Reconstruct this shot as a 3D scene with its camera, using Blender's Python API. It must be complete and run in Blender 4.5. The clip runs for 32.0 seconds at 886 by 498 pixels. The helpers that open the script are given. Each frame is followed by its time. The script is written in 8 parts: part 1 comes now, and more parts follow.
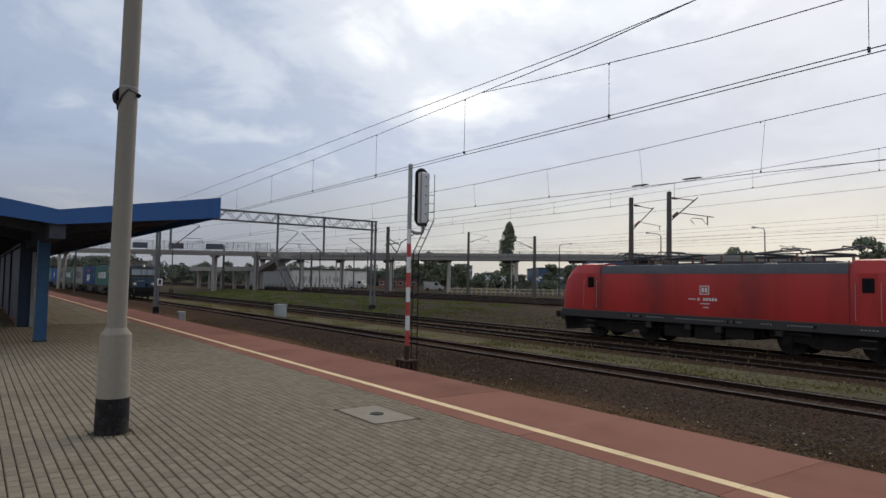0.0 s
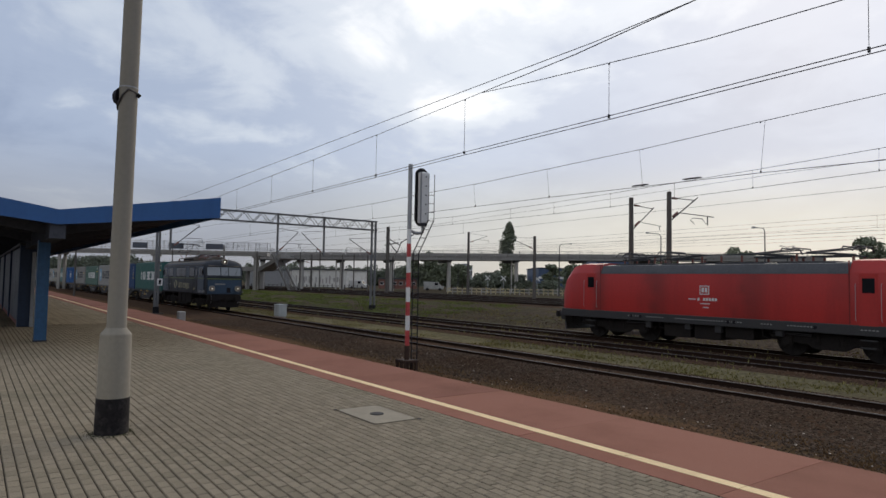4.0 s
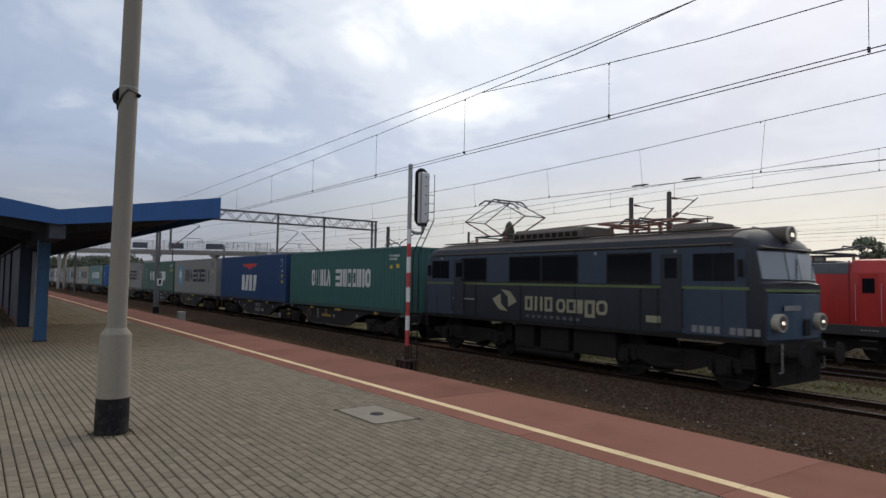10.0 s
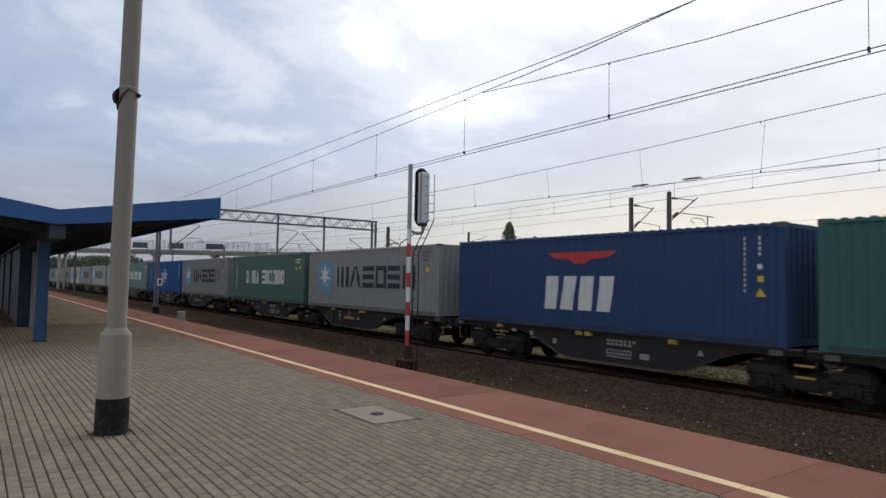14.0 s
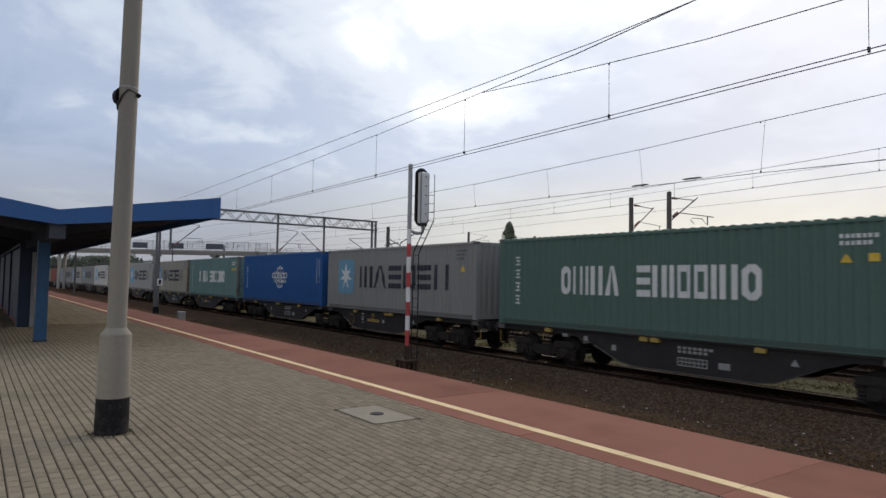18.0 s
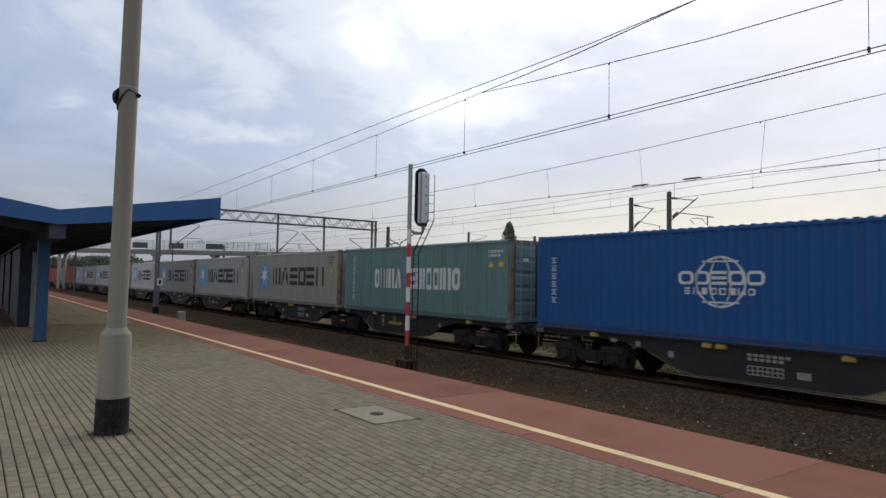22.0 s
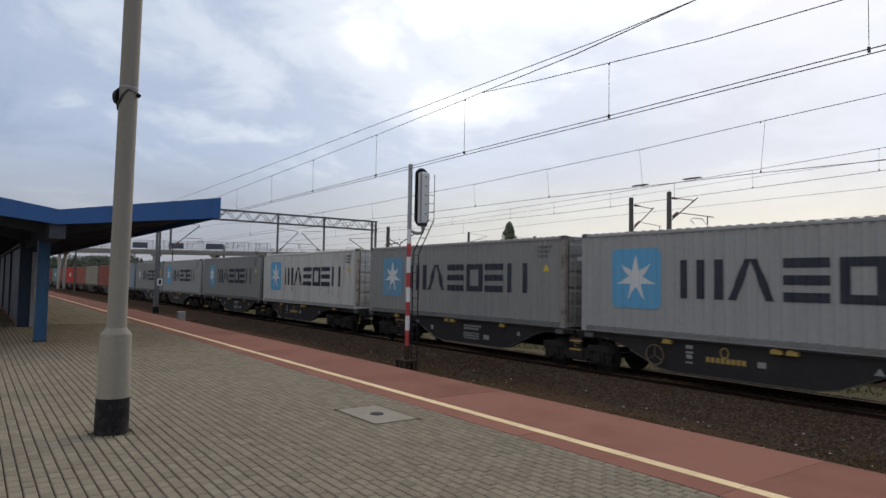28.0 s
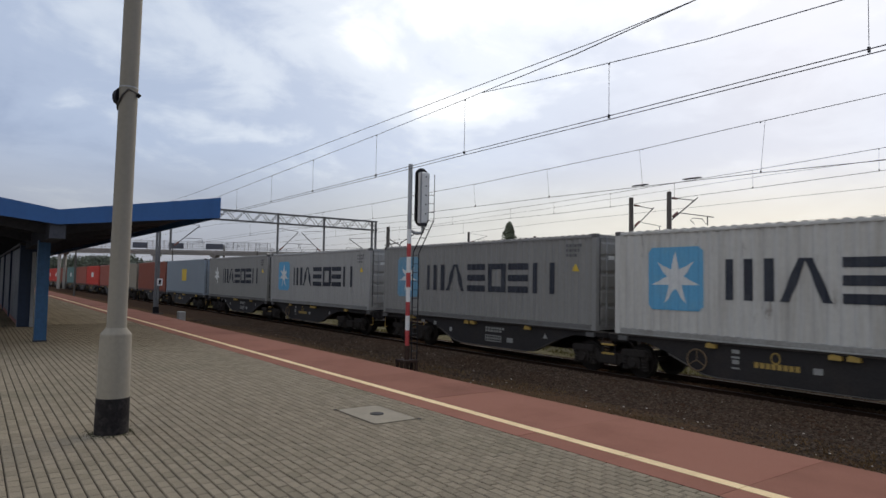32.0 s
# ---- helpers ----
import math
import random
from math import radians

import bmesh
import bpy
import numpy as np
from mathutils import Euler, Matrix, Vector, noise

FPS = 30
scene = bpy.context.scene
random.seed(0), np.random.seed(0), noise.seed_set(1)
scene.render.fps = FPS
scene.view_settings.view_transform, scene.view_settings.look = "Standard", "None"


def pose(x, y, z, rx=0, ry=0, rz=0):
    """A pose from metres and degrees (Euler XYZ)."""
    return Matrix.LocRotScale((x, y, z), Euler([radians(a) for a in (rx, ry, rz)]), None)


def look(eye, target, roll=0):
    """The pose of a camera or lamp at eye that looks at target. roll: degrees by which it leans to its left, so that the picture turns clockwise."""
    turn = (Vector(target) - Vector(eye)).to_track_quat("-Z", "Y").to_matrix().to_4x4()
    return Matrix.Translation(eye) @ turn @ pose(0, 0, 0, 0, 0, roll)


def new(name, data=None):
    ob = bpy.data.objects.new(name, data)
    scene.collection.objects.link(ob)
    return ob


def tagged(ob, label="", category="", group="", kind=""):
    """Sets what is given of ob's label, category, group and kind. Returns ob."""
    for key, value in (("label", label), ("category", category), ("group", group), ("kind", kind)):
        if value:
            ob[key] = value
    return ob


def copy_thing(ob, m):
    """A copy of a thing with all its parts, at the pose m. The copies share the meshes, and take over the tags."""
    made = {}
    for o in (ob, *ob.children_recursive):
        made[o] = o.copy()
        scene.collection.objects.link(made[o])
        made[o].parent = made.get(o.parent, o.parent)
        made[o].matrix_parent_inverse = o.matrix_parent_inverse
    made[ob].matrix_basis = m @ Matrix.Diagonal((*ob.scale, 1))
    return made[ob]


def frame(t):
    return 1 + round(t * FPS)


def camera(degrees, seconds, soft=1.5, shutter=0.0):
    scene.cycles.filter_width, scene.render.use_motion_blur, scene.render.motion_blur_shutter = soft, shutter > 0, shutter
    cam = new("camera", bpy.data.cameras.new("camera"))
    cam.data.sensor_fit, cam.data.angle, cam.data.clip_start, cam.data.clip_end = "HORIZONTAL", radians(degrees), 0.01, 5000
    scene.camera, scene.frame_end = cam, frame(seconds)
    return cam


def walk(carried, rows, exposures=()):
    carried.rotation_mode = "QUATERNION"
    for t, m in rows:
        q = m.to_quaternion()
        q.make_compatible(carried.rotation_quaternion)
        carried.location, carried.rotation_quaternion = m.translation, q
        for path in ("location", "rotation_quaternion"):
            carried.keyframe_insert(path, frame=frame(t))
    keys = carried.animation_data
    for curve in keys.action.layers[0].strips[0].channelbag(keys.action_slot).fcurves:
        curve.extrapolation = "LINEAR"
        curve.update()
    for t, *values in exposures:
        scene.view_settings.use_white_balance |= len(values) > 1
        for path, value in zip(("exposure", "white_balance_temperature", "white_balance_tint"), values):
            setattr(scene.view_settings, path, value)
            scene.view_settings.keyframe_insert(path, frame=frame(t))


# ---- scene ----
# The camera stands still on the platform, on a tripod.
cam = camera(68.854, 32.0, soft=1.5, shutter=0.25)
EYE = (0.0, 0.0, 2.46)
AIM = look(EYE, (-0.80744 * 50, 0.58783 * 50, 2.46 + 0.05096 * 50), 0.99)
walk(cam, [(0, AIM), (32.0, AIM)], [(0, -0.35, 6700, 10), (9.0, -0.35, 6700, 10), (11.5, -0.20, 6700, 10), (32.0, -0.20, 6700, 10)])

# ---- world and sun: a bright overcast evening sky, clouds over a pale blue ----
world = bpy.data.worlds.new("sky")
scene.world = world
world.use_nodes = True
wn, wl = world.node_tree.nodes, world.node_tree.links
wn.clear()
SUN_AZ, SUN_EL = 24.0, 26.0          # degrees left of +y, and above the horizon
SUN_DIR = (-math.sin(radians(SUN_AZ)) * math.cos(radians(SUN_EL)), math.cos(radians(SUN_AZ)) * math.cos(radians(SUN_EL)), math.sin(radians(SUN_EL)))


def wnode(kind, **sets):
    n = wn.new(kind)
    for k, v in sets.items():
        n.inputs[k].default_value = v
    return n


def wmath(op, a, b=None, clamp=False):
    n = wn.new("ShaderNodeMath")
    n.operation, n.use_clamp = op, clamp
    for i, v in enumerate((a, b)):
        if v is None:
            continue
        if isinstance(v, (int, float)):
            n.inputs[i].default_value = v
        else:
            wl.new(v, n.inputs[i])
    return n.outputs[0]


sky = wn.new("ShaderNodeTexSky")
sky.sky_type, sky.sun_disc = "NISHITA", False
sky.sun_elevation, sky.sun_rotation = radians(SUN_EL), radians(360 - SUN_AZ)
sky.air_density, sky.dust_density = 1.2, 1.5
coord = wn.new("ShaderNodeTexCoord")
sep = wn.new("ShaderNodeSeparateXYZ")
wl.new(coord.outputs["Generated"], sep.inputs[0])
lift = wmath("ADD", wmath("MAXIMUM", sep.outputs[2], 0.0), 0.22)
flat = wn.new("ShaderNodeCombineXYZ")
wl.new(wmath("DIVIDE", sep.outputs[0], lift), flat.inputs[0])
wl.new(wmath("DIVIDE", sep.outputs[1], lift), flat.inputs[1])


def wramp(fac, stops):
    r = wn.new("ShaderNodeValToRGB")
    r.color_ramp.interpolation = "EASE"
    while len(r.color_ramp.elements) < len(stops):
        r.color_ramp.elements.new(0.5)
    for e, (p, c) in zip(r.color_ramp.elements, stops):
        e.position, e.color = p, (*c, 1)
    wl.new(fac, r.inputs[0])
    return r.outputs[0]


def wmix(kind, fac, a, b):
    n = wn.new("ShaderNodeMix")
    n.data_type, n.blend_type = "RGBA", kind
    for sock, v in ((n.inputs[0], fac), (n.inputs[6], a), (n.inputs[7], b)):
        if isinstance(v, (int, float)):
            sock.default_value = v
        elif isinstance(v, tuple):
            sock.default_value = (*v, 1)
        else:
            wl.new(v, sock)
    return n.outputs[2]


big = wnode("ShaderNodeTexNoise", Scale=0.75, Detail=6.0, Roughness=0.52, Distortion=0.5)
wl.new(flat.outputs[0], big.inputs["Vector"])
small = wnode("ShaderNodeTexNoise", Scale=2.8, Detail=8.0, Roughness=0.58, Distortion=0.35)
wl.new(flat.outputs[0], small.inputs["Vector"])
dens = wmath("ADD", wmath("MULTIPLY", big.outputs[0], 0.70), wmath("MULTIPLY", small.outputs[0], 0.30))
dot = wn.new("ShaderNodeVectorMath")
dot.operation = "DOT_PRODUCT"
wl.new(coord.outputs["Generated"], dot.inputs[0])
dot.inputs[1].default_value = SUN_DIR
climb = wmath("MULTIPLY", wmath("SUBTRACT", wmath("MINIMUM", sep.outputs[2], 0.42), 0.25), 0.32)
sunward = wmath("MULTIPLY", wmath("SUBTRACT", wmath("MAXIMUM", dot.outputs["Value"], 0.2), 0.65), 0.09)
dens = wmath("ADD", dens, wmath("ADD", climb, sunward))
# cloud banks and blue gaps: degrees left of +y, degrees up, half width, half height, density
BANKS = [(48, 24.5, 17, 5.0, 0.070), (31, 25.0, 6, 2.5, 0.030), (62.5, 19.2, 7, 2.2, 0.035), (28.5, 17.2, 9, 4.0, -0.105), (19.5, 16.0, 4, 2.6, 0.055), (74, 17.5, 7, 5, -0.02),
         (71, 12.2, 4, 0.7, 0.045), (50.3, 15.2, 7, 1.4, 0.045), (41.0, 16.2, 4, 2.6, 0.045), (88, 19, 6, 3, 0.035), (36, 11.8, 10, 2.4, -0.040), (84, 10, 9, 3, -0.012)]
ragged = wnode("ShaderNodeTexNoise", Scale=7.0, Detail=5.0, Roughness=0.6)
wl.new(coord.outputs["Generated"], ragged.inputs["Vector"])
torn = wn.new("ShaderNodeVectorMath")
torn.operation = "MULTIPLY_ADD"
wl.new(ragged.outputs["Color"], torn.inputs[0])
torn.inputs[1].default_value = (0.16, 0.16, 0.10)
wl.new(coord.outputs["Generated"], torn.inputs[2])


def wdot(axis):
    n = wn.new("ShaderNodeVectorMath")
    n.operation = "DOT_PRODUCT"
    wl.new(torn.outputs[0], n.inputs[0])
    n.inputs[1].default_value = axis
    return n.outputs["Value"]


for az, el, wide, high, amount in BANKS:
    a, e = radians(az), radians(el)
    side_axis = Vector((math.cos(a), math.sin(a), 0.0))
    up_axis = Vector((math.sin(a) * math.sin(e), -math.cos(a) * math.sin(e), math.cos(e)))
    mid = Vector((0.08, 0.08, 0.05))
    u = wmath("DIVIDE", wmath("SUBTRACT", wdot(side_axis), mid.dot(side_axis)), math.sin(radians(wide)))
    v = wmath("DIVIDE", wmath("SUBTRACT", wdot(up_axis), mid.dot(up_axis)), math.sin(radians(high)))
    q = wmath("ADD", wmath("MULTIPLY", u, u), wmath("MULTIPLY", v, v))
    dens = wmath("ADD", dens, wmath("MULTIPLY", wmath("POWER", 2.718, wmath("MULTIPLY", q, -1.0)), amount))
cloud = wramp(dens, [(0.40, (0.45, 0.56, 0.80)), (0.53, (0.58, 0.70, 0.945)), (0.62, (0.86, 0.97, 1.15)), (0.71, (1.34, 1.40, 1.49))])
glow = wramp(dot.outputs["Value"], [(0.60, (0, 0, 0)), (1.0, (0.34, 0.32, 0.29))])
bright = wmix("ADD", 1.0, cloud, glow)
warm = wramp(dot.outputs["Value"], [(0.15, (0.39, 0.41, 0.48)), (0.60, (0.49, 0.51, 0.57)), (0.95, (1.02, 0.99, 0.84))])
rear_side = wramp(wmath("ADD", wmath("MULTIPLY", dot.outputs["Value"], 0.5), 0.5), [(0.25, (1.50, 1.32, 1.08)), (0.62, (1.0, 1.0, 1.0))])
bright = wmix("MULTIPLY", 1.0, bright, rear_side)
low = wramp(sep.outputs[2], [(0.0, (0.8, 0.8, 0.8)), (0.08, (0.6, 0.6, 0.6)), (0.20, (0, 0, 0))])
veil = wmix("MIX", low, bright, warm)
skyscaled = wmix("MULTIPLY", 1.0, sky.outputs[0], (0.10, 0.10, 0.10))
back = wn.new("ShaderNodeBackground")
wl.new(wmix("MIX", 0.9, skyscaled, veil), back.inputs[0])
back.inputs[1].default_value = 0.92
out = wn.new("ShaderNodeOutputWorld")
wl.new(back.outputs[0], out.inputs[0])

sun = new("sun", bpy.data.lights.new("sun", "SUN"))
sun.data.energy, sun.data.angle, sun.data.color = 1.5, radians(50), (1.0, 0.89, 0.72)
sun.matrix_world = look((0, 0, 40), (-SUN_DIR[0], -SUN_DIR[1], 40 - SUN_DIR[2]))

# ---- materials ----
MATS = {}


def mat(name, col, rough=0.7, metal=0.0, grain=40.0, vary=0.15, stain=0.25, stain_scale=1.2, stain_col=None, bump=0.15, emit=0.0, each=0.0, streak=False, spec=0.5, rust=0.0):
    """A surface with fine grain, larger stains and relief; streak draws the stains out downwards; each varies it from piece to piece."""
    if name in MATS:
        return MATS[name]
    m = bpy.data.materials.new(name)
    m.use_nodes = True
    n, l = m.node_tree.nodes, m.node_tree.links
    b = n["Principled BSDF"]
    tc = n.new("ShaderNodeTexCoord")
    src = tc.outputs["Object"]
    fine = n.new("ShaderNodeTexNoise")
    fine.inputs["Scale"].default_value, fine.inputs["Detail"].default_value = grain, 5.0
    l.new(src, fine.inputs["Vector"])
    big_noise = n.new("ShaderNodeTexNoise")
    big_noise.inputs["Scale"].default_value, big_noise.inputs["Detail"].default_value, big_noise.inputs["Roughness"].default_value = stain_scale, 6.0, 0.65
    mp = n.new("ShaderNodeMapping")
    mp.inputs["Scale"].default_value = (3.0, 3.0, 0.25) if streak else (1, 1, 1)
    l.new(src, mp.inputs["Vector"])
    info = n.new("ShaderNodeObjectInfo")
    shift = n.new("ShaderNodeVectorMath")
    shift.operation = "ADD"
    l.new(mp.outputs[0], shift.inputs[0])
    scale_r = n.new("ShaderNodeMath")
    scale_r.operation = "MULTIPLY"
    l.new(info.outputs["Random"], scale_r.inputs[0])
    scale_r.inputs[1].default_value = 37.0
    l.new(scale_r.outputs[0], shift.inputs[1])
    l.new(shift.outputs[0], big_noise.inputs["Vector"])
    r1 = n.new("ShaderNodeMapRange")
    r1.inputs[1].default_value, r1.inputs[2].default_value, r1.inputs[3].default_value, r1.inputs[4].default_value = 0.25, 0.75, 1 - vary, 1 + vary
    l.new(fine.outputs[0], r1.inputs[0])
    r2 = n.new("ShaderNodeMapRange")
    r2.inputs[1].default_value, r2.inputs[2].default_value, r2.inputs[3].default_value, r2.inputs[4].default_value = 0.48, 0.78, 0.0, stain
    l.new(big_noise.outputs[0], r2.inputs[0])
    mix = n.new("ShaderNodeMix")
    mix.data_type = "RGBA"
    l.new(r2.outputs[0], mix.inputs[0])
    mix.inputs[6].default_value = (*col, 1)
    mix.inputs[7].default_value = (*(stain_col or tuple(c * 0.35 for c in col)), 1)
    hsv = n.new("ShaderNodeHueSaturation")
    l.new(mix.outputs[2], hsv.inputs["Color"])
    if rust:
        spots = n.new("ShaderNodeTexNoise")
        spots.inputs["Scale"].default_value, spots.inputs["Detail"].default_value, spots.inputs["Roughness"].default_value = 2.2, 7.0, 0.72
        mp2 = n.new("ShaderNodeMapping")
        mp2.inputs["Scale"].default_value = (1.6, 1.6, 0.45)
        l.new(src, mp2.inputs["Vector"])
        sh2 = n.new("ShaderNodeVectorMath")
        sh2.operation = "ADD"
        l.new(mp2.outputs[0], sh2.inputs[0])
        l.new(scale_r.outputs[0], sh2.inputs[1])
        l.new(sh2.outputs[0], spots.inputs["Vector"])
        r4 = n.new("ShaderNodeMapRange")
        r4.inputs[1].default_value, r4.inputs[2].default_value, r4.inputs[3].default_value, r4.inputs[4].default_value = 0.60, 0.72, 0.0, rust
        l.new(spots.outputs[0], r4.inputs[0])
        mix2 = n.new("ShaderNodeMix")
        mix2.data_type = "RGBA"
        l.new(r4.outputs[0], mix2.inputs[0])
        l.new(mix.outputs[2], mix2.inputs[6])
        mix2.inputs[7].default_value = (0.085, 0.055, 0.038, 1)
        l.new(mix2.outputs[2], hsv.inputs["Color"])
    val = r1.outputs[0]
    if each:
        r3 = n.new("ShaderNodeMapRange")
        r3.inputs[3].default_value, r3.inputs[4].default_value = 1 - each, 1 + each
        geo = n.new("ShaderNodeNewGeometry")
        addr = n.new("ShaderNodeMath")
        addr.operation = "ADD"
        l.new(info.outputs["Random"], addr.inputs[0])
        l.new(geo.outputs["Random Per Island"], addr.inputs[1])
        fr = n.new("ShaderNodeMath")
        fr.operation = "FRACT"
        l.new(addr.outputs[0], fr.inputs[0])
        l.new(fr.outputs[0], r3.inputs[0])
        mul = n.new("ShaderNodeMath")
        mul.operation = "MULTIPLY"
        l.new(val, mul.inputs[0])
        l.new(r3.outputs[0], mul.inputs[1])
        val = mul.outputs[0]
    l.new(val, hsv.inputs["Value"])
    l.new(hsv.outputs[0], b.inputs["Base Color"])
    b.inputs["Metallic"].default_value = metal
    b.inputs["Specular IOR Level"].default_value = spec
    rr = n.new("ShaderNodeMapRange")
    rr.inputs[3].default_value, rr.inputs[4].default_value = max(0.03, rough - 0.12), min(1, rough + 0.12)
    l.new(big_noise.outputs[0], rr.inputs[0])
    l.new(rr.outputs[0], b.inputs["Roughness"])
    if bump:
        bp = n.new("ShaderNodeBump")
        bp.inputs["Strength"].default_value, bp.inputs["Distance"].default_value = bump, 0.02
        l.new(fine.outputs[0], bp.inputs["Height"])
        l.new(bp.outputs[0], b.inputs["Normal"])
    if emit:
        b.inputs["Emission Color"].default_value = (*col, 1)
        b.inputs["Emission Strength"].default_value = emit
    MATS[name] = m
    return m


def glass(name, tint=(0.02, 0.025, 0.03), rough=0.06, spec=0.35):
    if name not in MATS:
        m = bpy.data.materials.new(name)
        m.use_nodes = True
        b = m.node_tree.nodes["Principled BSDF"]
        b.inputs["Base Color"].default_value = (*tint, 1)
        b.inputs["Roughness"].default_value = rough
        b.inputs["Specular IOR Level"].default_value = spec
        MATS[name] = m
    return MATS[name]


CONCRETE = mat("concrete", (0.36, 0.34, 0.31), 0.85, grain=60, stain=0.4, stain_scale=0.7, bump=0.3)
PAVER = mat("paver", (0.276, 0.230, 0.167), 0.85, grain=90, vary=0.22, stain=0.45, stain_scale=0.55, stain_col=(0.170, 0.155, 0.105), bump=0.35, each=0.11, spec=0.0)
JOINT = mat("joint_sand", (0.062, 0.052, 0.042), 0.95, grain=120, bump=0.4, spec=0.0)
RED_PAVE = mat("red_paving", (0.280, 0.122, 0.086), 0.8, grain=80, vary=0.10, stain=0.40, stain_scale=0.6, bump=0.2, each=0.08, spec=0.04)
YELLOW_LINE = mat("yellow_line", (0.80, 0.59, 0.305), 0.7, grain=50, stain=0.35, stain_scale=2.0, bump=0.15)
BALLAST = mat("ballast", (0.078, 0.051, 0.035), 0.95, grain=14, vary=0.5, stain=0.6, stain_scale=0.6, stain_col=(0.080, 0.039, 0.018), bump=0.9, spec=0.0)
STONE = mat("ballast_stone", (0.108, 0.078, 0.058), 0.9, grain=30, vary=0.3, stain=0.8, stain_scale=0.30, stain_col=(0.092, 0.056, 0.034), bump=0.3, each=0.45, spec=0.0)
PALE_STONE = mat("pale_stone", (0.52, 0.45, 0.37), 0.85, grain=30, bump=0.3, each=0.3, spec=0.12)
GRASS_SOIL = mat("grass_soil", (0.165, 0.142, 0.082), 0.95, grain=8, vary=0.4, stain=0.6, stain_scale=0.25, stain_col=(0.065, 0.048, 0.034), bump=0.8, spec=0.0)
RUSTY_SOIL = mat("rusty_soil", (0.122, 0.072, 0.042), 0.95, grain=16, vary=0.45, stain=0.9, stain_scale=0.9, stain_col=(0.075, 0.060, 0.030), bump=0.9, spec=0.0)
BANK_SOIL = mat("bank_soil", (0.084, 0.068, 0.050), 0.95, grain=3.5, vary=0.6, stain=0.8, stain_scale=0.16, stain_col=(0.055, 0.070, 0.024), bump=0.8, spec=0.0)
GRASS = mat("grass_blades", (0.195, 0.172, 0.066), 0.7, grain=3, vary=0.3, stain=0.7, stain_scale=0.3, stain_col=(0.22, 0.18, 0.07), bump=0, each=0.35, spec=0.0)
GREEN_GRASS = mat("green_grass", (0.150, 0.185, 0.050), 0.75, grain=3, vary=0.3, stain=0.5, stain_scale=0.3, stain_col=(0.13, 0.12, 0.05), bump=0, each=0.3, spec=0.0)
RAIL_SIDE = mat("rusty_rail", (0.034, 0.021, 0.016), 0.8, grain=40, bump=0.3, spec=0.0)
RAIL_TOP = mat("worn_rail", (0.055, 0.045, 0.038), 0.55, 0.2, grain=60, stain=0.3, bump=0.05)
GANTRY_STEEL = mat("gantry_steel", (0.17, 0.17, 0.17), 0.65, 0.2, grain=30, stain=0.4, stain_col=(0.08, 0.06, 0.05), bump=0.1)
SLEEPER = mat("sleeper_concrete", (0.12, 0.10, 0.085), 0.9, grain=30, stain=0.5, stain_scale=1.0, bump=0.4, each=0.2, spec=0.0)
STEEL = mat("galvanised_steel", (0.34, 0.35, 0.36), 0.55, 0.3, grain=30, stain=0.35, stain_col=(0.12, 0.10, 0.09), bump=0.1)
DARK_STEEL = mat("dark_steel", (0.045, 0.045, 0.05), 0.6, 0.2, grain=30, stain=0.4, bump=0.15)
CABLE = mat("cable", (0.06, 0.055, 0.055), 0.5, 0.4, bump=0)
WHITE = mat("white_paint", (0.76, 0.76, 0.75), 0.5, grain=20, vary=0.05, stain=0.3, stain_scale=2.5, stain_col=(0.42, 0.36, 0.3), bump=0.05)
RED = mat("red_paint", (0.50, 0.06, 0.06), 0.5, grain=20, vary=0.08, stain=0.3, stain_scale=2.5, bump=0.05)
BLACK = mat("black_paint", (0.016, 0.015, 0.018), 0.6, grain=30, stain=0.3, stain_col=(0.07, 0.06, 0.055), bump=0.1, spec=0.12)
BLUE = mat("canopy_blue", (0.022, 0.105, 0.30), 0.45, grain=10, vary=0.06, stain=0.3, stain_scale=0.8, bump=0.03, streak=True)
BLUE_COLUMN = mat("column_blue", (0.022, 0.092, 0.20), 0.5, grain=12, stain=0.4, stain_scale=1.2, bump=0.08, streak=True)
SOFFIT = mat("soffit_grey", (0.075, 0.078, 0.092), 0.8, grain=12, stain=0.4, bump=0.2, spec=0.0)


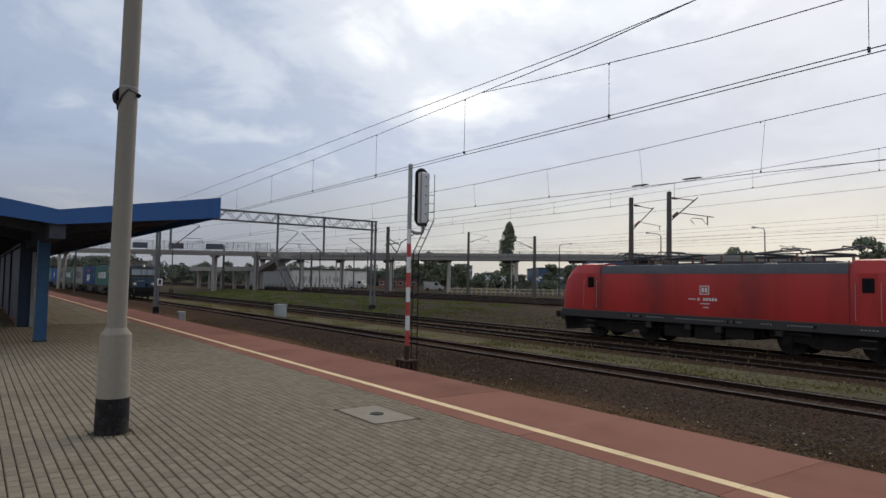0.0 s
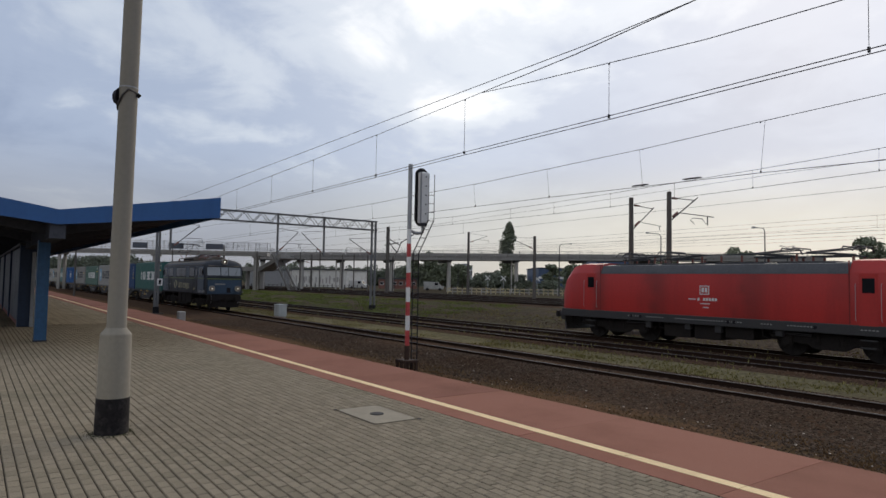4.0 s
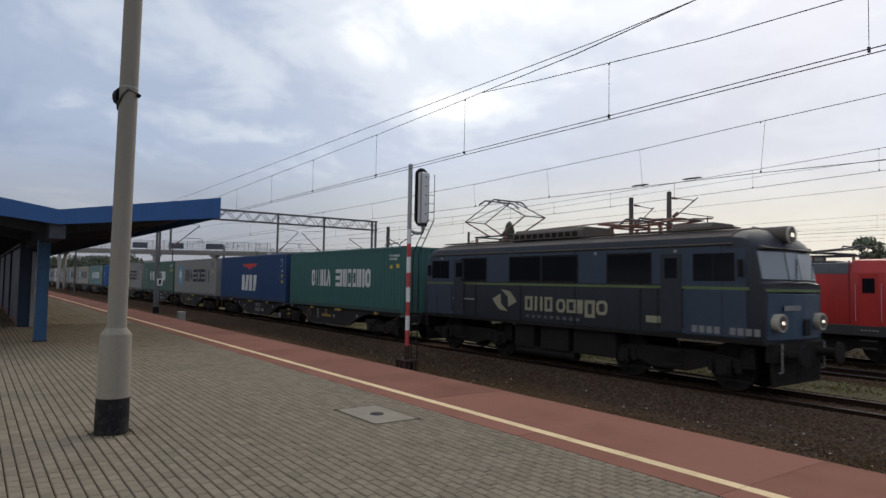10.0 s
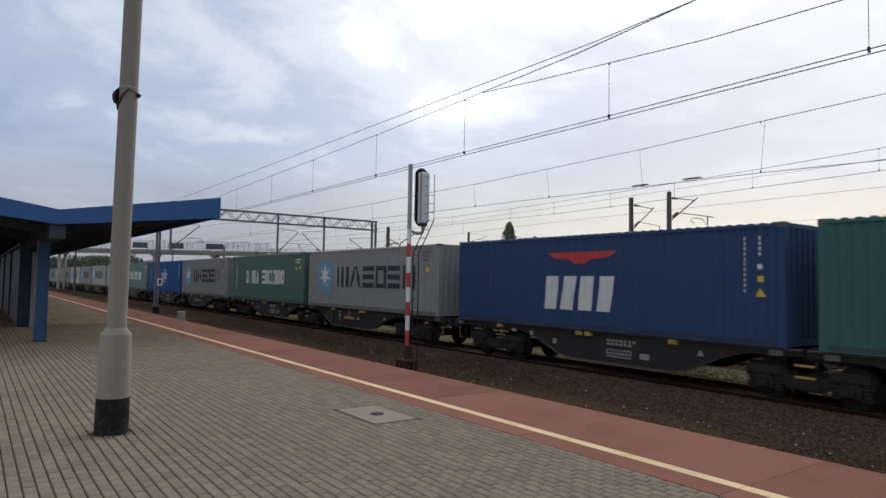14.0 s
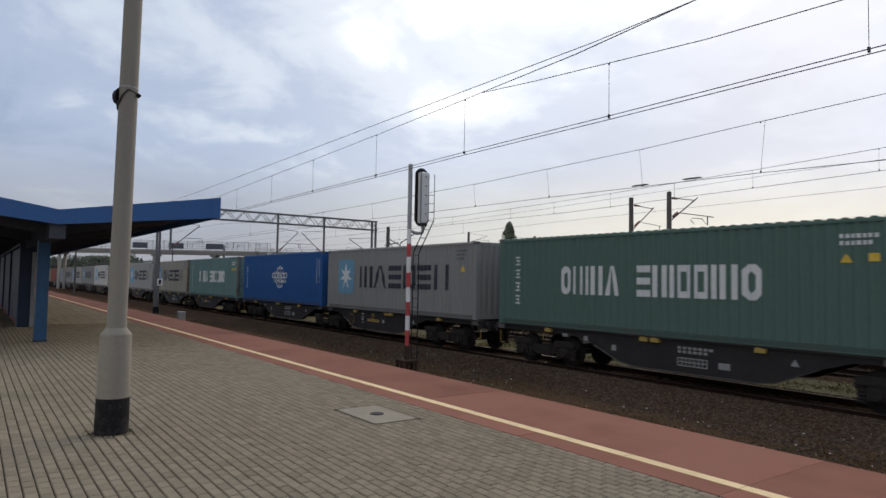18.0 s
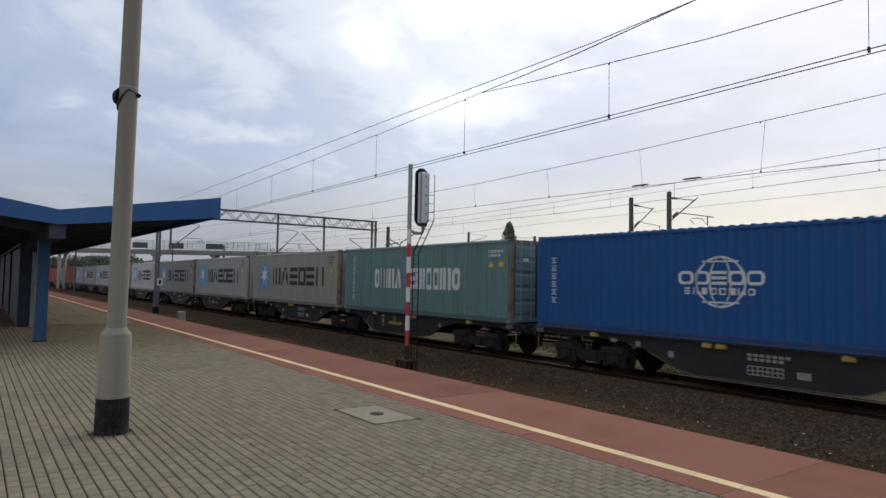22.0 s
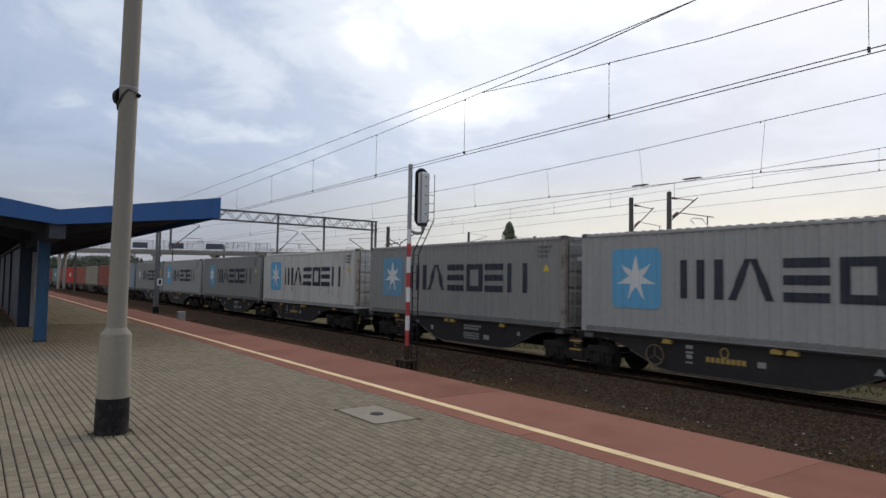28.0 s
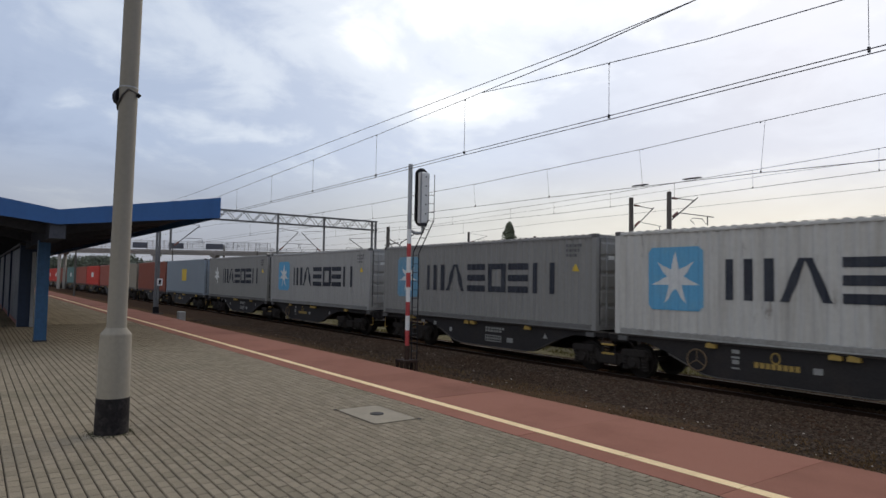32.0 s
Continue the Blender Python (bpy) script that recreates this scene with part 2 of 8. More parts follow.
# ---- mesh helpers ----
class Shape:
    """Gathers corners and faces of one mesh."""

    def __init__(self):
        self.v, self.f = [], []

    def add(self, verts, faces):
        k = len(self.v)
        self.v += [tuple(p) for p in verts]
        self.f += [tuple(i + k for i in f) for f in faces]
        return self

    def box(self, x0, x1, y0, y1, z0, z1):
        x0, x1 = min(x0, x1), max(x0, x1)
        y0, y1 = min(y0, y1), max(y0, y1)
        z0, z1 = min(z0, z1), max(z0, z1)
        p = [(x, y, z) for z in (z0, z1) for y in (y0, y1) for x in (x0, x1)]
        return self.add(p, [(0, 2, 3, 1), (4, 5, 7, 6), (0, 1, 5, 4), (2, 6, 7, 3), (0, 4, 6, 2), (1, 3, 7, 5)])

    def chamfer(self, x0, x1, y0, y1, z0, z1, c):
        """A box whose upper edges are chamfered by c."""
        p = [(x0, y0, z0), (x1, y0, z0), (x1, y1, z0), (x0, y1, z0), (x0, y0, z1 - c), (x1, y0, z1 - c), (x1, y1, z1 - c), (x0, y1, z1 - c),
             (x0 + c, y0 + c, z1), (x1 - c, y0 + c, z1), (x1 - c, y1 - c, z1), (x0 + c, y1 - c, z1)]
        return self.add(p, [(0, 1, 5, 4), (1, 2, 6, 5), (2, 3, 7, 6), (3, 0, 4, 7), (4, 5, 9, 8), (5, 6, 10, 9), (6, 7, 11, 10), (7, 4, 8, 11), (8, 9, 10, 11)])

    def prism(self, pts, axis, a, b):
        """The polygon pts drawn out along an axis from a to b; pts are in the two other axes, in order."""
        def at(p, t):
            return {"x": (t, p[0], p[1]), "y": (p[0], t, p[1]), "z": (p[0], p[1], t)}[axis]
        k = len(pts)
        v = [at(p, a) for p in pts] + [at(p, b) for p in pts]
        return self.add(v, [tuple(range(k))[::-1], tuple(range(k, 2 * k))] + [(i, (i + 1) % k, k + (i + 1) % k, k + i) for i in range(k)])

    def loft(self, rings, caps=True):
        k = len(rings[0])
        v = [p for r in rings for p in r]
        f = [(j * k + i, j * k + (i + 1) % k, (j + 1) * k + (i + 1) % k, (j + 1) * k + i) for j in range(len(rings) - 1) for i in range(k)]
        if caps:
            f += [tuple(range(k))[::-1], tuple(range(len(v) - k, len(v)))]
        return self.add(v, f)

    def cyl(self, a, b, r0, r1=None, n=12):
        r1 = r0 if r1 is None else r1
        a, b = Vector(a), Vector(b)
        d = (b - a).normalized()
        e = d.orthogonal().normalized()
        g = d.cross(e)
        ring = lambda c, r: [c + (e * math.cos(2 * math.pi * i / n) + g * math.sin(2 * math.pi * i / n)) * r for i in range(n)]
        return self.loft([ring(a, r0), ring(b, r1)])

    def tube(self, pts, r, n=6):
        for a, b in zip(pts, pts[1:]):
            self.cyl(a, b, r, r, n)
        return self

    def mesh(self, name, smooth=None):
        me = bpy.data.meshes.new(name)
        me.from_pydata(self.v, [], self.f)
        me.update()
        if smooth:
            me.shade_smooth()
            me.set_sharp_from_angle(angle=radians(smooth))
        return me


def part(name, shape, material, parent, label="", bevel=0.0, smooth=None, at=None):
    """One mesh object under a thing or a part."""
    me = shape.mesh(name, smooth) if isinstance(shape, Shape) else shape
    if not me.materials:
        me.materials.append(None)
    ob = new(name, me)
    ob.material_slots[0].link = "OBJECT"
    ob.material_slots[0].material = material
    ob.parent = parent
    if at:
        ob.location = at
    if label:
        ob["label"] = label
    if bevel:
        md = ob.modifiers.new("edge", "BEVEL")
        md.width, md.segments, md.limit_method, md.angle_limit = bevel, 2, "ANGLE", radians(40)
    return ob


def thing(name, label, category, group="", kind="", at=(0, 0, 0)):
    ob = new(name)
    ob.empty_display_size = 0.2
    ob.location = at
    return tagged(ob, label, category, group, kind)


def solid(name, shape, material, label, category, group="", kind="", bevel=0.0, smooth=None):
    return tagged(part(name, shape, material, None, label, bevel, smooth), label, category, group, kind)


# ---- ground ----
RAIL = -0.14                                   # top of the rails
PLAT = 0.76                                    # platform top


def ground_height(x, y):
    """Ballast round the tracks, a grass strip, then a bank up to the yard behind."""
    for (ya, za), (yb, zb) in zip(PROFILE, PROFILE[1:]):
        if y <= yb:
            s = (y - ya) / (yb - ya)
            return za + (zb - za) * s
    return PROFILE[-1][1]


PROFILE = [(-2500, -0.5), (6.8, -0.5), (7.0, -0.36), (10.2, -0.36), (11.2, -0.42), (13.6, -0.38), (14.7, -0.21), (15.15, -0.21), (15.5, -0.30), (16.9, -0.30), (17.25, -0.22), (17.7, -0.22), (18.6, -0.42), (20.4, -0.42), (21.1, -0.23), (21.5, -0.23), (21.8, -0.31),
           (27.8, -0.33), (28.8, -0.42), (31.5, -0.25), (39.5, 0.36), (42, 0.42), (62, 0.42), (70, 0.3), (2500, 0.3)]
ZONES = [(-2500, 6.9, "soil"), (6.9, 12.5, "rusty"), (12.5, 18.3, "ballast"), (18.3, 20.8, "grass"), (20.8, 28.3, "ballast"), (28.3, 41.0, "bank"), (41.0, 63.0, "ballast"), (63.0, 2500, "bank")]


def make_ground():
    ys = sorted({p[0] for p in PROFILE} | {z[0] for z in ZONES} | {-500, -100, -20, 8.5, 9.5, 12, 13, 16, 19.2, 19.9, 23, 25, 29.5, 31.5, 32.5, 40, 45, 50, 100, 150, 250, 500, 2500})
    xs = [-2500, -1200, -600, -350, -250] + [-200 + 4 * i for i in range(55)] + [40, 80, 200, 500, 1200, 2500]
    s = Shape()
    idx = []
    for j, y in enumerate(ys):
        for x in xs:
            w = 0.05 * noise.noise((x * 0.15, y * 0.4, 0)) if 9 < y < 60 and -210 < x < 30 else 0
            s.v.append((x, y, ground_height(x, y) + w))
    n = len(xs)
    for j in range(len(ys) - 1):
        mid = (ys[j] + ys[j + 1]) / 2
        for i in range(n - 1):
            s.f.append((j * n + i, j * n + i + 1, (j + 1) * n + i + 1, (j + 1) * n + i))
            idx.append({"soil": 0, "ballast": 1, "grass": 2, "bank": 3, "rusty": 4}[next(z[2] for z in ZONES if z[0] <= mid <= z[1])])
    me = s.mesh("ground")
    for m in (JOINT, BALLAST, GRASS_SOIL, BANK_SOIL, RUSTY_SOIL):
        me.materials.append(m)
    me.polygons.foreach_set("material_index", idx)
    return tagged(new("ground", me), "dark ballast and patchy grass of a railway yard", "ground", kind="structure")


make_ground()


# ---- tracks ----
def rail_section():
    """Flat-bottom rail, foot at 0, head at 0.172."""
    h = [(-0.075, 0), (0.075, 0), (0.075, 0.012), (0.012, 0.03), (0.010, 0.125), (0.036, 0.138), (0.036, 0.158)]
    return h, [(-0.036, 0.158), (-0.036, 0.138), (-0.010, 0.125), (-0.012, 0.03), (-0.075, 0.012)]


def make_track(y, label, singles, far, x0=-420.0, x1=30.0, z=RAIL):
    tr = thing("railway_track", label, "railway track", "tracks of the station", "structure", (0, y, z))
    right, left = rail_section()
    sec = [(p, q - 0.172) for p, q in right + left]
    for side in (-0.7525, 0.7525):
        rail = part("rail", Shape().prism([(p + side, q) for p, q in sec], "x", x0, x1), RAIL_SIDE, tr, "rusty steel rail")
        part("rail_head", Shape().prism([(side - 0.037, -0.012), (side + 0.037, -0.012), (side + 0.022, 0.0), (side - 0.022, 0.0)], "x", x0, x1), RAIL_TOP, rail, "worn shiny running surface")
    one = Shape().prism([(-1.25, -0.30), (1.25, -0.30), (1.25, -0.20), (1.15, -0.178), (-1.15, -0.178), (-1.25, -0.20)], "x", -0.13, 0.13)
    me = one.mesh("sleeper")
    rest = Shape()
    x = x0
    while x < x1:
        if singles[0] < x < singles[1]:
            s = part("sleeper", me, SLEEPER, tr, at=(x, random.uniform(-0.03, 0.03), random.uniform(-0.012, 0.004)))
            s.rotation_euler[2] = random.uniform(-0.015, 0.015)
        elif x > far:
            rest.add([(p[0] + x, p[1], p[2]) for p in one.v], one.f)
        x += 0.6
    if rest.v:
        part("sleepers", rest, SLEEPER, tr)
    return tr


make_track(8.65, "platform track with rusty rails on concrete sleepers", (-6, -5), -150)
make_track(16.2, "through track with worn rails on concrete sleepers", (-58, 0), -200)
make_track(22.5, "second through track with worn rails in grassy ballast", (-60, -2), -160)
make_track(26.4, "siding track under the red locomotive", (-32, -4), -120)
for yard_y in (44.0, 49.0, 54.5, 60.0):
    make_track(yard_y, "yard track on the raised bank behind", (-60, -59), -150, -300, 30, 0.62)


# ---- ballast stones and grass ----
def scatter_stones(name, count, area, size, material, label, lift=0.0):
    """Loose angular stones on the ground, thinning out with distance."""
    rnd = random.Random(name)
    s = Shape()
    cube = [(-1, -1, -1), (1, -1, -1), (1, 1, -1), (-1, 1, -1), (0, -1, 1), (1, 0.2, 0.8), (0.1, 1, 1), (-1, 0, 0.7)]
    faces = [(0, 1, 5, 4), (1, 2, 6, 5), (2, 3, 7, 6), (3, 0, 4, 7), (4, 5, 6, 7)]
    for _ in range(count):
        x = area[1] - (area[1] - area[0]) * rnd.random() ** 1.7
        y = rnd.uniform(area[2], area[3])
        r = rnd.uniform(*size)
        a = rnd.uniform(0, 6.28)
        ca, sa = math.cos(a), math.sin(a)
        z = ground_height(x, y) + r * 0.25 + lift
        jit = [rnd.uniform(0.6, 1.2) for _ in range(3)]
        s.add([(x + r * (p[0] * jit[0] * ca - p[1] * jit[1] * sa), y + r * (p[0] * jit[0] * sa + p[1] * jit[1] * ca), z + r * 0.5 * p[2] * jit[2]) for p in cube], faces)
    return solid(name, s, material, label, "gravel", kind="stuff")


scatter_stones("ballast_stones", 42000, (-46, 2, 12.1, 15.3), (0.010, 0.034), STONE, "dark brown ballast stones beside the track")
scatter_stones("loose_stones", 9000, (-46, 2, 11.2, 12.4), (0.008, 0.024), STONE, "scattered small stones on rusty soil")
scatter_stones("track_ballast", 14000, (-40, 0, 15.2, 18.2), (0.014, 0.034), STONE, "dark ballast between the rails")
scatter_stones("siding_ballast", 9000, (-46, 0, 20.9, 28.0), (0.02, 0.045), STONE, "ballast of the second and third track")
scatter_stones("pale_pebbles", 230, (-32, 1, 11.0, 14.4), (0.006, 0.020), PALE_STONE, "pale stones and litter on the ballast", 0.03)


def grass_blades(name, count, zone, height, label, density_seed=0.0, x_pow=1.5, blade=GRASS):
    rnd = random.Random(name)
    s = Shape()
    made = 0
    while made < count:
        x = zone[1] - (zone[1] - zone[0]) * rnd.random() ** x_pow
        y = rnd.uniform(zone[2], zone[3])
        if noise.noise((x * 0.25 + density_seed, y * 0.6, 3.1)) < rnd.uniform(-0.25, 0.3):
            made += 0.25
            continue
        made += 1
        z = ground_height(x, y) - 0.02
        h = rnd.uniform(*height)
        for _ in range(3):
            a, lean, w = rnd.uniform(0, 6.28), rnd.uniform(0.1, 0.6) * h, rnd.uniform(0.012, 0.03)
            dx, dy = math.cos(a), math.sin(a)
            s.add([(x - dy * w, y + dx * w, z), (x + dy * w, y - dx * w, z), (x + dx * lean, y + dy * lean, z + h * rnd.uniform(0.7, 1.1))], [(0, 1, 2)])
    return solid(name, s, blade, label, "grass", kind="stuff")


grass_blades("grass_strip", 15000, (-80, 0, 18.2, 20.9), (0.03, 0.12), "dry yellow-green grass between the tracks")
grass_blades("bank_grass", 21000, (-120, -43, 28.6, 40.5), (0.08, 0.28), "green grass and weeds on the bank", 7.0, 1.0, GREEN_GRASS)
scatter_stones("bank_stones", 9000, (-62, -6, 27.6, 36.0), (0.02, 0.055), STONE, "loose stones on the dry bank")
grass_blades("dry_bank_grass", 5000, (-46, -8, 28.6, 39.0), (0.05, 0.16), "sparse dry grass on the bank", 2.0, 1.0)
grass_blades("ballast_weeds", 14000, (-44, 1, 10.4, 12.9), (0.03, 0.09), "low brown weeds in the ballast by the platform", 5.0, 1.5, mat("brown_weeds", (0.155, 0.088, 0.036), 0.8, grain=3, vary=0.3, stain=0.6, stain_scale=0.4, stain_col=(0.11, 0.11, 0.035), bump=0))
grass_blades("track_weeds", 2500, (-70, 0, 21.0, 27.6), (0.06, 0.2), "weeds among the sleepers", 3.0)


# ---- platform ----
PLAT_X0, PLAT_X1 = -150.0, 9.0
plat = thing("platform", "station platform with grey block paving and a red edge strip", "platform", kind="structure")
part("platform_body", Shape().box(PLAT_X0, PLAT_X1, -6.0, 6.72, -0.5, PLAT - 0.10), CONCRETE, plat, "concrete platform body")
part("paving_bed", Shape().box(PLAT_X0, PLAT_X1, -6.0, 4.98, PLAT - 0.10, PLAT - 0.012), JOINT, plat, "dark joints")
part("edge_slab", Shape().prism([(5.0, PLAT - 0.10), (6.86, PLAT - 0.10), (6.90, PLAT - 0.07), (6.90, PLAT - 0.03), (6.87, PLAT - 0.004), (5.0, PLAT - 0.004)], "x", PLAT_X0, PLAT_X1), JOINT, plat, "bed of the edge slabs")


def red_slabs():
    """Red strip: small pavers inside the line, long slabs outside it, a yellow line between."""
    rnd = random.Random("slabs")
    me_in = Shape().chamfer(0.0015, 1.1985, 5.003, 5.315, PLAT - 0.06, PLAT, 0.003).mesh("red_slab")
    me_out = Shape().chamfer(0.0015, 2.3985, 5.452, 6.895, PLAT - 0.06, PLAT, 0.003).mesh("edge_slab_piece")
    rest = Shape()
    x = PLAT_X1 - 2.4
    while x > PLAT_X0:
        if x > -60:
            part("edge_slab_piece", me_out, RED_PAVE, plat, at=(x, 0, rnd.uniform(-0.002, 0.002)))
            for k in (0, 1.2):
                part("red_slab", me_in, RED_PAVE, plat, at=(x + k, 0, rnd.uniform(-0.002, 0.002)))
        else:
            rest.chamfer(x + 0.004, x + 2.396, 5.452, 6.895, PLAT - 0.06, PLAT, 0.008)
            rest.chamfer(x + 0.004, x + 2.396, 5.003, 5.315, PLAT - 0.06, PLAT, 0.006)
        x -= 2.4
    part("far_edge_slabs", rest, RED_PAVE, plat)


red_slabs()
line = Shape()
x = PLAT_X1
while x > PLAT_X0:
    line.box(x - 1.194, x, 5.318, 5.449, PLAT - 0.03, PLAT + 0.001)
    x -= 1.2
part("yellow_line", line, YELLOW_LINE, plat, "worn yellow safety line")


def make_pavers():
    """Running bond, rows along the platform."""
    long = 0.165
    rnd = random.Random("pavers")
    one = Shape().chamfer(0.0052, long - 0.0052, 0.0052, 0.0948, -0.05, 0, 0.007)
    me = one.mesh("paver")
    rest, far = Shape(), Shape()
    for r in range(-40, 50):
        y = r * 0.1
        off = long / 2 if r % 2 else 0.0
        x = -26.0 if y > -2.5 else -16.0
        while x < 0.4:
            inside_hatch = -7.92 < x + off < -6.72 and 3.86 < y < 4.56
            px, pz = x + off, PLAT + rnd.uniform(-0.0025, 0.0025)
            if -6.3 < px < -4.7 and 0.2 < y < 3.7:
                if make_pavers.singles < 300:
                    make_pavers.singles += 1
                    part("paver", me, PAVER, plat, at=(px, y, pz))
                    x += long
                    continue
            if not inside_hatch:
                rest.add([(p[0] + px, p[1] + y, p[2] + pz) for p in one.v], one.f)
            x += long
        for k in range(0, int((px_end(y) - PLAT_X0) / 2.0)):
            x0 = px_end(y) - 2.0 * (k + 1)
            far.add([(x0 + 0.002, y + 0.002, PLAT), (x0 + 1.998, y + 0.002, PLAT), (x0 + 1.998, y + 0.098, PLAT), (x0 + 0.002, y + 0.098, PLAT)], [(0, 1, 2, 3)])
    for r in range(-60, 50):
        y = r * 0.1
        strips = [(0.42 + 2.14 * k, 2.14) for k in range(4)] + ([(0.4 - 2.0 * (k + 1), 2.0) for k in range(75)] if r < -40 else [])
        for x0, w in strips:
            far.add([(x0 + 0.002, y + 0.002, PLAT), (x0 + w - 0.002, y + 0.002, PLAT), (x0 + w - 0.002, y + 0.098, PLAT), (x0 + 0.002, y + 0.098, PLAT)], [(0, 1, 2, 3)])
    tagged(part("block_paving", rest, PAVER, plat, "grey concrete pavers"), kind="stuff")
    tagged(part("far_paving", far, PAVER, plat, "grey concrete pavers"), kind="stuff")


def px_end(y):
    return -26.0 if y > -2.5 else -16.0


make_pavers.singles = 0
make_pavers()

hatch = thing("manhole_cover", "square pale concrete manhole cover set in the paving", "manhole cover", at=(-7.22, 4.27, PLAT))
part("frame", Shape().box(-0.71, 0.67, -0.37, 0.33, -0.05, -0.004), mat("cover_mortar", (0.215, 0.180, 0.132), 0.9, grain=70, vary=0.25, stain=0.4, stain_scale=3.0, bump=0.4, spec=0.0), hatch, "mortar bed round the cover")
part("gap", Shape().box(-0.52, 0.48, -0.330, -0.310, -0.02, -0.001), JOINT, hatch, "dark gap")
part("gap", Shape().box(0.470, 0.488, -0.310, 0.290, -0.02, -0.001), JOINT, hatch, "dark gap")
part("slab", Shape().prism([(-0.52, -0.27), (-0.45, -0.31), (0.40, -0.31), (0.47, -0.27), (0.47, 0.25), (0.42, 0.29), (-0.47, 0.29), (-0.52, 0.25)], "z", -0.03, 0.001), mat("cover_concrete", (0.295, 0.250, 0.182), 0.85, grain=60, stain=0.4, stain_scale=2.0, bump=0.3), hatch, "worn concrete slab", 0.006)
part("lifting_hole", Shape().cyl((-0.02, 0.0, -0.01), (-0.02, 0.0, 0.008), 0.09, n=16), BLACK, hatch, "dark round hole")
for cx, cy in ((-0.545, -0.325), (0.50, 0.30)):
    part("corner_hole", Shape().box(cx - 0.018, cx + 0.018, cy - 0.018, cy + 0.018, -0.02, 0.002), BLACK, hatch)

# ---- lamp column on the platform ----
pole = thing("lamp_column", "tall grey concrete-coloured lamp column with a black painted foot", "lamp post", at=(-7.87, 1.305, PLAT))
pole.rotation_euler = (radians(-0.45), 0, 0)
part("foot", Shape().cyl((0, 0, 0), (0, 0, 0.385), 0.172, 0.168, 28), mat("foot_black", (0.013, 0.011, 0.012), 0.7, grain=30, vary=0.4, stain=0.6, stain_scale=7.0, stain_col=(0.085, 0.075, 0.068), bump=0.25, spec=0.2), pole, "black painted foot", 0, 40)
part("sleeve", Shape().loft([[(r * math.cos(a * math.pi / 14), r * math.sin(a * math.pi / 14), z) for a in range(28)] for r, z in ((0.164, 0.385), (0.160, 1.02), (0.156, 1.05), (0.158, 1.065), (0.15, 1.08), (0.108, 1.13), (0.104, 1.14))]), mat("sleeve_grey", (0.285, 0.255, 0.205), 0.8, grain=25, vary=0.07, stain=0.3, stain_scale=0.8, bump=0.06, streak=True), pole, "thicker grey sleeve", 0, 40)

MOSS = mat("dark_moss", (0.075, 0.070, 0.042), 0.95, grain=60, vary=0.4, stain=0.6, stain_scale=6.0, stain_col=(0.10, 0.085, 0.06), bump=0.4, spec=0.0)
rnd_moss = random.Random(41)
moss = Shape()
for _ in range(420):
    a = rnd_moss.uniform(0, 6.283)
    d = 0.165 + abs(rnd_moss.gauss(0, 0.045)) * (1.5 if math.cos(a + 1.6) > 0 else 1.0)
    cx, cy, r = -7.87 + d * math.cos(a), 1.305 + d * math.sin(a), rnd_moss.uniform(0.005, 0.013)
    ring_pts = [(cx + r * math.cos(k * 1.2566 + a), cy + r * math.sin(k * 1.2566 + a), PLAT - 0.004) for k in range(5)]
    moss.add(ring_pts + [(cx, cy, PLAT + r * rnd_moss.uniform(0.5, 1.0))], [(k, (k + 1) % 5, 5) for k in range(5)])
solid("moss", moss, MOSS, "dark moss and grit in the joints round the lamp foot", "moss", kind="stuff")
part("shaft", Shape().cyl((0, 0, 1.14), (0, 0, 9.2), 0.100, 0.090, 28), mat("shaft_grey", (0.26, 0.235, 0.195), 0.8, grain=25, vary=0.05, stain=0.35, stain_scale=0.8, bump=0.05, streak=True), pole, "tapered grey shaft", 0, 40)
part("arm", Shape().tube([(0, 0, 9.15), (0, 0.3, 9.6), (0, 1.2, 9.75)], 0.03, 8), STEEL, pole)
part("lantern", Shape().box(-0.12, 0.12, 1.1, 1.75, 9.66, 9.82), STEEL, pole, "grey lantern", 0.03)
part("clamp_band", Shape().cyl((0, 0, 3.80), (0, 0, 3.815), 0.101, n=24), STEEL, pole, "steel strap")
part("junction_box", Shape().cyl((-0.050, -0.069, 3.70), (-0.087, -0.120, 3.70), 0.115, 0.07, 16), BLACK, pole, "small black round box", 0.008)
part("loop_wire", Shape().tube([(-0.066, -0.091, 3.56), (0.02, -0.112, 3.60), (0.085, -0.075, 3.70), (0.108, -0.02, 3.77), (0.066, 0.088, 3.74)], 0.010), CABLE, pole)
part("wire_end", Shape().cyl((0.058, 0.080, 3.71), (0.076, 0.104, 3.74), 0.022, n=10), BLACK, pole)

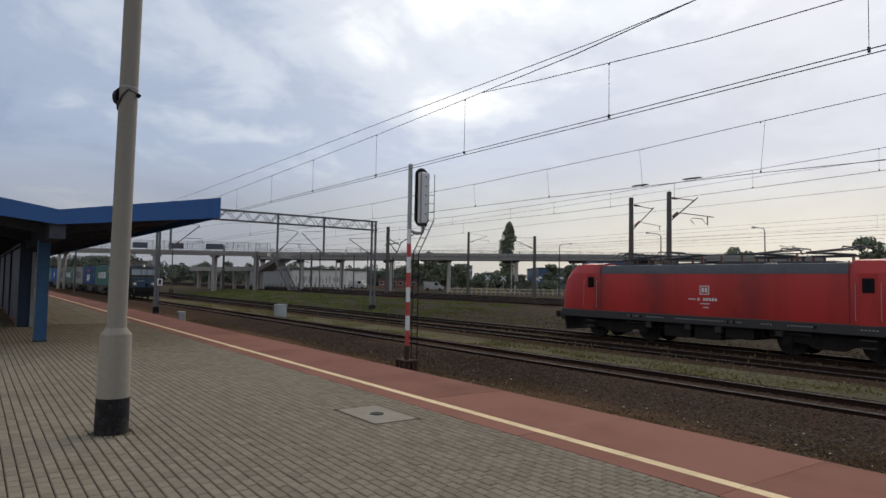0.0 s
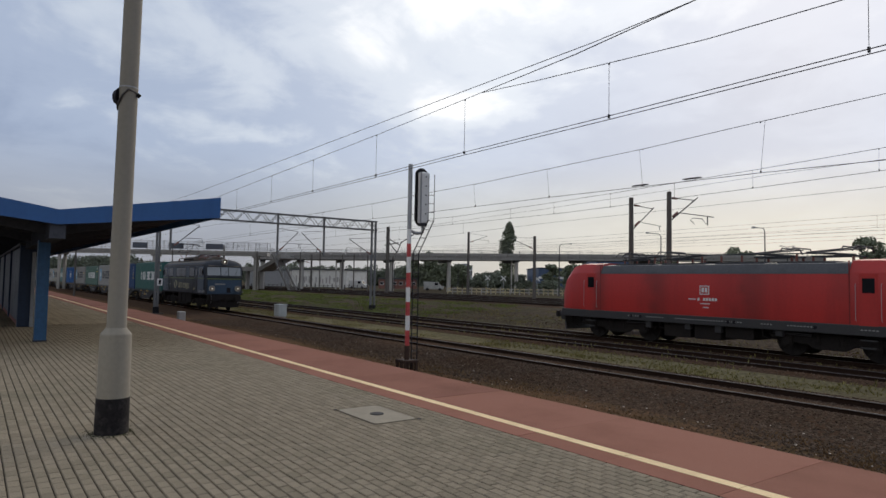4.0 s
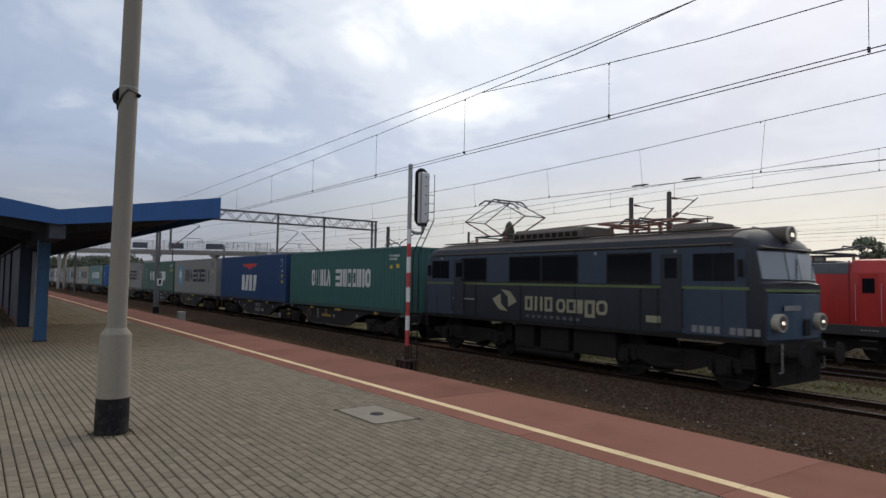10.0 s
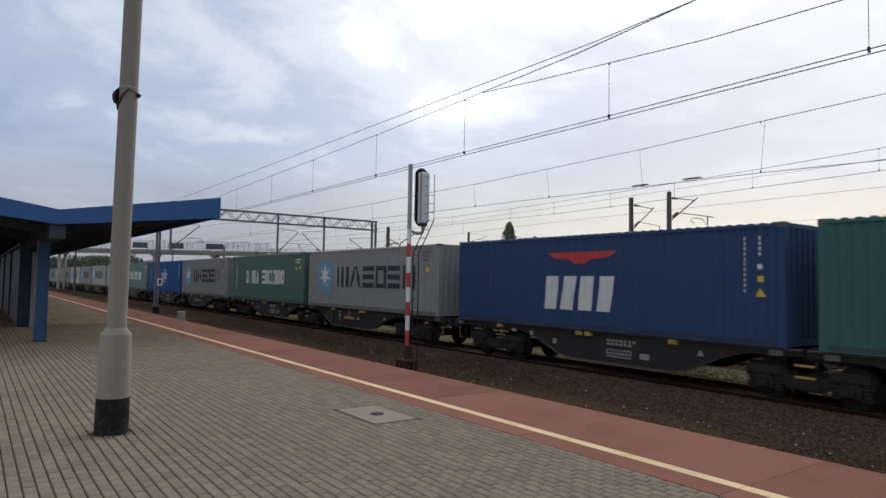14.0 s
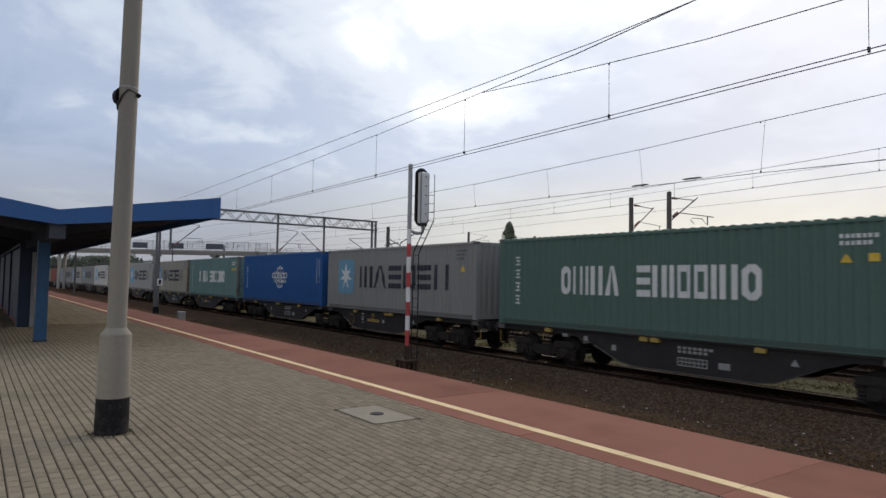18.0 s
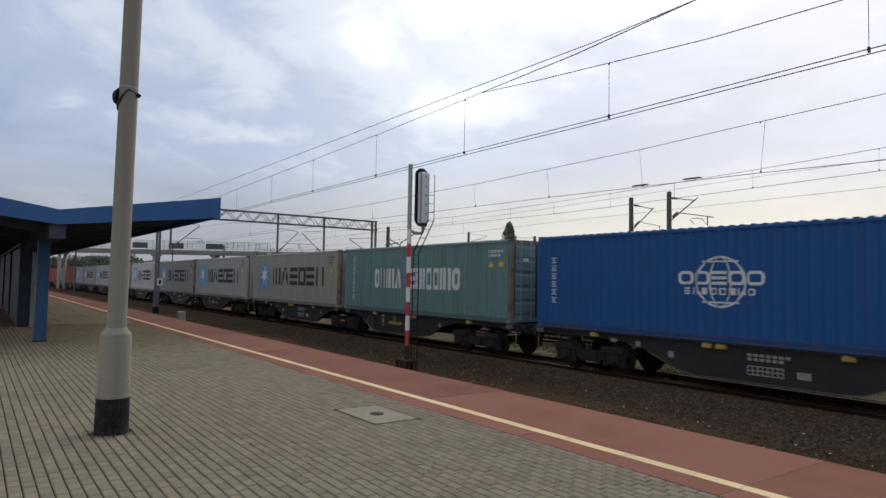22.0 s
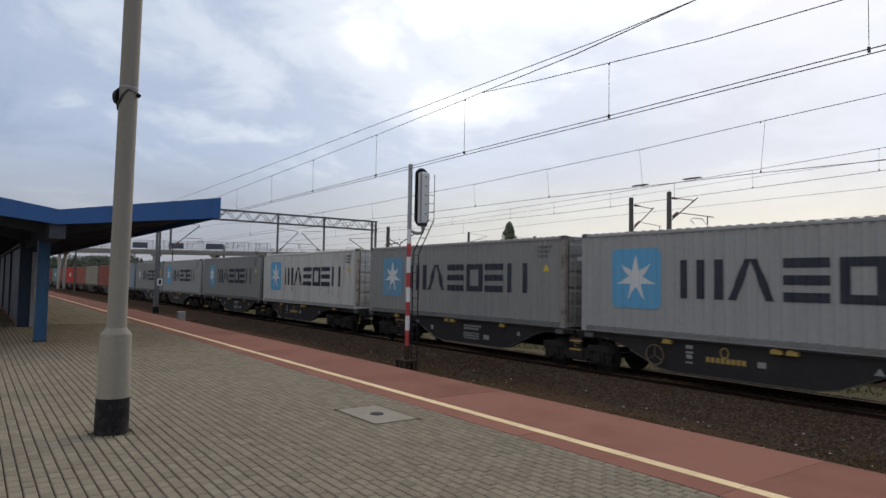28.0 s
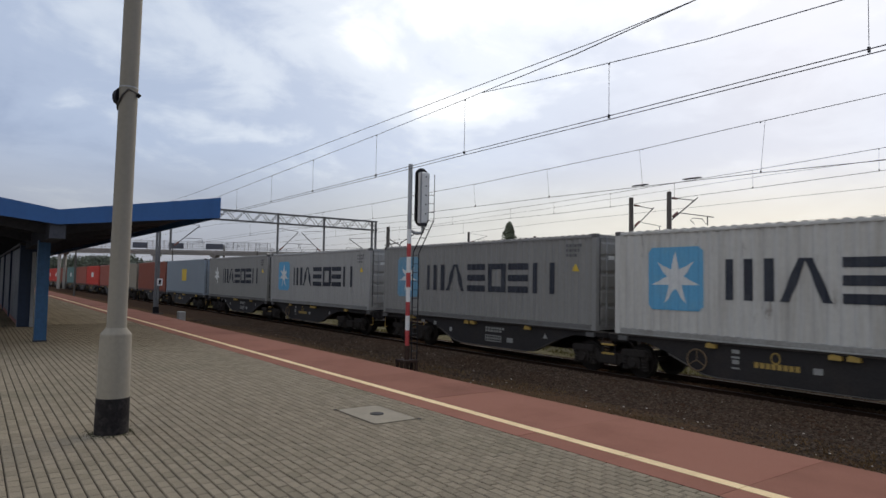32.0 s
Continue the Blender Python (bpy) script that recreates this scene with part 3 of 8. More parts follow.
# ---- platform canopy ----
can = thing("platform_canopy", "long butterfly platform canopy with blue fascia on blue columns", "canopy", kind="structure")
CX0, CX1, CY = -78.0, -17.0, 1.55
for side in (-1, 1):
    # The left wing is lengthened out of view to shade the platform floor.
    reach = 3.58 if side > 0 else 6.4
    tip = CY + side * reach
    rise = 0.52 * reach / 3.58
    part("roof_slab", Shape().prism([(CY, 3.70), (tip, 3.70 + rise), (tip, 3.95 + rise), (CY, 3.90)], "x", CX0, CX1 - 0.06), SOFFIT, can, "dark slatted soffit")
    part("fascia", Shape().prism([(CY, 3.62), (tip, 3.62 + 0.40 * reach / 3.58), (tip, 3.96 + 0.59 * reach / 3.58), (CY, 3.96)], "x", CX1 - 0.06, CX1), BLUE, can, "blue sheet-metal end fascia")
    part("side_fascia", Shape().box(CX0, CX1, tip, tip + side * 0.05, 3.50 + rise, 4.04 + rise), BLUE, can, "blue sheet-metal side fascia")
    for k in range(14):
        x = CX1 - 1.2 - 4.6 * k
        part("rafter", Shape().prism([(CY, 3.42), (tip - side * 0.2, 3.58 + rise), (tip - side * 0.2, 3.67 + rise), (CY, 3.72)], "x", x - 0.07, x + 0.07), SOFFIT, can, "dark rafter")
    for k in range(9 if side > 0 else 17):
        y = CY + side * (0.35 + 0.36 * k)
        z = 3.70 + 0.52 * abs(y - CY) / 3.58
        part("soffit_board", Shape().box(CX0, CX1 - 0.1, y - 0.15, y + 0.15, z - 0.035, z + 0.02), SOFFIT, can)
part("gutter_beam", Shape().box(CX0, CX1 - 0.08, CY - 0.16, CY + 0.16, 3.30, 3.72), SOFFIT, can, "dark centre beam")
col_me = Shape().prism([(-0.15, -0.135), (0.15, -0.135), (0.15, 0.135), (-0.15, 0.135)], "z", 0, 3.35 - PLAT).mesh("column")
foot_me = Shape().box(-0.165, 0.165, -0.15, 0.15, 0, 0.04).mesh("column_foot")
for k in range(9):
    c = part("column", col_me, BLUE_COLUMN, can, "blue painted steel column", at=(-19.6 - 6.4 * k, CY - 0.06, PLAT))
    part("column_foot", foot_me, DARK_STEEL, c)

# panelled wall between the columns
stairs = thing("panel_wall", "dark blue panelled wall with steel posts under the canopy", "partition wall", kind="structure", at=(-34, -0.2, PLAT))
WALL_DARK = mat("enclosure_panel", (0.014, 0.022, 0.046), 0.5, grain=12, stain=0.4, bump=0.05)
POST_NAVY = mat("post_navy", (0.015, 0.034, 0.075), 0.55, grain=12, stain=0.4, bump=0.05)
for k in range(22):
    part("wall_panel", Shape().box(7.2 - 1.6 * k, 8.76 - 1.6 * k, 1.52, 1.86, 0.12, 2.62), WALL_DARK, stairs)
    if k % 4 == 0:
        part("panel_post", Shape().box(8.50 - 1.6 * k, 8.82 - 1.6 * k, 1.46, 1.90, 0, 2.66), POST_NAVY, stairs, "dark blue steel post")
part("corner_post", Shape().box(8.83, 8.93, 1.80, 1.90, 0, 2.46), STEEL, stairs, "pale grey corner post")
part("plinth", Shape().box(-26.4, 8.80, 1.51, 1.87, 0, 0.12), mat("plinth_red", (0.20, 0.07, 0.06), 0.8), stairs, "red-brown plinth")
part("wall_capping", Shape().box(-26.4, 8.9, 1.44, 1.94, 2.66, 2.74), DARK_STEEL, stairs)

# ---- colour-light signal ----
FOOT_RUST = mat("signal_foot_rust", (0.060, 0.036, 0.027), 0.8, grain=30, vary=0.3, stain=0.7, stain_scale=3.0, stain_col=(0.03, 0.022, 0.02), bump=0.3, spec=0.2)
sg = thing("colour_light_signal", "railway colour-light signal on a red and white banded mast", "railway signal", at=(-17.53, 11.4, -0.40))
G0 = 0.40
bands = [(0.40, 0.89, RED), (0.89, 1.36, WHITE), (1.36, 1.80, RED), (1.80, 2.27, WHITE), (2.27, 2.74, RED), (2.74, 3.25, WHITE), (3.25, 3.68, RED), (3.68, 4.15, WHITE)]
for a, b, m in bands:
    part("mast_band", Shape().cyl((0, 0, a + G0), (0, 0, b + G0), 0.072, n=18), m, sg, "", 0, 40)
part("mast_top", Shape().cyl((0, 0, 4.15 + G0), (0, 0, 6.27 + G0), 0.07, n=18), STEEL, sg, "grey upper mast", 0, 40)
part("mast_foot", Shape().cyl((0, 0, 0.1), (0, 0, 0.40 + G0), 0.085, n=18), FOOT_RUST, sg, "rusty dark foot", 0, 40)
part("base_plate", Shape().box(-0.30, 0.30, -0.25, 0.25, 0.28, 0.36), FOOT_RUST, sg, "dark base frame", 0.01)
for bx in (-0.24, 0, 0.24):
    for by in (-0.2, 0.2):
        part("base_leg", Shape().box(bx - 0.04, bx + 0.04, by - 0.04, by + 0.04, 0, 0.28), FOOT_RUST, sg)
oval = [(0.42 + 0.26 * math.cos(a * math.pi / 12), 5.22 + G0 + (0.70 if a < 12 else -0.70) + 0.26 * math.sin(a * math.pi / 12)) for a in range(24)]
part("backboard", Shape().prism(oval, "x", 0.02, 0.06), BLACK, sg, "black oval backboard", 0.01)
part("lamp_case", Shape().box(0.065, 0.30, 0.25, 0.56, 4.36 + G0, 6.02 + G0), WHITE, sg, "off-white lamp case", 0.03)
part("case_edge", Shape().box(0.24, 0.308, 0.235, 0.255, 4.34 + G0, 6.0 + G0), STEEL, sg)
for k in range(5):
    z = 4.66 + 0.3 * k + G0
    d = part("case_door", Shape().box(0.30, 0.315, 0.275, 0.535, z - 0.135, z + 0.135), WHITE, sg, "hinged rear cover", 0.005)
    part("catch", Shape().box(0.315, 0.335, 0.39, 0.425, z - 0.02, z + 0.02), BLACK, d)
    part("hood", Shape().cyl((-0.16, 0.42, z), (0.02, 0.42, z), 0.12, 0.12, 14), BLACK, sg, "black lamp hood")
part("case_base", Shape().box(0.06, 0.28, 0.30, 0.50, 4.26 + G0, 4.36 + G0), DARK_STEEL, sg)
part("bracket_arm", Shape().tube([(0, 0, 4.12 + G0), (0.05, 0.25, 4.02 + G0), (0.15, 0.42, 4.05 + G0), (0.15, 0.42, 4.3 + G0)], 0.05, 10), STEEL, sg, "grey bracket arm")
ladder_pts = [[(0.10, dy, 0.1), (0.10, dy, 3.38 + G0), (0.42, dy + 0.35, 4.45 + G0), (0.42, dy + 0.35, 5.95 + G0)] for dy in (0.10, 0.32)]
for pts in ladder_pts:
    part("ladder_rail", Shape().tube(pts[:3], 0.018), BLACK, sg, "dark ladder rail")
    part("ladder_guard", Shape().tube(pts[2:], 0.014), STEEL, sg, "pale guard rail")
for k in range(20):
    z = 0.35 + 0.28 * k
    if z > 3.38 + G0:
        s = min(1, (z - 3.38 - G0) / 1.07)
        x, dy = 0.10 + 0.32 * s, 0.35 * s
    else:
        x, dy = 0.10, 0
    part("rung", Shape().cyl((x, 0.10 + dy, z), (x, 0.32 + dy, z), 0.011, n=6), DARK_STEEL, sg)


# ---- the freight train ----
def train_run(t):
    """Metres that the train has gone at t seconds: it slows down a little."""
    return 7.42 * t - 0.00825 * t * t + 0.24 * math.exp(-((t - 19.0) / 5.5) ** 2) - 0.10 * min(1.0, max(0.0, (t - 24.0) / 5.0))


TRAIN = []                      # (thing, its place at 0 s)
TRACK_Y, NEAR = 16.2, 14.98
FLOOR = 1.09
CL, CW, CH = 12.192, 2.438, 2.896
PITCH = 0.278


def corrugation(x0, x1, depth=0.036):
    """The line of a corrugated wall from x0 to x1: (x, inset)."""
    pts, x = [], x0
    while x < x1 - 1e-6:
        for dx, d in ((0, 0.0), (0.072, 0.0), (0.139, depth), (0.211, depth)):
            if x + dx < x1:
                pts.append((x + dx, d))
        x += PITCH
    pts.append((x1, 0.0 if pts[-1][1] == 0 else depth))
    return pts


SIDE = corrugation(0.16, CL - 0.16)


def inset_at(x):
    for (a, da), (b, db) in zip(SIDE, SIDE[1:]):
        if a <= x <= b:
            return da + (db - da) * (x - a) / max(1e-9, b - a)
    return 0.0


def wall_mesh(line, z0, z1, along, sign, at):
    """A corrugated wall: along x at y=at, or along y at x=at; sign points outwards."""
    s = Shape()
    for a, d in line:
        for z in (z0, z1):
            s.v.append((a, at - sign * d, z) if along == "x" else (at - sign * d, a, z))
    n = len(line)
    s.f = [(2 * i, 2 * i + 2, 2 * i + 3, 2 * i + 1) for i in range(n - 1)]
    return s


def painted(polys, lift=0.004):
    """Flat convex shapes (x, z) painted on the near wall, following its corrugation; x from the rear end, z from the floor."""
    s = Shape()
    for poly in polys:
        xs = [p[0] for p in poly]
        lo, hi = min(xs), max(xs)
        cuts = sorted({lo, hi} | {x for x in xs} | {x for x, d in SIDE if lo < x < hi})

        def span(x):
            zs = []
            for (xa, za), (xb, zb) in zip(poly, poly[1:] + poly[:1]):
                if min(xa, xb) - 1e-7 <= x <= max(xa, xb) + 1e-7:
                    zs += [za, zb] if abs(xb - xa) < 1e-7 else [za + (zb - za) * (x - xa) / (xb - xa)]
            return min(zs), max(zs)
        for a, b in zip(cuts, cuts[1:]):
            if b - a < 1e-6:
                continue
            (a0, a1), (b0, b1) = span(a + 1e-7), span(b - 1e-7)
            s.add([(a, inset_at(a) - lift, a0), (b, inset_at(b) - lift, b0), (b, inset_at(b) - lift, b1), (a, inset_at(a) - lift, a1)], [(0, 1, 2, 3)])
    return s


def rect(x0, x1, z0, z1, slant=0.0):
    return [(x0, z0), (x1, z0), (x1 + slant, z1), (x0 + slant, z1)]


def star(cx, cz, r, n=7):
    """A pointed star as kites."""
    out = []
    for k in range(n):
        a = math.pi / 2 + 2 * math.pi * k / n
        w = math.pi / n
        p = lambda rr, an: (cx + rr * math.cos(an), cz + rr * math.sin(an))
        out.append([(cx, cz), p(r * 0.36, a - w), p(r, a), p(r * 0.36, a + w)])
    return [q for k in out for q in ([k[0], k[1], k[2]], [k[0], k[2], k[3]])]


def blocks(edges, z0, z1):
    return [rect(a, b, z0, z1) for a, b in edges]


CACHE = {}


def cached(key, make):
    if key not in CACHE:
        CACHE[key] = make().mesh(key)
    return CACHE[key]


def container_meshes():
    z0, z1 = 0.13, CH - 0.11
    cached("near_wall", lambda: wall_mesh(SIDE, z0, z1, "x", -1, 0.012))
    cached("far_wall", lambda: wall_mesh(SIDE, z0, z1, "x", 1, CW - 0.012))
    ends, y = [], 0.14
    while y < CW - 0.14:
        ends += [(y, 0.0), (y + 0.11, 0.0), (y + 0.15, 0.045), (y + 0.23, 0.045)]
        y += 0.27
    ends = [p for p in ends if p[0] < CW - 0.12] + [(CW - 0.12, 0.0)]
    cached("end_wall", lambda: wall_mesh(ends, 0.16, CH - 0.12, "y", 1, CL - 0.02))
    cached("blind_end", lambda: wall_mesh(ends, 0.16, CH - 0.12, "y", -1, 0.02))
    cached("roof", lambda: Shape().prism([(0.05, CH - 0.07)] + [(CL - 0.05, CH - 0.07)] + [(x, CH - 0.040 + (0.036 if d else 0.0)) for x, d in corrugation(0.08, CL - 0.06)[::-1]], "y", 0.012, CW - 0.012))
    cached("floor", lambda: Shape().box(0.05, CL - 0.05, 0.05, CW - 0.05, 0.05, 0.14))
    cached("bottom_rail", lambda: Shape().prism([(-0.02, 0.0), (0.06, 0.0), (0.06, 0.17), (0.03, 0.17), (0.004, 0.15), (0.004, 0.035), (-0.02, 0.02)], "x", 0.17, CL - 0.17))
    cached("top_rail", lambda: Shape().prism([(0.0, CH - 0.115), (0.06, CH - 0.115), (0.06, CH - 0.05), (0.012, CH - 0.05), (0.0, CH - 0.062)], "x", 0.17, CL - 0.17))
    cached("corner_post", lambda: Shape().prism([(0, 0), (0.16, 0), (0.16, 0.035), (0.05, 0.05), (0.035, 0.15), (0, 0.15)], "z", 0.11, CH - 0.11))
    cached("corner_casting", lambda: Shape().box(0, 0.178, 0, 0.162, 0, 0.118))
    cached("header", lambda: Shape().box(CL - 0.07, CL - 0.01, 0.17, CW - 0.17, CH - 0.13, CH - 0.02))
    cached("door_sill", lambda: Shape().box(CL - 0.07, CL - 0.005, 0.17, CW - 0.17, 0.02, 0.16))
    d = Shape()
    d.box(CL - 0.06, CL - 0.02, 0.0, 1.04, 0.17, CH - 0.14)
    for k in range(5):
        z = 0.33 + 0.49 * k
        d.chamfer(CL - 0.05, CL - 0.02, 0, 0.01, z, z + 0.02, 0.0)
        d.add([(CL - 0.02, 0.05, z - 0.05), (CL - 0.02, 0.99, z - 0.05), (CL - 0.02, 0.99, z + 0.37), (CL - 0.02, 0.05, z + 0.37), (CL + 0.012, 0.09, z + 0.01), (CL + 0.012, 0.95, z + 0.01), (CL + 0.012, 0.95, z + 0.31), (CL + 0.012, 0.09, z + 0.31)],
              [(4, 5, 6, 7), (0, 1, 5, 4), (1, 2, 6, 5), (2, 3, 7, 6), (3, 0, 4, 7)])
    cached("door", lambda: d)
    cached("gasket", lambda: Shape().box(CL - 0.02, CL - 0.004, -0.005, 0.03, 0.17, CH - 0.14).box(CL - 0.02, CL - 0.004, 1.01, 1.045, 0.17, CH - 0.14))
    cached("placard", lambda: Shape().box(CL - 0.003, CL + 0.003, 0.40, 0.66, 1.95, 2.25))
    rod = Shape().cyl((CL + 0.022, 0, 0.10), (CL + 0.022, 0, CH - 0.06), 0.018, n=8)
    for z in (0.13, 0.55, 1.3, 2.1, CH - 0.1):
        rod.box(CL - 0.01, CL + 0.045, -0.04, 0.04, z - 0.03, z + 0.03)
    cached("lock_rod", lambda: rod)


container_meshes()
POSTS = [(0, 0, 1, 1), (CL, 0, -1, 1), (0, CW, 1, -1), (CL, CW, -1, -1)]
MIRROR = {}


def mirrored(key, sx, sy):
    """A mirrored copy of a cached mesh."""
    name = f"{key}{sx}{sy}"
    if name not in MIRROR:
        me = CACHE[key].copy()
        me.name = key
        me.transform(Matrix.Diagonal((sx, sy, 1, 1)))
        if sx * sy < 0:
            me.flip_normals()
        MIRROR[name] = me
    return MIRROR[name]


FRAME_STEEL = mat("weathered_frame", (0.10, 0.10, 0.10), 0.7, grain=30, stain=0.5, stain_col=(0.12, 0.06, 0.035), bump=0.2)
LETTER_WHITE = mat("lettering_white", (0.66, 0.67, 0.66), 0.6, grain=15, vary=0.05, stain=0.35, stain_scale=1.6, stain_col=(0.33, 0.36, 0.36), bump=0)
LETTER_DARK = mat("lettering_dark", (0.018, 0.022, 0.035), 0.55, grain=15, stain=0.4, stain_scale=1.6, stain_col=(0.10, 0.11, 0.12), bump=0)
STAR_BLUE = mat("star_panel_blue", (0.11, 0.37, 0.60), 0.55, grain=15, vary=0.06, stain=0.4, stain_scale=1.2, stain_col=(0.22, 0.38, 0.46), bump=0)
FADED_BLUE = mat("faded_panel_blue", (0.13, 0.30, 0.44), 0.6, grain=15, vary=0.08, stain=0.6, stain_scale=1.0, stain_col=(0.30, 0.35, 0.37), bump=0)
FADED_CODE = mat("faded_code", (0.11, 0.11, 0.115), 0.6, grain=15, stain=0.6, stain_scale=3.0, stain_col=(0.2, 0.2, 0.2), bump=0)
RED_MARK = mat("lettering_red", (0.55, 0.05, 0.05), 0.55, bump=0)
YELLOW_MARK = mat("marking_yellow", (0.70, 0.48, 0.06), 0.6, grain=20, stain=0.4, bump=0.05)


RUSTED = {k: mat(name, col, 0.85, grain=20, vary=0.25, stain=1.0, stain_scale=3.2, stain_col=(0.075, 0.040, 0.026), bump=0.3)
          for k, name, col in ((6, "rusty_green_post", (0.17, 0.17, 0.14)), (7, "rusty_grey_post", (0.24, 0.19, 0.14)), (9, "worn_grey_post", (0.27, 0.24, 0.21)), (10, "worn_white_post", (0.42, 0.37, 0.31)))}
GASKET = mat("door_gasket", (0.03, 0.03, 0.032), 0.8, bump=0)


def container(k, right, colour, label, door, marks):
    """A 40-foot high-cube container; right: the place of its leading end at 0 s."""
    c = thing("shipping_container", label, "shipping container", "containers on the train", at=(right - CL, NEAR, FLOOR))
    part("side_wall", CACHE["near_wall"], colour, c)
    part("side_wall", CACHE["far_wall"], colour, c)
    part("end_wall", CACHE["blind_end"], colour, c)
    part("roof", CACHE["roof"], colour, c)
    part("floor", CACHE["floor"], FRAME_STEEL, c)
    for y, sy in ((0, 1), (CW, -1)):
        for key in ("bottom_rail", "top_rail"):
            part(key, mirrored(key, 1, sy), SILL_PAINT[colour.name] if key == "bottom_rail" else colour, c, at=(0, y, 0))
    for x, y, sx, sy in POSTS:
        part("corner_post", mirrored("corner_post", sx, sy), RUSTED[k] if door and x > 1 and k in RUSTED else colour, c, at=(x, y, 0))
        for z in (0, CH - 0.118):
            part("corner_casting", mirrored("corner_casting", sx, sy), FRAME_STEEL if z else colour, c, at=(x, y + (-0.004 if sy > 0 else 0.004), z), label="steel corner casting")
    part("header", CACHE["header"], RUSTED.get(k, colour), c)
    part("door_sill", CACHE["door_sill"], colour, c)
    if door:
        for y in (0.17, 1.228):
            d = part("door", CACHE["door"], colour, c, at=(0, y, 0))
            part("gasket", CACHE["gasket"], GASKET, d, "black rubber gasket")
            part("placard", CACHE["placard"], LETTER_WHITE, d, "small white placard")
            for ry in (0.28, 0.76):
                part("lock_rod", CACHE["lock_rod"], STEEL, d, "galvanised locking bar", at=(0, ry, 0))
    else:
        part("end_wall", CACHE["end_wall"], colour, c, "corrugated front wall")
    for name, polys, material, text in marks:
        if name in ("lettering", "glyph_bars"):
            for one in polys:
                for bar in ([[q] for q in one] if name == "lettering" and len(one) < 4 else [one]):
                    part("lettering_bar" if name == "lettering" else "glyph_bar", painted(bar), material, c, text)
        elif name == "warning_mark":
            for one in polys:
                part(name, painted([one]), material, c, text)
        elif name == "code_mark":
            for one in polys:
                part(name, painted([one]), material, c, text)
        else:
            part(name, painted(polys, 0.008 if name == "logo_star" else 0.004), material, c, text)
    TRAIN.append((c, right - CL))
    return c


# plain shapes in the place of the painted names
W6 = [(3.35, 4.54), (4.68, 5.82), (6.02, 7.01), (7.21, 8.13), (8.29, 9.25), (9.48, 10.5)]
CH5 = [(2.93, 3.31), (3.40, 3.80), (3.90, 4.02), (4.12, 4.55), (4.66, 5.15)]
SH8 = [(5.78, 6.20), (6.29, 6.72), (6.82, 6.95), (7.04, 7.44), (7.53, 7.93), (8.02, 8.15), (8.25, 8.70), (8.82, 9.30)]


def plain_shape(kind, x0, x1, z0, z1):
    """Plain bars and outlines in the place of one painted sign: b block, d two bars, m three bars, e three flat bars, h outline, t two leaning bars, o eight-sided outline, l low block."""
    w, h = x1 - x0, z1 - z0
    k = min(0.30 * w, 0.22 * h)
    if kind == "d":
        return [rect(x0, x0 + 1.05 * k, z0, z1), rect(x1 - 1.05 * k, x1, z0, z1)]
    if kind == "m":
        return [rect(x0, x0 + k, z0, z1), rect(x0 + 0.5 * (w - k), x0 + 0.5 * (w + k), z0, z1), rect(x1 - k, x1, z0, z1)]
    if kind == "e":
        return [rect(x0, x1, z0 + i * 0.5 * (h - 0.22 * h), z0 + i * 0.5 * (h - 0.22 * h) + 0.22 * h) for i in range(3)]
    if kind == "h":
        return [rect(x0, x0 + k, z0, z1), rect(x1 - k, x1, z0, z1), rect(x0 + k, x1 - k, z1 - 0.2 * h, z1), rect(x0 + k, x1 - k, z0, z0 + 0.2 * h)]
    if kind == "t":
        return [[(x0, z0), (x0 + k, z0), (x0 + 0.52 * w, z1), (x0 + 0.36 * w, z1)], [(x1 - k, z0), (x1, z0), (x0 + 0.64 * w, z1), (x0 + 0.48 * w, z1)]]
    if kind == "o":
        c = min(0.3 * w, 0.22 * h)
        p = lambda i, j: [(x0 + c + i, z0 + j), (x1 - c - i, z0 + j), (x1 - i, z0 + c + j), (x1 - i, z1 - c - j), (x1 - c - i, z1 - j), (x0 + c + i, z1 - j), (x0 + i, z1 - c - j), (x0 + i, z0 + c + j)]
        q, g = p(0, 0), [(x0 + k + 0.6 * c * (i in (0, 5)) if i in (0, 5, 6, 7) else x1 - k - 0.6 * c * (i in (1, 4)), zz) for i, zz in enumerate((z0 + 0.2 * h, z0 + 0.2 * h, z0 + 0.3 * h, z1 - 0.3 * h, z1 - 0.2 * h, z1 - 0.2 * h, z1 - 0.3 * h, z0 + 0.3 * h))]
        return [[q[i], q[(i + 1) % 8], g[(i + 1) % 8], g[i]] for i in range(8)]
    if kind == "l":
        return [rect(x0, x0 + 0.5 * w, z0, z1)]
    return [rect(x0, x1, z0, z1)]


def block_parts(edges, z0, z1, kinds=""):
    return [plain_shape(k, a, b, z0, z1) for (a, b), k in zip(edges, kinds or "b" * len(edges))]


def small_code(x0, x1, z0, rows):
    return [q for r in range(rows) for q in blocks([(x0 + 0.11 * i, x0 + 0.11 * i + 0.075) for i in range(int((x1 - x0) / 0.11) - r)], z0 - 0.15 * r, z0 - 0.15 * r + 0.09)]


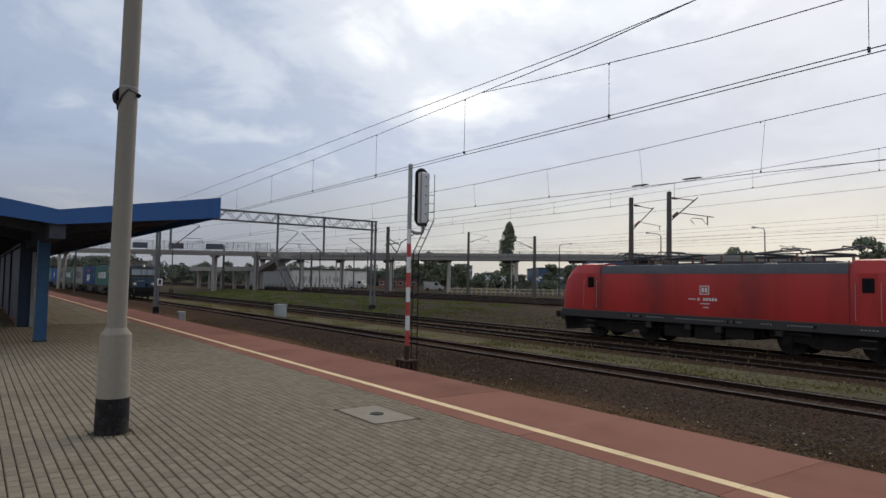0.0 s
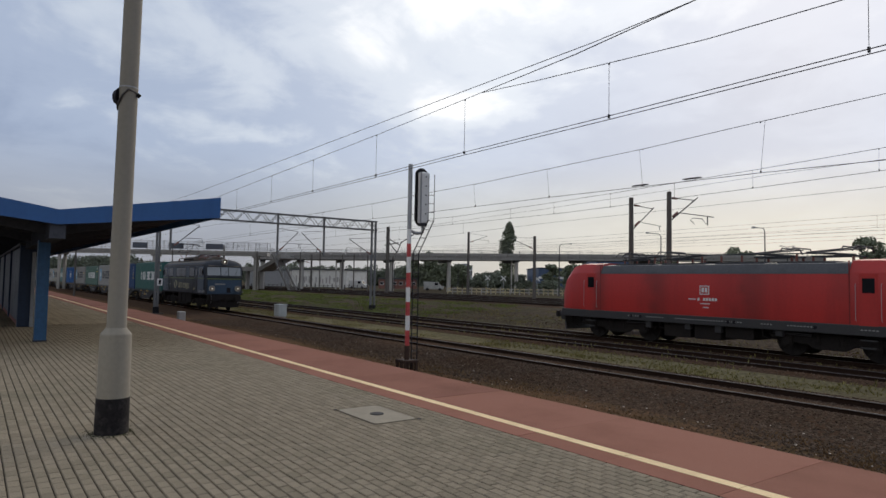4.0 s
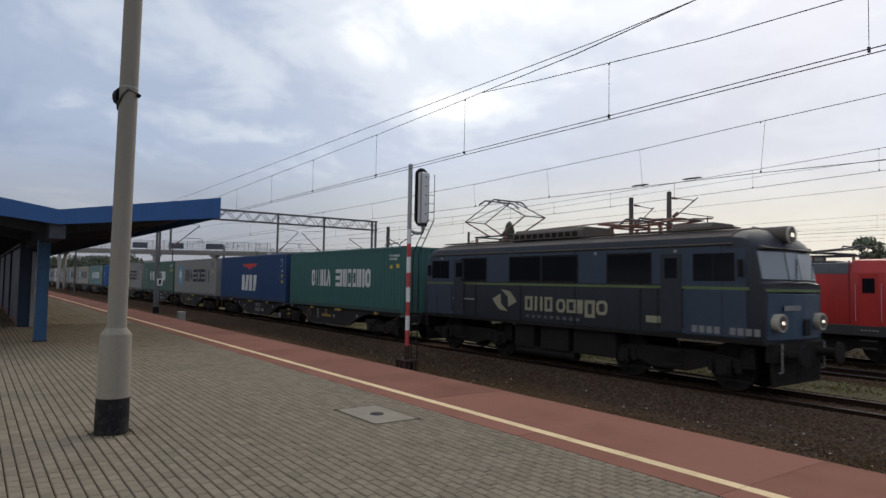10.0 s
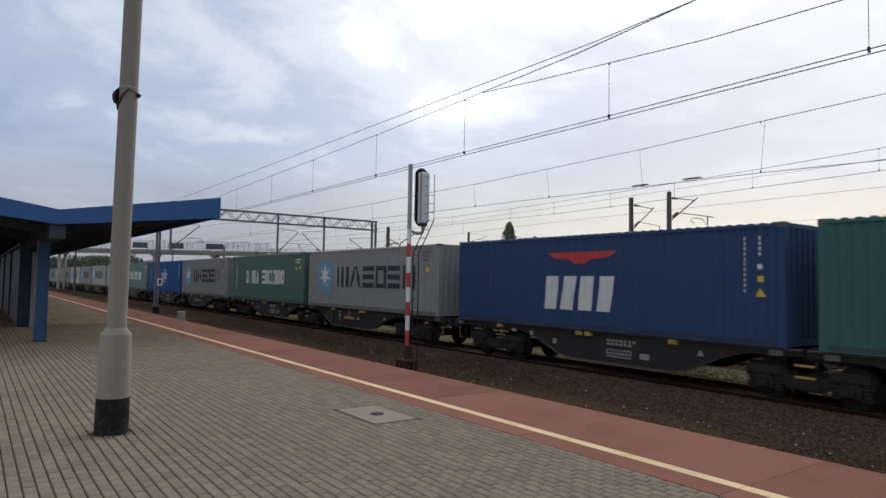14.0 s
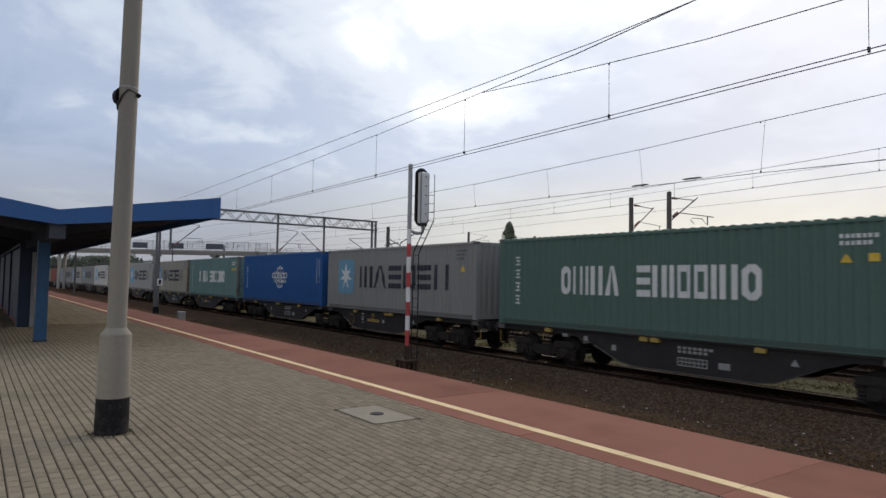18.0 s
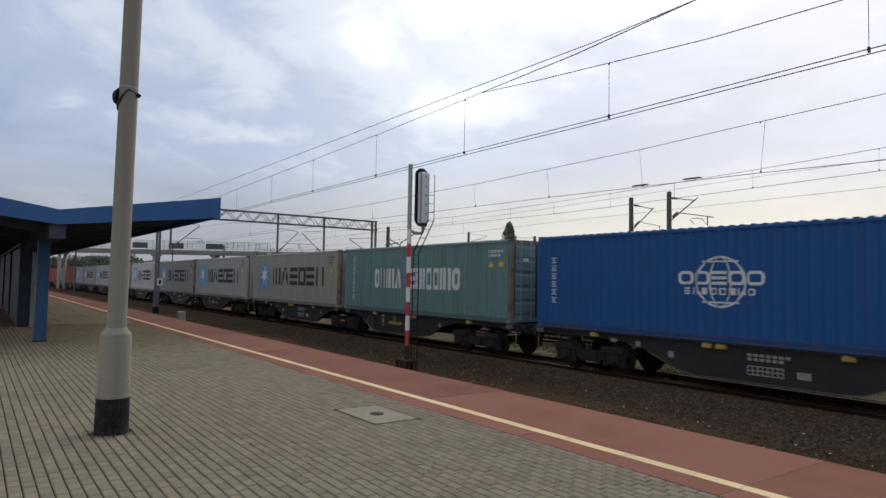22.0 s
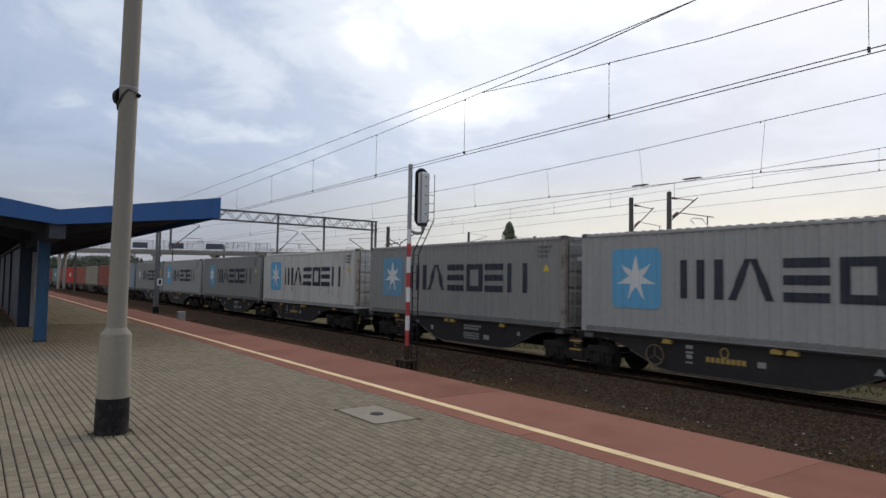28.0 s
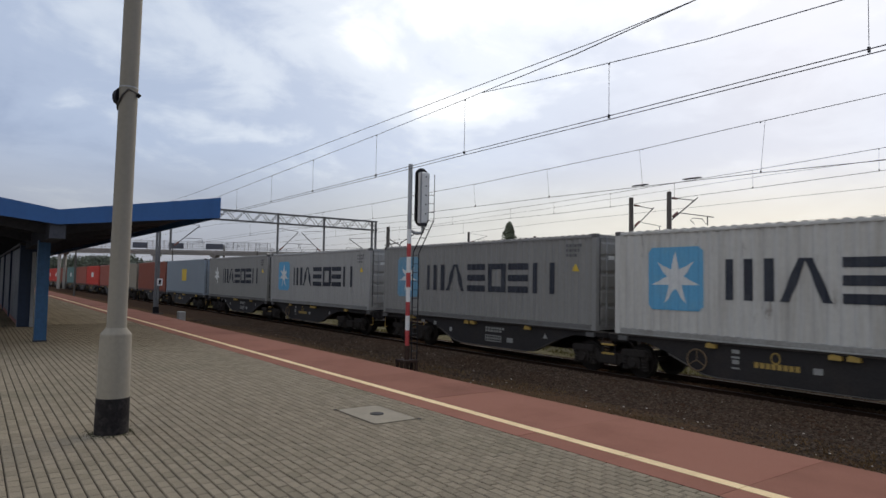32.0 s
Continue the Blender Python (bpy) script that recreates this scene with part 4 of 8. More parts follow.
def star_marks(panel, dark=LETTER_DARK, boxed=False):
    m = [("logo_panel", [[(1.24, 0.73), (2.65, 0.73), (2.77, 0.85), (2.77, 2.28), (2.65, 2.40), (1.24, 2.40), (1.12, 2.28), (1.12, 0.85)]], panel, "pale blue square"), ("logo_star", star(1.95, 1.56, 0.66), LETTER_WHITE, "white seven-pointed star"),
         ("lettering", block_parts(W6, 1.05, 2.05, "mtehed"), dark, "large dark painted bar"),
         ("code_mark", small_code(11.0, 11.7, 2.52, 3), FADED_CODE, "small faded codes"), ("warning_mark", [[(11.22, 1.77), (11.52, 1.77), (11.37, 2.0)]], YELLOW_MARK, "yellow warning triangle")]
    if boxed:
        m[1] = ("logo_star", star(1.95, 1.56, 0.72), LETTER_WHITE, "white seven-pointed star")
    return m


def glyph_column(x, z0, z1, n):
    h = (z1 - z0) / n
    return [[rect(x - w, x + w, z0 + h * (i + q), z0 + h * (i + q + 0.11)) for q, w in ((0.14, 0.12), (0.42, 0.09), (0.70, 0.12))] + [rect(x - 0.02, x + 0.02, z0 + h * (i + 0.26), z0 + h * (i + 0.69))] for i in range(n)]


def line_marks(n, z0=0.45, z1=2.55):
    column = [("glyph_bars", glyph_column(0.93, z0, z1, n), LETTER_WHITE, "column of white painted bars")] if n else []
    return column + [("lettering", block_parts(CH5 + SH8, 1.06, 1.92, "odbdtedbhhbdo"), LETTER_WHITE, "large white painted bar"),
            ("code_mark", small_code(11.0, 11.8, 2.45, 2), LETTER_WHITE, "small white codes"), ("warning_mark", [[(11.0, 1.93), (11.25, 1.93), (11.12, 2.12)], rect(11.55, 11.75, 1.95, 2.12)], YELLOW_MARK, "yellow warning signs")]


def ring(cx, cz, rx, rz, w, n=20):
    p = lambda k, s: (cx + (rx + s) * math.cos(2 * math.pi * k / n), cz + (rz + s) * math.sin(2 * math.pi * k / n))
    return [q for k in range(n) for q in ([p(k, 0), p(k, w), p(k + 1, w)], [p(k, 0), p(k + 1, w), p(k + 1, 0)])]


WING_MARKS = [("lettering", [[[(x, 0.58), (x + 0.52, 0.58), (x + 0.66, 1.62), (x + 0.14, 1.62)]] for x in (4.50, 5.22, 5.94, 6.66)], LETTER_WHITE, "large white painted bar"),
             ("emblem", [[(4.62, 2.36), (4.95, 2.18), (5.60, 2.12), (5.82, 2.00), (6.22, 2.00), (6.44, 2.12), (7.12, 2.18), (7.45, 2.36)]], RED_MARK, "red swept emblem"), ("code_mark", [rect(x, x + 0.05, z0 + 0.125 * i, z0 + 0.085 + 0.125 * i) for x, z0, n in ((11.20, 1.25, 11), (11.58, 2.12, 4)) for i in range(n)] + [rect(11.54, 11.66, 1.80, 1.92)], LETTER_WHITE, "white code columns"),
              ("warning_mark", [[(11.48, 1.15), (11.74, 1.15), (11.61, 1.36)], rect(11.54, 11.68, 1.50, 1.64)], YELLOW_MARK, "yellow warning signs")]
GLOBE_MARKS = [("emblem", ring(6.36, 1.49, 0.62, 0.60, 0.05) + ring(6.36, 1.49, 0.26, 0.60, 0.04) + [rect(5.86, 6.86, 1.98, 2.02), rect(5.86, 6.86, 0.96, 1.0)], LETTER_WHITE, "white globe outline"),
               ("lettering", block_parts([(5.20, 5.62), (5.66, 6.08), (6.12, 6.54), (6.58, 7.00), (7.04, 7.48)], 1.42, 1.76, "ooeoo") + block_parts([(5.36 + 0.245 * i, 5.36 + 0.245 * i + 0.17) for i in range(8)], 1.17, 1.34, "edbhhbdo"), LETTER_WHITE, "white painted bar"),
               ("glyph_bars", glyph_column(0.70, 0.75, 2.25, 6), LETTER_WHITE, "column of white painted bars"), ("code_mark", [rect(x, x + 0.06, z0 + 0.125 * i, z0 + 0.08 + 0.125 * i) for x, z0, n in ((11.42, 1.2, 11), (11.72, 1.5, 8)) for i in range(n)], LETTER_WHITE, "white code columns"), ("warning_mark", [[(11.68, 1.2), (11.88, 1.2), (11.78, 1.36)]], YELLOW_MARK, "yellow warning triangle")]


SILL_PAINT = {}


def paint(name, col, rough=0.6, stain=0.3, sc=None, rust=0.22):
    SILL_PAINT[name] = mat(name + "_sill", tuple(0.50 * c + 0.018 for c in col), 0.75, grain=14, vary=0.15, stain=0.6, stain_scale=1.5, stain_col=(0.10, 0.08, 0.065), bump=0.1, spec=0.2)
    return mat(name, col, rough, grain=8, vary=0.05, stain=stain, stain_scale=0.9, stain_col=sc or tuple(0.55 * c + 0.04 for c in col), bump=0.02, streak=True, rust=rust, spec=0.3)


GREEN = paint("container_green", (0.047, 0.130, 0.118))
DEEP_GREEN = paint("container_deep_green", (0.084, 0.150, 0.122), stain=0.45)
PALE_GREEN = paint("container_pale_green", (0.135, 0.238, 0.232), stain=0.6, sc=(0.10, 0.12, 0.10), rust=0.55)
NAVY = paint("container_navy", (0.022, 0.058, 0.150), stain=0.4)
AZURE = paint("container_blue", (0.011, 0.084, 0.265))
GREY = paint("container_grey", (0.25, 0.245, 0.235))
MID_GREY = paint("container_mid_grey", (0.268, 0.264, 0.252))
WARM_GREY = paint("container_warm_grey", (0.32, 0.31, 0.27), stain=0.6, sc=(0.22, 0.17, 0.12), rust=0.35)
LIGHT_GREY = paint("container_light_grey", (0.350, 0.346, 0.334))
WORN_WHITE = paint("container_worn_white", (0.54, 0.53, 0.50), stain=0.7, sc=(0.27, 0.24, 0.20), rust=0.6)
SLATE = paint("container_slate", (0.25, 0.29, 0.33))
BROWN = paint("container_brown", (0.24, 0.07, 0.045))
RUST = paint("container_rust", (0.30, 0.085, 0.06))
BRIGHT_RED = paint("container_red", (0.50, 0.045, 0.03))
BEIGE = paint("container_beige", (0.27, 0.24, 0.19))

plain_logo = [("emblem", [rect(5.3, 6.9, 1.1, 2.1)], YELLOW_MARK, "yellow emblem")]
white_logo = [("emblem", [rect(5.0, 7.2, 1.2, 1.9)], LETTER_WHITE, "white emblem")]
CARGO = [
    (GREEN, "dark green corrugated container with white painted blocks", False, line_marks(0)),
    (NAVY, "navy blue corrugated container with white blocks and a red emblem", False, WING_MARKS),
    (MID_GREY, "grey container with a pale blue star square", False, star_marks(FADED_BLUE)),
    (DEEP_GREEN, "green corrugated container with white painted blocks", False, line_marks(4, 0.62, 2.35)),
    (GREY, "dark grey container with a faded star square", False, star_marks(FADED_BLUE)),
    (AZURE, "bright blue container with a white globe emblem", False, GLOBE_MARKS),
    (PALE_GREEN, "weathered pale green container with rust-streaked doors", True, line_marks(6)),
    (WARM_GREY, "weathered warm grey container with a star square", True, star_marks(FADED_BLUE)),
    (LIGHT_GREY, "light grey container with a blue star square", True, star_marks(STAR_BLUE)),
    (MID_GREY, "grey container with a faded star square", True, star_marks(FADED_BLUE)),
    (WORN_WHITE, "worn off-white container with a bright blue star square", True, star_marks(STAR_BLUE, boxed=True)),
    (GREY, "grey container with a faded star square and dented doors", True, star_marks(FADED_BLUE)),
    (LIGHT_GREY, "light grey container with a blue star square", True, star_marks(STAR_BLUE)),
    (MID_GREY, "grey container with a small white star", True, star_marks(MID_GREY)),
    (SLATE, "slate blue container with a small yellow emblem", True, plain_logo),
    (BROWN, "brown container without marks", True, []),
    (BEIGE, "beige container without marks", True, []),
    (RUST, "rust-red corrugated shipping container", True, []),
    (BRIGHT_RED, "bright red container with a white emblem", True, white_logo),
    (RUST, "rust-brown corrugated shipping container", True, []),
    (PALE_GREEN, "pale green container with a white emblem", True, white_logo),
    (BROWN, "dull brown corrugated shipping container", True, []),
    (BRIGHT_RED, "red container with a white emblem", True, white_logo),
    (BRIGHT_RED, "bright red corrugated shipping container", True, white_logo),
    (RUST, "rust-red corrugated shipping container", True, []),
    (BROWN, "dull brown corrugated shipping container", True, []),
]
FIRST, PAIR = -96.78, 26.41
PLACES = [FIRST - PAIR * (k // 2) - (12.90 if k % 2 else 0.0) for k in range(len(CARGO))]
for k, (colour, label, door, marks) in enumerate(CARGO):
    container(k, PLACES[k], colour, label, door, marks)

# ---- container wagons: two short units over three bogies ----
WAGON = mat("wagon_black", (0.028, 0.026, 0.027), 0.65, grain=25, vary=0.2, stain=0.5, stain_scale=1.5, stain_col=(0.055, 0.043, 0.036), bump=0.15, spec=0.2)
BOGIE = mat("bogie_dirt", (0.030, 0.026, 0.024), 0.85, grain=25, vary=0.3, stain=0.5, stain_col=(0.040, 0.030, 0.024), bump=0.4, spec=0.12)
WHEEL = mat("wheel_steel", (0.030, 0.026, 0.024), 0.75, 0.0, grain=30, stain=0.4, bump=0.1, spec=0.15)
DULL_YELLOW = mat("dull_yellow", (0.38, 0.25, 0.06), 0.65, grain=20, stain=0.4, bump=0.1)
DUSTY = mat("dusty_flange", (0.085, 0.076, 0.070), 0.8, grain=25, vary=0.25, stain=0.5, stain_scale=1.5, stain_col=(0.045, 0.038, 0.033), bump=0.15, spec=0.2)
HANDWHEEL = mat("handwheel_rust", (0.15, 0.10, 0.055), 0.75, grain=20, stain=0.5, bump=0.1)
WMARK = mat("wagon_mark", (0.27, 0.27, 0.26), 0.6, grain=20, stain=0.4, bump=0)


def wheelset_mesh():
    s = Shape()
    for y in (-0.72, 0.72):
        o = 1 if y > 0 else -1
        prof = [(0.10, y + 0.07 * o), (0.40, y + 0.065 * o), (0.455, y + 0.07 * o), (0.46, y - 0.03 * o), (0.485, y - 0.06 * o), (0.40, y - 0.065 * o), (0.30, y), (0.10, y - 0.06 * o)]
        s.loft([[(r * math.cos(a * math.pi / 12), yy, r * math.sin(a * math.pi / 12)) for a in range(24)] for r, yy in prof])
    s.cyl((0, -1.02, 0), (0, 1.02, 0), 0.085, n=12)
    return s.mesh("wheelset", 35)


WHEELSET = wheelset_mesh()


def bogie_side(y):
    s = Shape()
    s.prism([(-1.38, 0.62), (-1.30, 0.74), (-0.55, 0.76), (-0.40, 0.62), (0.40, 0.62), (0.55, 0.76), (1.30, 0.74), (1.38, 0.62), (1.36, 0.52), (0.60, 0.50), (0.38, 0.30), (-0.38, 0.30), (-0.60, 0.50), (-1.36, 0.52)], "y", y - 0.06, y + 0.06)
    o = 1 if y > 0 else -1
    s.box(-0.30, 0.30, y, y + 0.12 * o, 0.34, 0.60)
    for dx in (-0.92, 0.92):
        s.prism([(dx - 0.40, 0.74), (dx - 0.36, 0.80), (dx + 0.36, 0.80), (dx + 0.40, 0.74), (dx + 0.40, 0.62), (dx - 0.40, 0.62)][::-1], "y", y - 0.02, y + 0.15 * o)
    return s


def axlebox(y):
    o = 1 if y > 0 else -1
    s = Shape().prism([(-0.20, -0.17), (0.20, -0.17), (0.22, 0.02), (0.17, 0.16), (-0.17, 0.16), (-0.22, 0.02)], "y", min(y - 0.08 * o, y + 0.12 * o), max(y - 0.08 * o, y + 0.12 * o))
    s.cyl((0, y + 0.1 * o, -0.02), (0, y + 0.19 * o, -0.02), 0.14, 0.12, 14)
    return s


def spring_mesh():
    """A coil spring on its seat, as one turned shape."""
    rows = [(0.12, -0.22), (0.12, -0.18)] + [(r, -0.17 + 0.085 * k + dz) for k in range(4) for r, dz in ((0.085, 0.0), (0.108, 0.02), (0.108, 0.045), (0.085, 0.065))]
    return Shape().loft([[(r * math.cos(a * math.pi / 5), r * math.sin(a * math.pi / 5), z) for a in range(10)] for r, z in rows]).mesh("coil_spring")


SPRING = spring_mesh()


BSIDE = [bogie_side(y).mesh("side_frame") for y in (-1.0, 1.0)]
ABOX = [axlebox(y).mesh("axlebox") for y in (-1.0, 1.0)]
BEAM = Shape().box(-0.25, 0.25, -0.95, 0.95, 0.30, 0.62).mesh("bolster")


def add_bogie(parent, x, half=0.92):
    """A two-axle bogie with its centre at x; heights from the rail."""
    b = part("bogie", BEAM, BOGIE, parent, "dirty two-axle bogie", at=(x, 0, 0))
    for me in BSIDE:
        part("side_frame", me, BOGIE, b)
    for dx in (-half, half):
        part("wheelset", WHEELSET, WHEEL, b, at=(dx, 0, 0.46))
        for me in ABOX:
            part("axlebox", me, BOGIE, b, at=(dx, 0, 0.46))
        for y in (-1.02, 1.02):
            for sx in (-0.31, 0.31):
                part("coil_spring", SPRING, BOGIE, b, at=(dx + sx, y, 0.46))
    return b


TOPZ = FLOOR - RAIL                   # container floor above the rail


def unit_frame(wag, x0, outer_right):
    """One frame, in wagon space; x0: the rear end of its container; outer_right: the buffers are at its front."""
    def X(u):                          # u runs from the joint end to the buffer end
        return x0 + u if outer_right else x0 + CL - u
    belly = [(-0.30, TOPZ - 0.03), (-0.30, TOPZ - 0.16), (1.0, TOPZ - 0.20), (1.7, TOPZ - 0.42), (2.7, TOPZ - 0.84), (3.1, TOPZ - 0.88), (6.6, TOPZ - 0.88), (7.1, TOPZ - 0.80), (8.0, TOPZ - 0.42), (8.9, TOPZ - 0.20), (12.42, TOPZ - 0.20), (12.42, TOPZ - 0.03)]
    for y in (-1.10, 1.04):
        pts = [(X(u), z) for u, z in belly]
        part("side_sill", Shape().prism(pts if outer_right else pts[::-1], "y", y, y + 0.06), WAGON, wag, "black fish-bellied side sill")
        fl = [(X(u), z) for u, z in belly[3:9]]
        s = Shape()
        for (xa, za), (xb, zb) in zip(fl, fl[1:]):
            s.add([(xa, y - 0.06, za - 0.02), (xb, y - 0.06, zb - 0.02), (xb, y + 0.12, zb - 0.02), (xa, y + 0.12, za - 0.02), (xa, y - 0.06, za), (xb, y - 0.06, zb), (xb, y + 0.12, zb), (xa, y + 0.12, za)],
                  [(0, 1, 2, 3), (4, 5, 6, 7), (0, 1, 5, 4), (1, 2, 6, 5), (2, 3, 7, 6), (3, 0, 4, 7)])
        part("bottom_flange", s, DUSTY, wag, "dusty bottom flange")
        part("top_flange", Shape().box(X(-0.28), X(12.40), y - 0.07, y + 0.13, TOPZ - 0.05, TOPZ - 0.012), DUSTY, wag, "dusty top flange")
    for u in (0.15, 3.0, 5.0, 6.9, 9.0, 12.0):
        part("cross_member", Shape().box(X(u) - 0.08, X(u) + 0.08, -1.04, 1.04, TOPZ - 0.20, TOPZ - 0.05), WAGON, wag)
    part("centre_sill", Shape().box(X(-0.2), X(12.4), -0.25, 0.25, TOPZ - 0.28, TOPZ - 0.06), WAGON, wag)
    part("end_beam", Shape().box(X(12.36), X(12.46), -1.12, 1.12, TOPZ - 0.32, TOPZ - 0.04), WAGON, wag, "buffer beam")
    for y in (-0.875, 0.875):
        bf = part("buffer", Shape().cyl((X(12.46), y, 1.05 - 0.0), (X(12.80), y, 1.05), 0.10, 0.085, 12), WAGON, wag, "side buffer")
        part("buffer_plate", Shape().prism([(y - 0.24, 0.88), (y + 0.24, 0.88), (y + 0.24, 1.22), (y - 0.24, 1.22)], "x", min(X(12.80), X(12.83)), max(X(12.80), X(12.83))), WAGON, bf)
        part("grab_rail", Shape().tube([(X(12.3), y * 1.2, 0.98), (X(12.3), y * 1.2, 0.55), (X(12.1), y * 1.2, 0.55)], 0.014), DULL_YELLOW, wag)
    part("coupling", Shape().tube([(X(12.46), 0, 1.0), (X(12.65), 0, 0.86), (X(12.8), 0, 0.9)], 0.035, 8), WAGON, wag, "screw coupling")
    part("air_hose", Shape().tube([(X(12.46), 0.3, 0.95), (X(12.62), 0.3, 0.66), (X(12.8), 0.28, 0.75)], 0.022), BLACK, wag)
    # side fittings
    for u in (2.95, 5.84, 6.20, 9.85):
        part("container_stop", Shape().prism([(X(u) - 0.13, TOPZ - 0.16), (X(u) + 0.13, TOPZ - 0.16), (X(u) + 0.13, TOPZ - 0.07), (X(u) - 0.06, TOPZ - 0.03), (X(u) - 0.13, TOPZ - 0.07)], "y", -1.22, -1.105), DULL_YELLOW, wag, "folding yellow stop")
    for u in (0.25, 12.1):
        part("end_bracket", Shape().box(X(u) - 0.16, X(u) + 0.16, -1.20, -1.11, TOPZ - 0.19, TOPZ - 0.055), FRAME_STEEL, wag, "grey pin bracket", 0.01)
    tx = X(7.9 if outer_right else 2.2)
    tri = [(tx - 0.10, TOPZ - 0.40), (tx + 0.10, TOPZ - 0.40), (tx, TOPZ - 0.24)]
    part("warning_triangle", Shape().prism(tri, "y", -1.107, -1.10), WMARK, wag, "small pale warning triangle")
    for u, zc, w, h in (((9.2, 0.22, 0.22, 0.10), (8.35, 0.26, 0.16, 0.14), (7.3, 0.44, 0.16, 0.16)) if not outer_right else ((3.55, 0.20, 0.20, 0.09), (3.55, 0.34, 0.22, 0.05), (3.55, 0.45, 0.17, 0.10), (3.55, 0.60, 0.20, 0.04), (5.45, 0.46, 0.20, 0.14))):
        part("marking", Shape().box(X(u) - w / 2, X(u) + w / 2, -1.106, -1.10, TOPZ - zc - h / 2, TOPZ - zc + h / 2), WMARK, wag, "small grey marking")
    part("box_tank", Shape().box(X(4.2), X(5.6), -0.8, 0.8, 0.42, 0.82), WAGON, wag)
    if outer_right:
        ltr = Shape()
        for i in range(8):
            part("operator_block", Shape().box(X(4.02 + 0.135 * i), X(4.12 + 0.135 * i), -1.107, -1.10, TOPZ - 0.53, TOPZ - 0.40), DULL_YELLOW, wag, "yellow painted block")
        for a in range(10):
            t0, t1 = a * 0.628, a * 0.628 + 0.628
            ltr.prism([(X(4.52) + 0.09 * math.cos(t0), TOPZ - 0.27 + 0.11 * math.sin(t0)), (X(4.52) + 0.12 * math.cos(t0), TOPZ - 0.27 + 0.14 * math.sin(t0)), (X(4.52) + 0.12 * math.cos(t1), TOPZ - 0.27 + 0.14 * math.sin(t1)), (X(4.52) + 0.09 * math.cos(t1), TOPZ - 0.27 + 0.11 * math.sin(t1))], "y", -1.107, -1.10)
        part("operator_emblem", ltr, DULL_YELLOW, wag, "yellow round emblem")
        rim = [(X(2.55) + 0.27 * math.cos(a * math.pi / 10), -1.17, TOPZ - 0.50 + 0.27 * math.sin(a * math.pi / 10)) for a in range(21)]
        hw = part("brake_wheel", Shape().tube(rim, 0.020), HANDWHEEL, wag, "rusty brown brake handwheel")
        for a in (1.57, 3.67, 5.76):
            part("spoke", Shape().cyl((X(2.55), -1.17, TOPZ - 0.50), (X(2.55) + 0.26 * math.cos(a), -1.17, TOPZ - 0.50 + 0.26 * math.sin(a)), 0.013, n=6), HANDWHEEL, hw)
    else:
        for zc, marks in ((0.24, 7), (0.34, 6)):
            txt = Shape()
            for i in range(marks):
                txt.box(X(5.20 - 0.15 * i), X(5.10 - 0.15 * i), -1.107, -1.10, TOPZ - zc - 0.035, TOPZ - zc + 0.035)
            part("painted_code", txt, WMARK, wag, "row of pale painted marks")
        grid = Shape()
        for zc in (0.50, 0.60, 0.70):
            grid.box(X(4.35), X(5.20), -1.107, -1.10, TOPZ - zc - 0.012, TOPZ - zc + 0.012)
        for i in range(8):
            grid.box(X(4.36 + 0.12 * i) - 0.012, X(4.36 + 0.12 * i) + 0.012, -1.108, -1.10, TOPZ - 0.70, TOPZ - 0.50)
        part("data_panel", grid, WMARK, wag, "ruled white load table")
        part("data_plate", Shape().box(X(4.05), X(3.75), -1.107, -1.10, TOPZ - 0.68, TOPZ - 0.52), WMARK, wag, "pale plate")


def make_wagon(right):
    """right: front end of the leading container at 0 s. Its origin is on the rail below the joint."""
    joint = right - CL - 0.355
    w = thing("container_wagon", "black articulated container wagon on three dirty bogies", "freight wagon", "wagons of the train", at=(joint, TRACK_Y, RAIL))
    unit_frame(w, 0.355, True)
    unit_frame(w, -0.355 - CL, False)
    for x in (-10.50, 0.0, 10.50):
        add_bogie(w, x)
    part("joint_plate", Shape().box(-0.35, 0.35, -0.6, 0.6, TOPZ - 0.30, TOPZ - 0.2), WAGON, w)
    for y in (-1.06, 1.06):
        sp = part("step_iron", Shape().tube([(-0.22, y, TOPZ - 0.2), (-0.22, y, 0.60), (0.22, y, 0.60), (0.22, y, TOPZ - 0.2)], 0.014), WAGON, w, "dark step iron")
        for z in (0.60, 0.86):
            part("tread", Shape().box(-0.22, 0.22, y - 0.07, y + 0.05, z - 0.02, z + 0.025), DULL_YELLOW, sp, "worn yellow tread")
    return w


wag0 = make_wagon(PLACES[0])
TRAIN.append((wag0, wag0.location.x))
for k in range(2, len(CARGO), 2):
    x = PLACES[k] - CL - 0.355
    TRAIN.append((copy_thing(wag0, Matrix.Translation((x, TRACK_Y, RAIL))), x))


# ---- electric locomotive at the head of the train ----
LOCO_DARK = mat("loco_dirty_navy", (0.033, 0.038, 0.047), 0.5, grain=12, vary=0.12, stain=0.5, stain_scale=0.8, stain_col=(0.030, 0.026, 0.024), bump=0.04, streak=True, spec=0.25)
LOCO_BLUE = mat("loco_dirty_blue", (0.032, 0.049, 0.079), 0.45, grain=12, vary=0.12, stain=0.6, stain_scale=0.8, stain_col=(0.022, 0.024, 0.028), bump=0.04, streak=True)
LOCO_ROOF = mat("loco_roof_grey", (0.120, 0.098, 0.080), 0.75, grain=14, vary=0.15, stain=0.5, stain_scale=0.9, stain_col=(0.06, 0.05, 0.045), bump=0.1)
LOCO_BAND = mat("loco_band_green", (0.115, 0.155, 0.055), 0.5, grain=12, stain=0.5, bump=0)
LOCO_MARK = mat("loco_mark_cream", (0.30, 0.28, 0.19), 0.6, grain=12, stain=0.5, bump=0)
